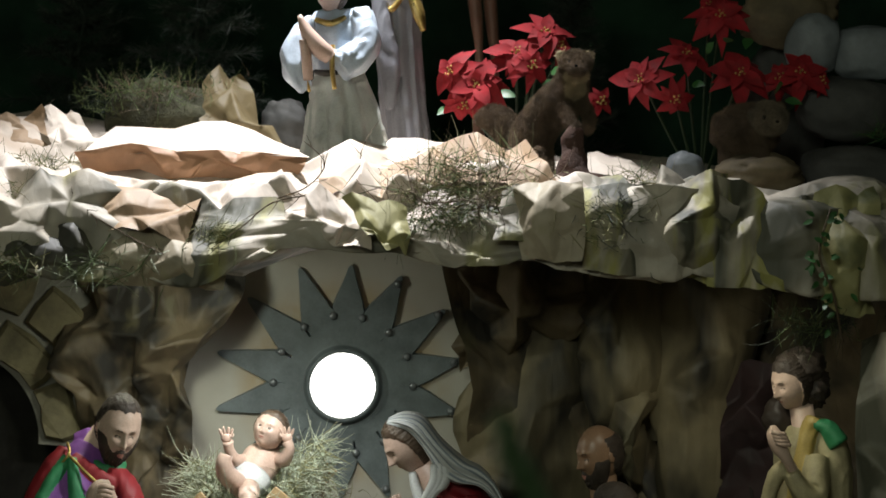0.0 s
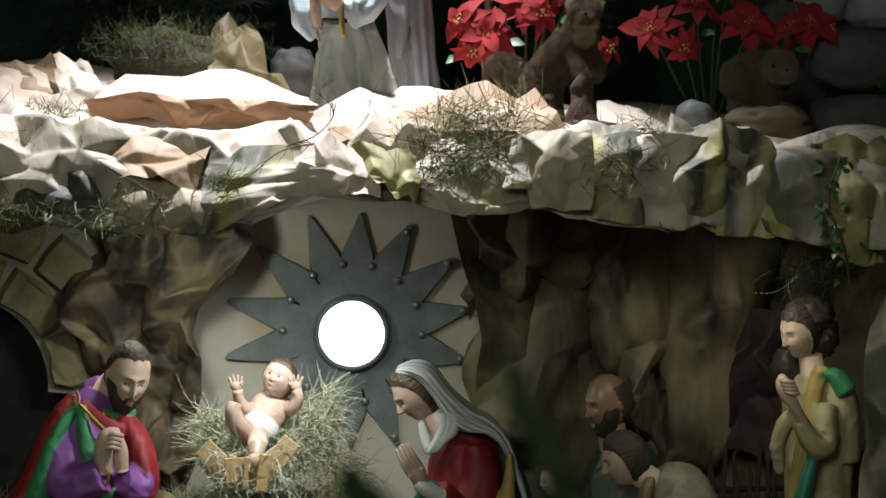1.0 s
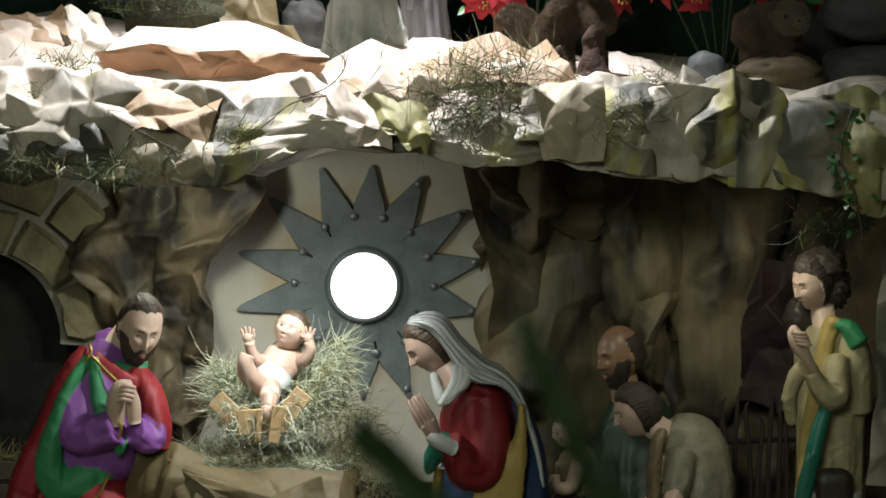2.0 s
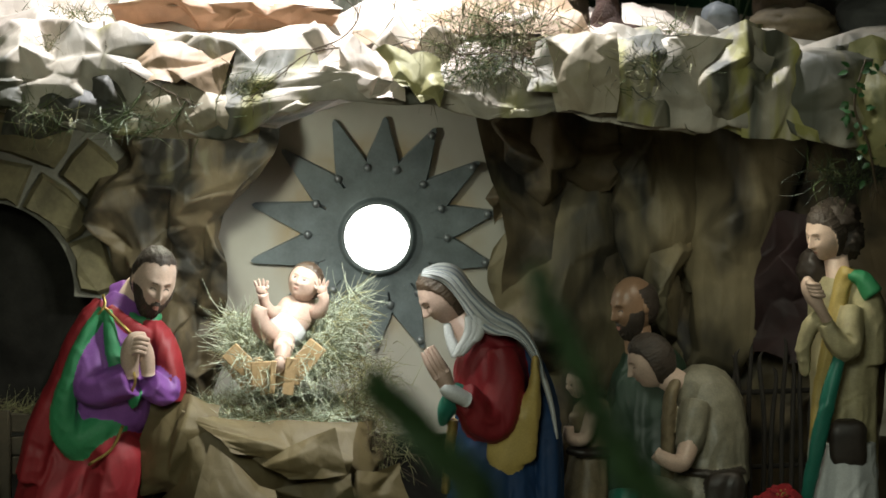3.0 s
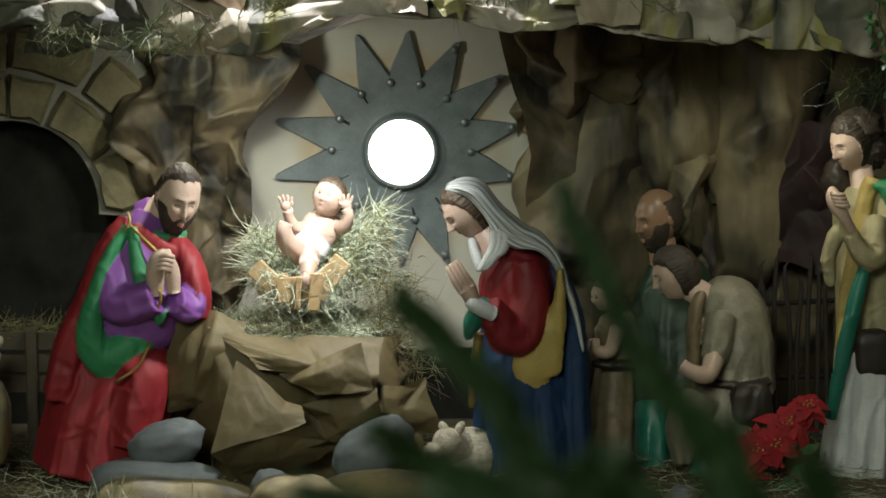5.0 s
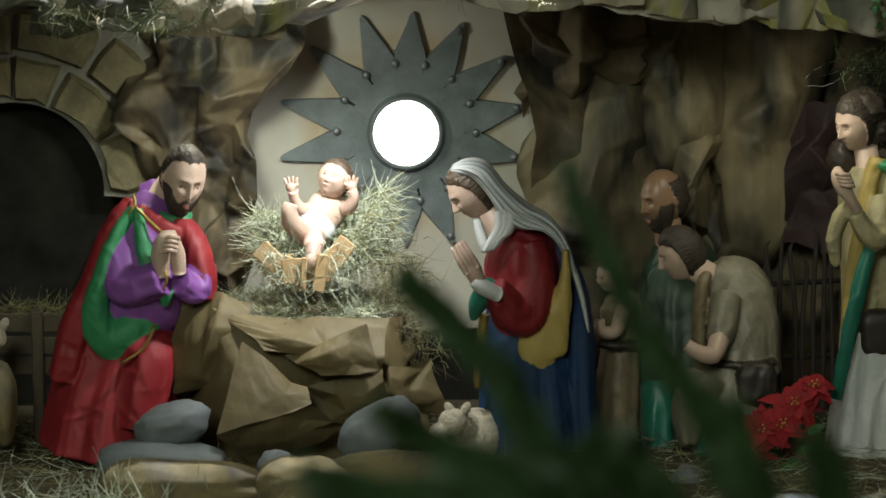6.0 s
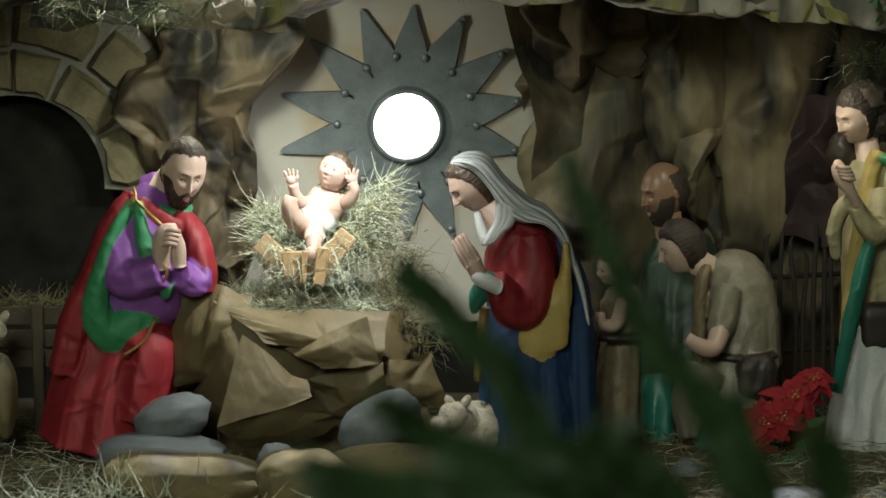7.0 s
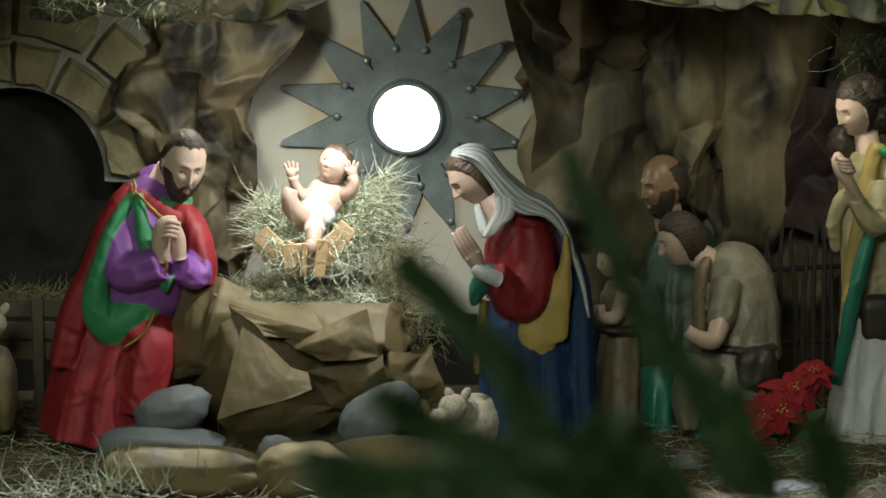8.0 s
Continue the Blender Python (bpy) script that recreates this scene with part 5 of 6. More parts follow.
paper_piece("paper_fold", (-1.059, 8.4, 1.538), (-0.991, 8.4, 1.52), (-0.828, 8.12, 1.408), (-1.003, 8.12, 1.372), 0.02, 0.1, 21, PALE_PAPER, "pointed fold of pale packing paper on the ledge", 0.03, 0.01)
paper_piece("paper_fold", (-1.292, 8.55, 1.543), (-1.072, 8.5, 1.506), (-1.032, 8.3, 1.404), (-1.256, 8.3, 1.396), 0.03, 0.1, 22, SHADED_BROWN_PAPER, "brown fold of packing paper on the ledge", 0.03, 0.02)
paper_piece("paper_fold", (-0.935, 7.975, 1.416), (-0.342, 7.975, 1.419), (-0.379, 8, 1.349), (-0.909, 8, 1.364), 0.02, 0.14, 23, SHADED_TAN_PAPER, "long fold of packing paper on the ledge, shade coloured brown", 0.02, 0.03)
paper_piece("paper_fold", (-0.871, 8.4, 1.475), (-0.579, 8.42, 1.481), (-0.335, 7.98, 1.416), (-0.921, 7.98, 1.411), 0.008, 0.3, 24, PALE_PAPER, "smooth pale swell of packing paper on the ledge", 0.05, 0.02)
paper_piece("paper_fold", (-0.325, 8.1, 1.372), (0.212, 8.1, 1.427), (0.285, 7.9, 1.335), (-0.302, 7.88, 1.329), 0.035, 0.12, 25, SHADED_BROWN_PAPER, "creased brown fold of packing paper on the ledge", 0.03, 0.03)
paper_piece("paper_fold", (-0.397, 7.8, 1.318), (-0.201, 7.78, 1.325), (-0.178, 7.7, 1.179), (-0.393, 7.72, 1.244), 0.035, 0.08, 26, PALE_PAPER, "bright crumpled fold of packing paper at the ledge's edge", 0.03, 0.02)
paper_piece("paper_fold", (-0.249, 7.76, 1.319), (-0.089, 7.74, 1.282), (-0.085, 7.66, 1.184), (-0.178, 7.67, 1.212), 0.02, 0.1, 27, YELLOW_PAPER, "yellow-green sprayed fold of packing paper", 0.03, 0.02)
paper_piece("paper_fold", (-0.861, 7.82, 1.317), (-0.595, 7.82, 1.331), (-0.626, 7.68, 1.212), (-0.821, 7.7, 1.245), 0.03, 0.14, 28, SHADED_BROWN_PAPER, "fold of packing paper with its shade coloured brown", 0.02, 0.02)
paper_piece("paper_fold", (0.148, 7.8, 1.318), (0.336, 7.78, 1.339), (0.325, 7.68, 1.246), (0.119, 7.68, 1.226), 0.03, 0.11, 29, LEDGE_PAPER, "pale fold of packing paper at the ledge's edge", 0.02, 0.02)
paper_piece("paper_fold", (0.39, 8.5, 1.419), (0.512, 8.5, 1.376), (0.582, 8.2, 1.333), (0.376, 8.2, 1.325), 0.012, 0.14, 30, PALE_PAPER, "pale sheet of packing paper on the ledge", 0.02, 0.01)
paper_piece("paper_rock", (-0.646, 8.76, 1.623), (-0.563, 8.76, 1.601), (-0.432, 8.58, 1.411), (-0.644, 8.58, 1.408), 0.04, 0.12, 33, MANGER_PAPER, "upright crumpled paper rock on the ledge", 0.08, 0.004)
paper_piece("paper_drape", (1.063, 7.98, 0.96), (1.314, 7.98, 1.003), (1.345, 7.96, 0.313), (1.021, 7.9, 0.322), 0.05, 0.15, 32, LEDGE_PAPER, "hanging crumpled paper beside the shepherd", 0.05, 0.02)
paper_piece("paper_fold", (-0.745, 7.8, 0.41), (-0.298, 7.78, 0.381), (-0.323, 7.7, 0.249), (-0.605, 7.7, 0.327), 0.02, 0.24, 38, MANGER_PAPER, "upper jutting fold of brown packing paper", 0.04, 0.008)
paper_piece("paper_fold", (-0.662, 7.68, 0.339), (-0.507, 7.67, 0.223), (-0.481, 7.6, 0.196), (-0.72, 7.57, 0.134), 0.012, 0.2, 91, MANGER_PAPER, "broad jutting fold of brown packing paper", 0.02, 0.004)
paper_piece("paper_fold", (-0.72, 7.57, 0.134), (-0.481, 7.6, 0.196), (-0.409, 7.68, 0.123), (-0.643, 7.7, 0.025), 0.012, 0.2, 92, MANGER_PAPER, "shaded underside of the jutting paper fold", 0.01, 0.004)
paper_piece("paper_fold", (-0.557, 7.72, 0.303), (-0.353, 7.68, 0.386), (-0.321, 7.66, 0.268), (-0.465, 7.68, 0.255), 0.012, 0.18, 93, MANGER_PAPER, "pale facet of brown packing paper", 0.02, 0.004)
paper_piece("paper_fold", (-0.511, 7.74, 0.223), (-0.317, 7.7, 0.261), (-0.3, 7.72, 0.174), (-0.412, 7.74, 0.107), 0.02, 0.16, 94, MANGER_PAPER, "low shaded fold of brown packing paper", 0.01, 0.004)
paper_piece("paper_fold", (-0.356, 7.9, 0.214), (-0.241, 7.92, 0.221), (-0.179, 7.88, 0.019), (-0.401, 7.86, 0.004), 0.03, 0.16, 36, MANGER_PAPER, "crumpled brown packing paper beside the mock rock", 0.05, 0.01)
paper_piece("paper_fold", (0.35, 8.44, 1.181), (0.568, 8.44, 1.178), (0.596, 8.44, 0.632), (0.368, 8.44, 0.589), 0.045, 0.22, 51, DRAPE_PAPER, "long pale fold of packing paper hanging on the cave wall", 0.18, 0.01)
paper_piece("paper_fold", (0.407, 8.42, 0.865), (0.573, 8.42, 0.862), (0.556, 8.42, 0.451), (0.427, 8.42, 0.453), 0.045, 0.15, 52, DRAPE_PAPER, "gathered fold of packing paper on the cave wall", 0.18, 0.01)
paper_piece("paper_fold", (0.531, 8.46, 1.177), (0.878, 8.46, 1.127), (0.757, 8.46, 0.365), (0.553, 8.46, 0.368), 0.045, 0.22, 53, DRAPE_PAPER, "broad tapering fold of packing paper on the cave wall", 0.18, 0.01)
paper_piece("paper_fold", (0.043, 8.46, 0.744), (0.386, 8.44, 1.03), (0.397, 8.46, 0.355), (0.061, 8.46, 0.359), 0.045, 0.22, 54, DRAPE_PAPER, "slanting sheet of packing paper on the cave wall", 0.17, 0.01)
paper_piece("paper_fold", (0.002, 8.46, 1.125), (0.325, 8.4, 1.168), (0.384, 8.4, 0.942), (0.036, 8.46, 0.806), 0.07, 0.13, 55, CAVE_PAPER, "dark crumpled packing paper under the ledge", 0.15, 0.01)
paper_piece("paper_fold", (-1.178, 7.78, 1.283), (-0.843, 7.78, 1.27), (-0.739, 7.71, 1.134), (-1.169, 7.71, 1.113), 0.03, 0.13, 61, SPRAY_SHADE_PAPER, "ledge front fold of packing paper, dark from spray and coloured-in shade", 0.09, 0.01)
paper_piece("paper_fold", (-0.829, 7.78, 1.249), (-0.529, 7.78, 1.207), (-0.539, 7.71, 1.087), (-0.892, 7.71, 1.117), 0.025, 0.12, 62, TAN_PALE, "pale tan fold at the lower edge of the ledge", 0.1, 0.01)
paper_piece("paper_fold", (0.178, 7.76, 1.34), (0.343, 7.72, 1.352), (0.34, 7.7, 1.162), (0.195, 7.71, 1.164), 0.02, 0.12, 64, TAN_PALE, "blocky pale fold where two papers meet", 0.05, 0.01)
paper_piece("paper_fold", (0.338, 7.78, 1.332), (0.545, 7.78, 1.35), (0.535, 7.71, 1.109), (0.348, 7.71, 1.141), 0.04, 0.14, 65, FOLD_PAPER, "upright sprayed fold of the ledge front", 0.03, 0.01)
paper_piece("paper_fold", (0.511, 7.78, 1.342), (0.706, 7.78, 1.377), (0.673, 7.71, 1.098), (0.507, 7.71, 1.106), 0.045, 0.13, 86, FOLD_PAPER, "upright pointed fold of the ledge front", 0.05, 0.01)
paper_piece("paper_fold", (0.667, 7.78, 1.364), (0.825, 7.78, 1.283), (0.812, 7.71, 1.087), (0.645, 7.71, 1.101), 0.045, 0.13, 67, FOLD_PAPER, "upright creased fold of the ledge front", 0.04, 0.01)
paper_piece("paper_fold", (0.783, 7.78, 1.281), (0.964, 7.78, 1.323), (0.95, 7.71, 1.062), (0.777, 7.71, 1.089), 0.045, 0.13, 88, FOLD_PAPER, "upright bulging fold of the ledge front", 0.03, 0.01)
paper_piece("paper_fold", (0.915, 7.78, 1.318), (1.062, 7.78, 1.325), (1.061, 7.71, 1.023), (0.909, 7.71, 1.071), 0.035, 0.11, 69, YELLOW_PAPER, "yellow sprayed fold of the ledge front", 0.1, 0.01)
paper_piece("paper_fold", (-0.429, 7.8, 0.233), (-0.194, 7.8, 0.27), (-0.162, 7.84, 0.128), (-0.377, 7.84, 0.102), 0.03, 0.12, 81, MANGER_PAPER, "low crumpled fold of brown packing paper", 0.05, 0.008)
paper_piece("paper_fold", (-0.82, 7.86, 0.462), (-0.647, 7.82, 0.423), (-0.679, 7.8, 0.222), (-0.866, 7.88, 0.184), 0.03, 0.16, 82, MANGER_PAPER, "rounded corner fold of brown packing paper", 0.06, 0.008)
tagged(paper_piece("cloth_drape", (0.767, 8.4, 0.861), (0.902, 8.33, 0.865), (0.903, 8.33, 0.458), (0.73, 8.33, 0.491), 0.04, 0.1, 33, DARK_RED, "dark red cloth hanging on the cave wall", 0.02, 0.02), category="cloth", group="cloths")


def fence():
    ob = empty("picket_fence", "low dark picket fence of rough sticks", "fence", at=(0.792, 8.27, 0))
    rng = random.Random(9)
    for k in range(10):
        x = -0.12 + 0.027 * k + rng.uniform(-0.005, 0.005)
        h = 0.5 + rng.uniform(-0.06, 0.06)
        bm = tube(bmesh.new(), [(x, 0, 0, 0.007, 0.006), (x + rng.uniform(-0.01, 0.01), 0, h * 0.6, 0.007, 0.006), (x + rng.uniform(-0.015, 0.015), 0, h * 0.93, 0.006, 0.005), (x, 0, h, 0.001, 0.001)], 0, 7, 3)
        part("picket", bm, FENCE_WOOD, ob)
    for z in (0.18, 0.38):
        part("rail", tube(bmesh.new(), [(-0.14, 0.01, z, 0.007, 0.006), (0.14, 0.01, z + 0.01, 0.007, 0.006)], 0, 8, 3), FENCE_WOOD, ob)


fence()


def trough():
    ob = empty("feeding_trough", "dark wooden feeding trough filled with hay", "trough")
    for a, b, w in (((-1.434, 8.2, 0.32), (-1.12, 8.2, 0.315), 0.03), ((-1.436, 8.2, 0.259), (-1.122, 8.2, 0.255), 0.03), ((-1.438, 8.2, 0.206), (-1.124, 8.2, 0.202), 0.03)):
        part("board", plank(a, b, 0.049, 0.02), OLD_WOOD, ob, smooth=False)
    for u in ((-1.242, 8.17, 0.344), (-1.406, 8.17, 0.347)):
        part("post", plank((u[0], 8.17, 0.0), (u[0], 8.17, u[2] + 0.01), 0.03, 0.03, (0, 1, 0)), OLD_WOOD, ob, smooth=False)


trough()


def trough_hay(rng):
    c = (-1.279, 8.27, 0.341)
    return (c[0] + rng.uniform(-0.17, 0.17), 8.27 + rng.gauss(0, 0.03), c[2] - 0.02 + rng.uniform(0, 0.03)), (rng.gauss(0, 1), rng.gauss(0, 0.6), rng.gauss(0.1, 0.4))


tagged(blades("trough_hay", 500, trough_hay, 0.06, 0.0013, [DRY_GRASS, TWIG, DRY_GRASS], 0.6, 12), "dry hay lying in the trough", "hay", kind="stuff")


# ---- stones ----
MOUND = surface("mound_earth", (0.05, 0.05, 0.026), 0.95, 0.4, 14, 90, 0.8, 0.01)

def stone(c, r, mat, label, turn=0.0, rough=0.11, power=0.85, name="stone", group="loose stones"):
    bm = bmesh.new()
    ball(bm, c, r, 0, 40, 26, rough, 3.0, Matrix.Rotation(radians(turn), 3, "Y"), power)
    return tagged(finish(name, bm, mat), label, "stone", group)


stone((-0.781, 7.36, 0.052), (0.197, 0.1, 0.06), STONE_YELLOW, "long rounded stone painted ochre and grey on the floor", 4)
stone((-0.857, 7.6, 0.062), (0.16, 0.1, 0.049), STONE_GREY, "flat grey stone on the hay", 3)
stone((-0.837, 7.66, 0.138), (0.094, 0.07, 0.057), STONE_GREY, "egg-shaped blue-grey stone lying on another", -16)
stone((-0.498, 7.36, 0.045), (0.114, 0.09, 0.071), STONE_YELLOW, "rounded ochre and grey stone beside the mock rock", 0)
stone((-0.569, 7.5, 0.054), (0.049, 0.06, 0.049), STONE_GREY, "small grey stone beside the mock rock", 0)
stone((-0.292, 7.45, 0.051), (0.157, 0.09, 0.057), STONE_YELLOW, "flat ochre stone under a grey one", 0)
stone((-0.321, 7.6, 0.133), (0.106, 0.07, 0.066), STONE_GREY, "tilted blue-grey stone leaning on another", -28)
stone((-0.075, 7.45, 0.021), (0.129, 0.08, 0.051), STONE_YELLOW, "flat ochre stone on the floor", 0)
stone((0.43, 7.6, -0.017), (0.043, 0.05, 0.051), STONE_GREY, "small pale grey stone on the floor", 20)
stone((0.685, 7.3, -0.018), (0.107, 0.06, 0.037), STONE_GREY, "flat pale grey stone on the hay", 8)
stone((0.858, 7.35, -0.031), (0.064, 0.06, 0.04), STONE_GREY, "grey stone on the hay", -8)
# on the ledge
stone((1.099, 8.5, 1.353), (0.131, 0.1, 0.071), STONE_DARK, "dark brown boulder on the ledge", 0, 0.1, 0.75, group="stones on the ledge")
stone((1.103, 8.6, 1.52), (0.136, 0.1, 0.089), STONE_DARK, "dark grey boulder on another", 5, 0.1, 0.8, group="stones on the ledge")
stone((1.012, 8.62, 1.697), (0.074, 0.07, 0.083), STONE_GREY, "upright smooth blue-grey stone on boulders", 14, 0.12, 0.8, group="stones on the ledge")
stone((1.166, 8.62, 1.674), (0.107, 0.07, 0.074), STONE_GREY, "flat-topped blue-grey stone on boulders", 0, 0.1, 0.7, group="stones on the ledge")
stone((0.969, 8.8, 1.777), (0.136, 0.08, 0.086), STONE_BROWN, "rough brown boulder on the ledge", 0, 0.2, group="stones on the ledge")
stone((0.968, 8.85, 1.526), (0.114, 0.08, 0.186), STONE_DARK, "tall dark boulder at the back of the ledge", 0, 0.15, group="stones on the ledge")
stone((0.84, 8.35, 1.347), (0.114, 0.08, 0.057), STONE_BROWN, "mossy brown stone on the ledge", 0, 0.2, group="stones on the ledge")
stone((0.645, 8.4, 1.37), (0.049, 0.05, 0.04), STONE_GREY, "small grey stone on the ledge", 10, group="stones on the ledge")
stone((-0.778, 8.7, 1.488), (0.15, 0.1, 0.111), MOUND, "mossy mound at the back of the ledge", 0, 0.25, 1.0, "mound", "mounds")
stone((-0.44, 8.8, 1.455), (0.071, 0.08, 0.089), STONE_DARK, "dark stone behind the angel", 0, 0.15, group="stones on the ledge")


# ---- animal figures, each a plain shape ----
def figure(name, bm, mats, label, hair=0.011):
    """A stuffed or modelled animal as one mesh; short tufts roughen its coat."""
    r = random.Random(len(bm.faces))
    bmesh.ops.recalc_face_normals(bm, faces=bm.faces[:])
    bm.normal_update()
    for f in [f for f in bm.faces if f.material_index < 2 and f.calc_area() > 4e-6]:
        for _ in range(int(f.calc_area() / 2.2e-6 + r.random()) if hair else 0):
            a, b = r.random(), r.random()
            w = [(1 - a) * (1 - b), a * (1 - b), a * b, (1 - a) * b] if len(f.verts) == 4 else [r.expovariate(1) for _ in f.verts]
            c = sum((v.co * k for v, k in zip(f.verts, w)), Vector()) / sum(w)
            d = (f.normal + Vector((r.gauss(0, 0.5), r.gauss(0, 0.5), r.gauss(-0.9, 0.4)))).normalized() * hair * r.uniform(0.5, 1.3)
            e = d.cross(Vector((r.gauss(0, 1), r.gauss(0, 1), r.gauss(0, 1)))).normalized() * 0.0009
            bm.faces.new([bm.verts.new(c + e), bm.verts.new(c - e), bm.verts.new(c + d)]).material_index = f.material_index
    return tagged(finish(name, bm, mats), label, "figure")


def marten():
    bm = bmesh.new()
    tube(bm, [(0.246, 8.27, 1.367, 0.043, 0.05), (0.231, 8.27, 1.442, 0.054, 0.06), (0.257, 8.26, 1.494, 0.051, 0.055), (0.297, 8.24, 1.538, 0.054, 0.05), (0.327, 8.22, 1.575, 0.047, 0.045), (0.34, 8.2, 1.626, 0.036, 0.035)], 0, 24, 6, 5, 0.02)
    tube(bm, [(0.21, 8.33, 1.425, 0.023, 0.03), (0.174, 8.36, 1.473, 0.037, 0.04), (0.132, 8.38, 1.502, 0.034, 0.035), (0.092, 8.4, 1.496, 0.013, 0.012)], 0, 18, 6)
    ball(bm, (0.343, 8.18, 1.648), (0.04, 0.042, 0.029), 0, 28, 18, 0.05)
    ball(bm, (0.344, 8.135, 1.633), (0.021, 0.03, 0.016), 0, 16, 10)
    ball(bm, (0.345, 8.165, 1.614), (0.029, 0.025, 0.017), 1, 16, 10, 0.08)
    ball(bm, (0.34, 8.185, 1.582), (0.026, 0.025, 0.029), 1, 18, 12, 0.12)
    for u in ((0.306, 8.19, 1.667), (0.378, 8.19, 1.667)):
        ball(bm, u, (0.01, 0.008, 0.011), 1, 12, 8)
    for u in ((0.326, 8.14, 1.648), (0.36, 8.14, 1.648), (0.342, 8.105, 1.638)):
        ball(bm, u, (0.004, 0.004, 0.004), 2, 8, 6)
    tube(bm, [(0.317, 8.19, 1.538, 0.019, 0.02), (0.33, 8.15, 1.495, 0.014, 0.016), (0.346, 8.12, 1.476, 0.011, 0.014)], 0, 12, 5)
    tube(bm, [(0.354, 8.2, 1.553, 0.017, 0.02), (0.378, 8.17, 1.509, 0.013, 0.016), (0.373, 8.13, 1.476, 0.011, 0.014)], 0, 12, 5)
    tube(bm, [(0.237, 8.22, 1.413, 0.034, 0.035), (0.266, 8.2, 1.369, 0.02, 0.025), (0.294, 8.17, 1.344, 0.014, 0.02)], 0, 12, 5)
    return figure("marten_figure", bm, [FUR, FUR_PALE, BLACK], "stuffed brown marten figure upright beside a stump")


def marmot():
    bm = bmesh.new()
    ball(bm, (0.806, 8.42, 1.466), (0.089, 0.08, 0.069), 0, 28, 20, 0.1)
    ball(bm, (0.86, 8.36, 1.5), (0.049, 0.05, 0.043), 1, 24, 16, 0.08)
    ball(bm, (0.876, 8.315, 1.485), (0.026, 0.025, 0.02), 1, 14, 10)
    ball(bm, (0.846, 8.312, 1.503), (0.006, 0.004, 0.006), 2, 8, 6)
    ball(bm, (0.879, 8.292, 1.492), (0.006, 0.004, 0.004), 2, 8, 6)
    for u in ((0.825, 8.36, 1.527), (0.893, 8.37, 1.53)):
        ball(bm, u, (0.011, 0.01, 0.013), 0, 12, 8)
    tube(bm, [(0.84, 8.36, 1.432, 0.021, 0.025), (0.846, 8.34, 1.38, 0.016, 0.02)], 0, 12, 3)
    tube(bm, [(0.762, 8.4, 1.424, 0.024, 0.025), (0.757, 8.38, 1.376, 0.019, 0.02)], 0, 12, 3)
    return figure("marmot_figure", bm, [FUR, FUR_GREY, BLACK], "stuffed brown-grey marmot figure on a stone")


def sheep(head_at, lying, body):
    bm = bmesh.new()
    ball(bm, body, (0.085, 0.08, 0.07), 0, 28, 20, 0.08, 7)
    ball(bm, head_at, (0.038, 0.045, 0.036), 0, 20, 14, 0.05)
    tube(bm, [(*head_at, 0.034, 0.036), (*(Vector(head_at).lerp(Vector(body), 0.5)), 0.045, 0.045), (*body, 0.06, 0.06)], 0, 16, 4)
    h = Vector(head_at)
    ball(bm, h + Vector((-0.03, -0.02, -0.016)), (0.03, 0.025, 0.02), 1, 16, 10)
    for s in (-1, 1):
        ball(bm, h + Vector((0.02 * s + 0.012, 0.0, 0.034)), (0.012, 0.008, 0.02), 1, 10, 8, turn=Matrix.Rotation(0.5 * s, 3, "Y"))
    for s in (-0.06, 0.06):
        tube(bm, [(body[0] + s, body[1] - 0.03, body[2], 0.018, 0.018), (body[0] + s, body[1] - 0.04, 0.0, 0.012, 0.012)], 1, 10, 2)
    return figure("sheep_figure", bm, [FLEECE, FLEECE], lying, 0.0)


marten()
marmot()
sheep((-0.144, 7.79, 0.113), "pale sheep figure lying beside the kneeling woman", (-0.089, 7.88, 0.06))
sheep((-1.325, 7.95, 0.318), "pale sheep figure standing by the trough", (-1.404, 7.98, 0.214))
stone((-1.3, 7.9, 0.154), (0.04, 0.06, 0.107), STONE_YELLOW, "upright ochre stone by the trough", 0, 0.1)


def stump():
    ob = empty("tree_stump", "reddish brown gnarled tree stump on the ledge", "stump")
    bm = tube(bmesh.new(), [(0.336, 8.1, 1.307, 0.11, 0.07), (0.335, 8.1, 1.338, 0.062, 0.05), (0.335, 8.11, 1.38, 0.036, 0.034), (0.33, 8.12, 1.43, 0.028, 0.026), (0.345, 8.13, 1.478, 0.02, 0.02)], 0, 24, 6, 5, -0.0)
    for v in bm.verts:
        v.co += Vector((1, 0.5, 0)) * 0.016 * noise.noise(v.co * 22)
    part("trunk", bm, STUMP, ob)
    part("branch", tube(bmesh.new(), [(0.357, 8.1, 1.343, 0.023, 0.02), (0.403, 8.08, 1.347, 0.014, 0.015), (0.457, 8.06, 1.336, 0.006, 0.006)], 0, 10, 4), STUMP, ob)


STUMP = surface("stump_bark", (0.042, 0.018, 0.01), 0.92, 0.45, 14, 60, 0.8, 0.008)
stump()


# ---- plants ----
def leaf_blade(bm, root, along, normal, length, width, mi, droop=0.25, n=6):
    """A pointed leaf with a folded midrib, three vertices across."""
    a, up = Vector(along).normalized(), Vector(normal).normalized()
    side = a.cross(up).normalized()
    rows = []
    for i in range(n + 1):
        t = i / n
        w = width * math.sin(math.pi * min(0.98, 0.06 + 0.94 * t) ** 0.8) * 0.5
        p = Vector(root) + a * (length * t) + up * (length * (0.12 * t - droop * t * t))
        rows.append([bm.verts.new(p + side * w + up * w * 0.25), bm.verts.new(p), bm.verts.new(p - side * w + up * w * 0.25)])
    for r, s in zip(rows, rows[1:]):
        for k in (0, 1):
            bm.faces.new((r[k], r[k + 1], s[k + 1], s[k])).material_index = mi


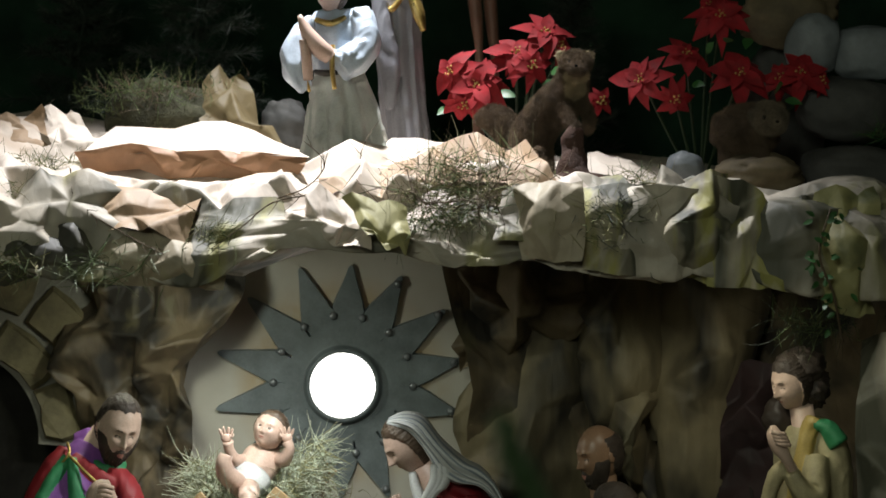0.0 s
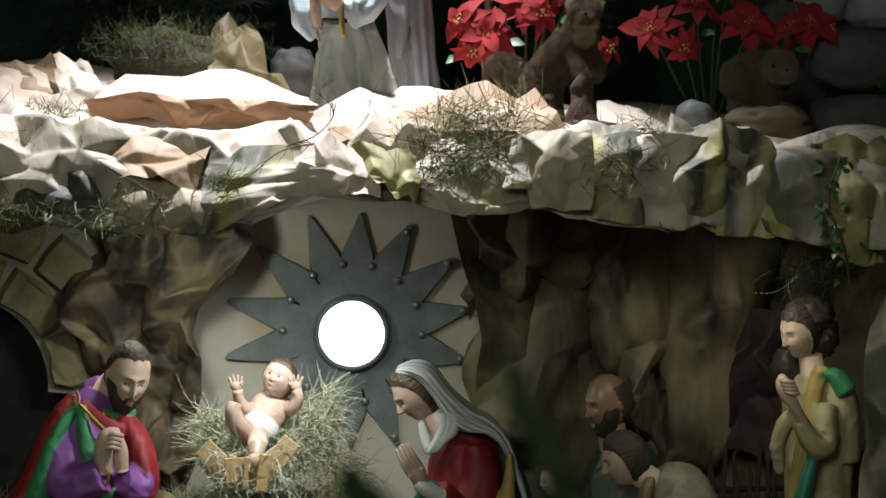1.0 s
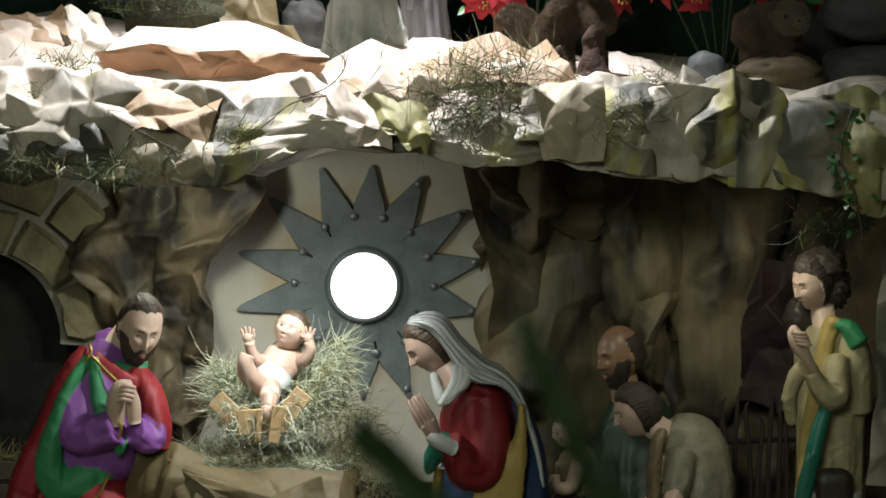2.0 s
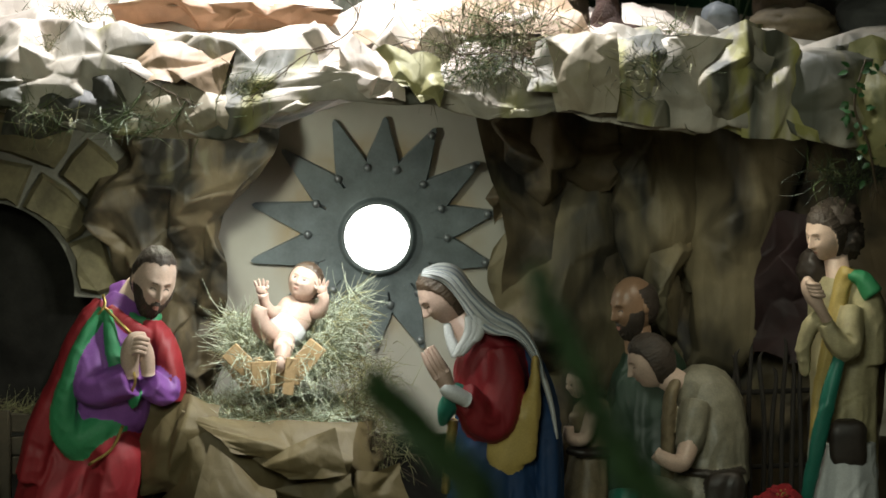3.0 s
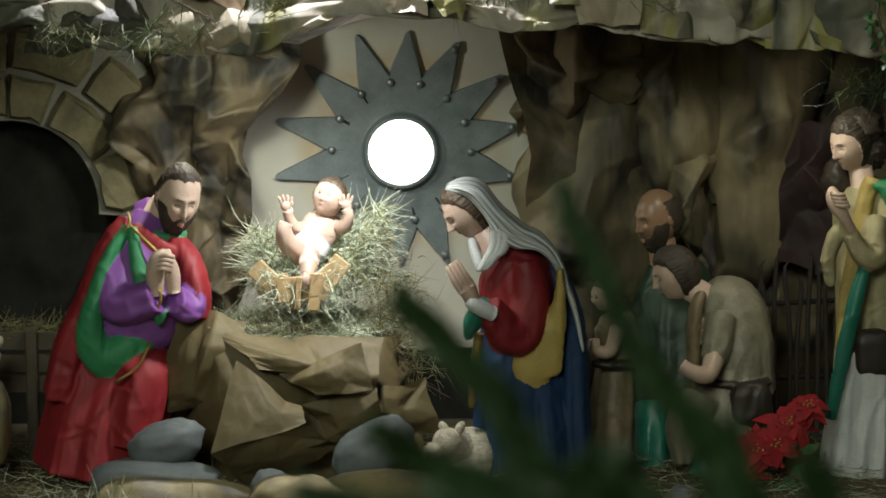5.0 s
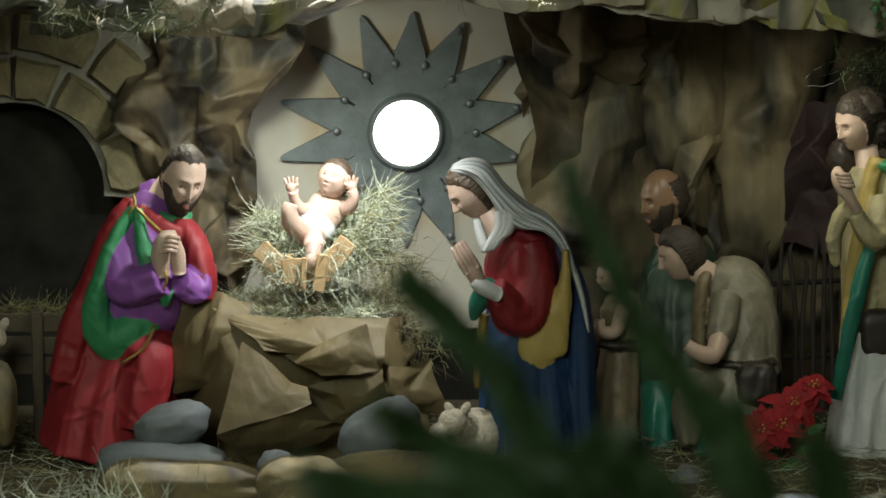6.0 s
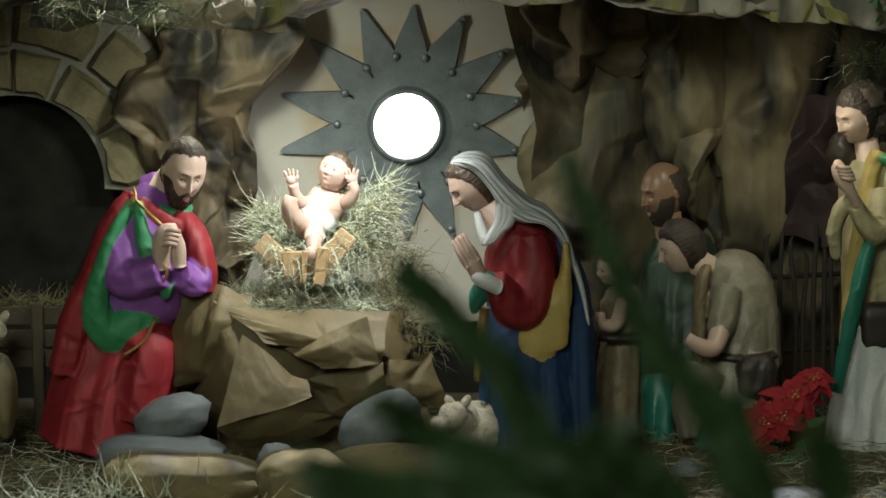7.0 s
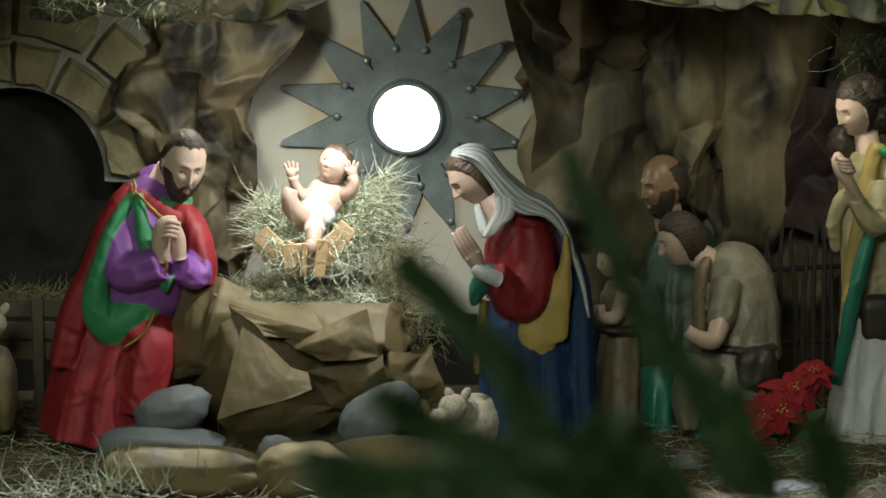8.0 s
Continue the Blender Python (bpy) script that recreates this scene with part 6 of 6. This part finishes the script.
def poinsettia(label, heads, base, rng, greens):
    """Stems from base, star-shaped heads of red bracts with yellow beads, and green leaves."""
    ob = empty("poinsettia", label, "plant", "red poinsettias", at=base)
    o = Vector(base)
    for c, size, facing in heads:
        c = Vector(c) - o
        n = Vector(facing).normalized()
        side = n.cross(Vector((0.3, 0.2, 1))).normalized()
        up = side.cross(n)
        bm = bmesh.new()
        for tier, (count, ln, lift) in enumerate(((7, 1.0, -0.02), (6, 0.72, 0.22), (4, 0.42, 0.4))):
            for k in range(count):
                g = 2 * math.pi * (k + 0.5 * tier + rng.uniform(-0.2, 0.2)) / count
                d = side * math.cos(g) + up * math.sin(g) + n * (lift + rng.uniform(-0.25, 0.3))
                leaf_blade(bm, c + n * 0.004 * tier, d, n, size * ln * rng.uniform(0.85, 1.15), size * 0.52 * ln * rng.uniform(0.8, 1.2), 0, rng.uniform(0.2, 0.9))
        flower = part("flower", bm, BRACT, ob, "red bracts")
        bm = bmesh.new()
        for k in range(7):
            g = k * 2.4
            ball(bm, c + n * 0.012 + (side * math.cos(g) + up * math.sin(g)) * 0.006 * math.sqrt(k), (0.0035, 0.0035, 0.0035), 0, 8, 6)
        part("beads", bm, GOLD, flower, "yellow flower beads")
        m = c * 0.5 + Vector((0, 0.03, 0))
        part("stem", tube(bmesh.new(), [(0, 0.01, 0, 0.004, 0.004), (*m, 0.004, 0.004), (*(c - n * 0.004), 0.003, 0.003)], 0, 8, 4), FROND, ob)
    for c, size in greens:
        bm = bmesh.new()
        leaf_blade(bm, Vector(c) - o, (rng.uniform(-1, 1), -0.4, rng.uniform(-0.3, 0.5)), (rng.uniform(-0.3, 0.3), -1, 0.6), size, size * 0.5, 0)
        part("leaf", bm, LEAF, ob)
    bm = tube(bmesh.new(), [(0, 0, 0, 0.04, 0.04), (0, 0, 0.05, 0.05, 0.05), (0, 0, 0.062, 0.053, 0.053)], 0, 20, 2)
    part("pot", bm, POT, ob)


rng = random.Random(31)
poinsettia("red poinsettia in a pot behind the marten", [
    ((0.088, 8.5, 1.589), 0.105, (-0.1, -1, 0.25)), ((0.024, 8.52, 1.623), 0.085, (-0.7, -0.8, 0.2)), ((0.2, 8.55, 1.673), 0.1, (0, -0.8, 0.7)), ((0.278, 8.58, 1.727), 0.09, (0.2, -0.7, 0.8)),
    ((0.238, 8.52, 1.638), 0.07, (0.3, -0.9, 0.3)), ((0.316, 8.58, 1.689), 0.075, (0.5, -0.7, 0.6)), ((0.428, 8.6, 1.543), 0.05, (0.4, -0.9, 0.1)), ((0.055, 8.5, 1.536), 0.06, (0, -1, -0.4))],
    (0.204, 8.7, 1.355), rng, [((0.291, 8.5, 1.62), 0.06), ((0.146, 8.52, 1.566), 0.06), ((0.268, 8.52, 1.589), 0.05), ((0.017, 8.55, 1.528), 0.05)])
poinsettia("red poinsettia in a pot beside dark boulders", [
    ((0.751, 8.55, 1.775), 0.09, (0, -0.9, 0.5)), ((0.8, 8.5, 1.617), 0.095, (0, -0.9, 0.5)), ((0.659, 8.55, 1.669), 0.08, (0.2, -0.7, 0.7)), ((0.534, 8.5, 1.601), 0.09, (-0.5, -0.8, 0.3)),
    ((0.627, 8.52, 1.551), 0.06, (0, -1, -0.3)), ((0.96, 8.5, 1.62), 0.085, (0.2, -0.8, 0.6)), ((0.907, 8.5, 1.604), 0.06, (0, -0.9, 0.4)), ((0.724, 8.6, 1.796), 0.06, (-0.4, -0.8, 0.5)), ((1.016, 8.52, 1.597), 0.05, (0.5, -0.8, 0.2))],
    (0.713, 8.72, 1.284), rng, [((0.886, 8.44, 1.567), 0.07), ((0.823, 8.5, 1.714), 0.06), ((0.709, 8.5, 1.673), 0.05), ((0.764, 8.52, 1.703), 0.06), ((0.673, 8.52, 1.589), 0.05), ((0.916, 8.44, 1.547), 0.05)])
poinsettia("red poinsettia in a pot beside the shepherd", [
    ((0.634, 7.72, 0.098), 0.085, (-0.3, -0.9, 0.4)), ((0.707, 7.75, 0.156), 0.085, (-0.1, -0.8, 0.7)), ((0.759, 7.78, 0.192), 0.07, (0.1, -0.6, 0.8)), ((0.674, 7.7, 0.115), 0.06, (0, -1, 0.3)), ((0.606, 7.72, 0.048), 0.06, (-0.6, -0.8, 0))],
    (0.73, 7.85, 0.0), rng, [((0.688, 7.7, 0.023), 0.05), ((0.709, 7.7, 0.044), 0.05), ((0.739, 7.72, 0.089), 0.05), ((0.667, 7.7, 0.008), 0.04)])


def clump(name, c, spread, count, length, mats, lean, label, seed, bend=0.6, radius=0.0011, wild=0.6):
    c, lean = Vector(c), Vector(lean)

    def place(r):
        return c + Vector((r.gauss(0, spread[0]), r.gauss(0, spread[1]), r.gauss(0, spread[2]))), lean + Vector((r.gauss(0, wild), r.gauss(0, wild), r.gauss(0, wild)))
    return tagged(blades(name, count, place, length, radius, mats, bend, seed), label, "grass", kind="stuff")


clump("grass_tuft", (0.036, 7.8, 1.311), (0.085, 0.05, 0.03), 440, 0.085, [MOSS, DRY_GRASS, TWIG], (0, -0.2, 0.1), "dry green and brown grass tangled on the ledge", 41, 1.0, 0.0015, 0.8)
clump("grass_tuft", (0.066, 7.95, 1.376), (0.08, 0.04, 0.02), 270, 0.09, [MOSS, DRY_GRASS, TWIG], (0, -0.2, 0.2), "dry grass lying on the ledge", 42, 1.0, 0.0014, 0.8)
clump("grass_tuft", (-0.006, 7.74, 1.257), (0.05, 0.02, 0.02), 180, 0.06, [MOSS, MOSS, DRY_GRASS], (0, -0.4, -0.1), "green grass at the ledge's edge", 43, wild=0.8)
clump("grass_tuft", (-0.791, 8.6, 1.574), (0.09, 0.04, 0.02), 420, 0.045, [MOSS, TWIG, MOSS], (0, -0.2, 0.6), "green and straw grass on the mossy mound", 44)
clump("grass_tuft", (-0.93, 8.6, 1.528), (0.04, 0.03, 0.02), 90, 0.06, [MOSS, NEEDLE], (-0.3, -0.2, 0.6), "thin green grass on the ledge", 45)
clump("grass_tuft", (-1.037, 8.1, 1.387), (0.06, 0.04, 0.012), 150, 0.05, [MOSS, DRY_GRASS], (0, -0.2, 0.3), "dry grass on the ledge", 46, wild=0.8)
clump("grass_tuft", (-1.019, 7.85, 1.316), (0.06, 0.03, 0.015), 130, 0.05, [MOSS, DRY_GRASS], (0, -0.3, 0.1), "dry grass near the ledge's edge", 47, wild=0.8)
clump("grass_tuft", (-0.825, 7.67, 1.15), (0.08, 0.015, 0.02), 130, 0.07, [MOSS, MOSS, HAY], (0.2, -0.5, -0.2), "green sprigs hanging over the ledge's edge", 48, wild=0.7)
clump("grass_tuft", (-1.051, 7.66, 1.158), (0.04, 0.015, 0.02), 110, 0.07, [MOSS, MOSS, DRY_GRASS], (-0.1, -0.5, -0.3), "green sprigs hanging over the ledge's edge", 49, wild=0.7)
clump("grass_tuft", (-0.571, 7.68, 1.219), (0.03, 0.02, 0.02), 70, 0.07, [MOSS, DRY_GRASS], (0.6, -0.3, 0.5), "thin sprigs at the ledge's edge", 50, wild=0.5)
clump("grass_tuft", (0.409, 7.7, 1.266), (0.05, 0.02, 0.03), 180, 0.05, [MOSS, NEEDLE, DRY_GRASS], (0, -0.4, -0.2), "dark green grass on the ledge's front", 51, wild=0.8)
clump("grass_tuft", (0.473, 8.1, 1.346), (0.05, 0.03, 0.01), 110, 0.05, [DRY_GRASS, MOSS], (0, -0.2, 0.3), "dry grass lying by the stump", 52, wild=0.7)
clump("grass_tuft", (0.91, 7.72, 1.001), (0.06, 0.03, 0.015), 170, 0.09, [MOSS, NEEDLE], (-0.4, -0.4, 0.0), "dark grass hanging under the ledge", 53, wild=0.6)
clump("grass_tuft", (1.182, 8.5, 1.46), (0.02, 0.03, 0.01), 60, 0.05, [MOSS, LEAF], (-0.5, -0.3, 0.2), "green grass on a boulder", 54)
clump("grass_tuft", (-0.898, 7.25, 0.028), (0.06, 0.04, 0.012), 60, 0.09, [HAY], (0, -0.1, 0.7), "pale straw sticking up from the floor", 55, 0.3, 0.002, 0.35)
clump("grass_tuft", (-1.129, 7.28, 0.022), (0.12, 0.06, 0.012), 110, 0.09, [HAY], (0, -0.2, 0.3), "pale straw on the floor", 56, 0.4, 0.0016, 0.7)


def twig(rows, label, rng, mat=TWIG, count=9, reach=0.05):
    ob = empty("twig", label, "twig", "twigs on the ledge")
    part("stalk", tube(bmesh.new(), [(*r, 0.0022 * (1 - 0.6 * i / len(rows)), 0.0022 * (1 - 0.6 * i / len(rows))) for i, r in enumerate(rows)], 0, 7, 5), mat, ob)
    a = spline(rows, 5)
    for k in range(count):
        i = rng.randrange(1, len(a) - 1)
        p, t = Vector(a[i]), Vector(a[i + 1] - a[i - 1]).normalized()
        d = (t + Vector((rng.gauss(0, 0.6), rng.gauss(-0.2, 0.4), rng.gauss(0, 0.6)))).normalized()
        ln = reach * rng.uniform(0.4, 1.2)
        part("shoot", tube(bmesh.new(), [(*p, 0.0012, 0.0012), (*(p + d * ln * 0.5), 0.001, 0.001), (*(p + d * ln + t * 0.006), 0.0005, 0.0005)], 0, 5, 2), mat, ob)


twig([(-0.943, 7.98, 1.376), (-0.918, 7.8, 1.311), (-0.848, 7.7, 1.266), (-0.748, 7.66, 1.213), (-0.678, 7.64, 1.179)], "bare brown twig bent over the ledge's edge", rng, count=12)
twig([(-0.333, 7.76, 1.319), (-0.421, 7.72, 1.3), (-0.488, 7.68, 1.246), (-0.562, 7.65, 1.193)], "thin green-brown twig on the ledge's edge", rng)
twig([(-0.411, 7.8, 1.308), (-0.334, 7.8, 1.339), (-0.293, 7.82, 1.394), (-0.336, 7.85, 1.443)], "thin brown twig standing on the ledge", rng)
twig([(-0.09, 7.85, 1.379), (-0.068, 7.76, 1.319), (-0.019, 7.7, 1.301), (0.16, 7.7, 1.321)], "forked dark twig on the ledge", rng, count=14)
twig([(0.066, 7.98, 1.461), (0.093, 7.85, 1.393), (0.085, 7.75, 1.326), (0.091, 7.68, 1.232)], "dark twig hanging over the ledge's edge", rng, count=12)
twig([(-0.812, 7.68, 1.226), (-0.836, 7.65, 1.179), (-0.897, 7.64, 1.127)], "green sprig hanging from the ledge", rng, MOSS)
twig([(-0.707, 7.66, 1.192), (-0.746, 7.64, 1.138), (-0.814, 7.63, 1.111)], "green sprig hanging from the ledge", rng, MOSS)


def leafy_branch():
    ob = empty("leafy_branch", "dark green leafy branch at the ledge's edge", "branch")
    rows = [(0.977, 7.7, 0.968), (0.948, 7.64, 1.083), (0.911, 7.62, 1.181), (0.94, 7.64, 1.289)]
    part("stalk", tube(bmesh.new(), [(*r, 0.003, 0.003) for r in rows], 0, 8, 5), TWIG, ob)
    a = spline(rows, 8)
    r = random.Random(8)
    for k in range(34):
        p = Vector(a[r.randrange(4, len(a))]) + Vector((r.gauss(0, 0.022), r.gauss(0, 0.012), r.gauss(0, 0.012)))
        bm = bmesh.new()
        leaf_blade(bm, p, (r.gauss(0, 1), r.gauss(-0.3, 0.5), r.gauss(0.1, 0.7)), (r.gauss(0, 0.4), -1, 0.5), 0.024 * r.uniform(0.7, 1.3), 0.014, 0, 0.2, 4)
        part("leaf", bm, LEAF, ob)


leafy_branch()


def fir(c, height, spread, seed, label):
    """A dark fir: trunk, and boughs set with needles in one mesh."""
    ob = empty("fir_tree", label, "tree", "dark firs", at=c)
    part("trunk", tube(bmesh.new(), [(0, 0, 0, 0.006, 0.006), (0, 0, height, 0.002, 0.002)], 0, 8, 4), NEEDLE, ob)
    r = random.Random(seed)
    boughs = []
    for k in range(46):
        z = height * (0.05 + 0.93 * k / 46)
        g = k * 2.4
        boughs.append((Vector((0, 0, z)), Vector((math.cos(g), math.sin(g) * 0.6, r.uniform(-0.1, 0.45))), spread * (1.15 - z / height) * r.uniform(0.7, 1.1)))

    def place(q):
        p, d, ln = boughs[q.randrange(len(boughs))]
        t = q.random()
        return p + d * (ln * t), d + Vector((q.gauss(0, 0.6), q.gauss(0, 0.6), q.gauss(0.1, 0.5)))
    crown = blades("crown", 5200, place, 0.045, 0.0013, [NEEDLE], 0.3, seed)
    crown.parent = ob
    crown["kind"] = "stuff"


fir((-0.692, 8.9, 1.453), 0.62, 0.24, 61, "small dark fir standing behind the mossy mound")
fir((-1.038, 9, 1.484), 0.5, 0.2, 62, "small dark fir at the back of the ledge")
fir((0.363, 8.95, 1.364), 0.55, 0.14, 63, "small dark fir behind the poinsettia")


# ---- the palm in front ----
def palm():
    x0 = 0.136
    ob = empty("potted_palm", "dark green potted palm close to the camera", "plant", at=(x0, 3.5, 0))
    o = Vector((x0, 3.5, 0))
    part("pot", tube(bmesh.new(), [(0, 0, 0, 0.11, 0.11), (0, 0, 0.2, 0.14, 0.14), (0, 0, 0.23, 0.15, 0.15)], 0, 28, 3), POT, ob)
    r = random.Random(17)
    fronds = [
        [(0.051, 3.5, 0.841), (0.001, 3.5, 0.958), (-0.064, 3.5, 1.04), (-0.116, 3.48, 1.099)],
        [(0.05, 3.45, 0.826), (-0.016, 3.45, 0.872), (-0.084, 3.45, 0.914), (-0.139, 3.42, 0.959)],
        [(0.275, 3.55, 0.801), (0.227, 3.55, 0.92), (0.147, 3.55, 1.039), (0.066, 3.55, 1.211)],
        [(0.156, 3.5, 0.813), (0.142, 3.5, 0.86), (0.132, 3.5, 0.905)],
        [(-0.004, 3.4, 0.838), (-0.091, 3.4, 0.859), (-0.165, 3.4, 0.878), (-0.217, 3.4, 0.897)],
        [(0.373, 3.5, 0.798), (0.361, 3.5, 0.85), (0.345, 3.5, 0.899)],
        [(0.066, 3.45, 0.825), (0.085, 3.45, 0.877), (0.108, 3.45, 0.921)],
        [(-0.004, 3.45, 0.826), (-0.035, 3.45, 0.859), (-0.066, 3.45, 0.882)],
        [(0.217, 3.45, 0.817), (0.16, 3.45, 0.857), (0.073, 3.45, 0.89), (0.016, 3.45, 0.91)],
        [(-0.128, 3.4, 0.833), (-0.159, 3.4, 0.852), (-0.209, 3.4, 0.872)],
        [(0.303, 3.5, 0.811), (0.271, 3.5, 0.864), (0.252, 3.5, 0.942)],
        [(0.096, 3.4, 0.824), (0.034, 3.4, 0.856), (-0.041, 3.4, 0.87), (-0.103, 3.4, 0.874)],
        [(0.134, 3.42, 0.819), (0.065, 3.42, 0.858), (0.016, 3.42, 0.878), (-0.022, 3.42, 0.897)],
        [(-0.054, 3.4, 0.825), (-0.109, 3.4, 0.845), (-0.178, 3.4, 0.862)],
        [(0.171, 3.42, 0.818), (0.134, 3.42, 0.857), (0.116, 3.42, 0.895)],
    ]
    root = Vector((0, 0, 0.22))
    for rows in fronds:
        pts = [Vector(p) - o for p in rows]
        low = pts[0]
        rach = [root, root.lerp(low, 0.5) + Vector((0, 0, 0.08)), *pts]
        bm = bmesh.new()
        n = len(rach)
        tube(bm, [(*p, 0.004 * (1 - 0.7 * i / n), 0.003) for i, p in enumerate(rach)], 0, 7, 6)
        a = spline([tuple(p) for p in pts], 22)
        for i in range(1, len(a) - 1):
            p, t = Vector(a[i]), Vector(a[i + 1] - a[i - 1]).normalized()
            w = 1 - 0.5 * i / len(a)
            s = t.cross(Vector((0, -1, 0))).normalized()
            for sign in (-1, 1):
                d = (s * sign * 0.5 + t + Vector((0, r.gauss(-0.1, 0.25), r.gauss(0, 0.1)))).normalized()
                leaf_blade(bm, p, d, (r.gauss(0, 0.3), -1, 0.4), 0.064 * w * r.uniform(0.6, 1.25), 0.012, 0, 0.1, 3)
        part("frond", bm, FROND, ob)


palm()
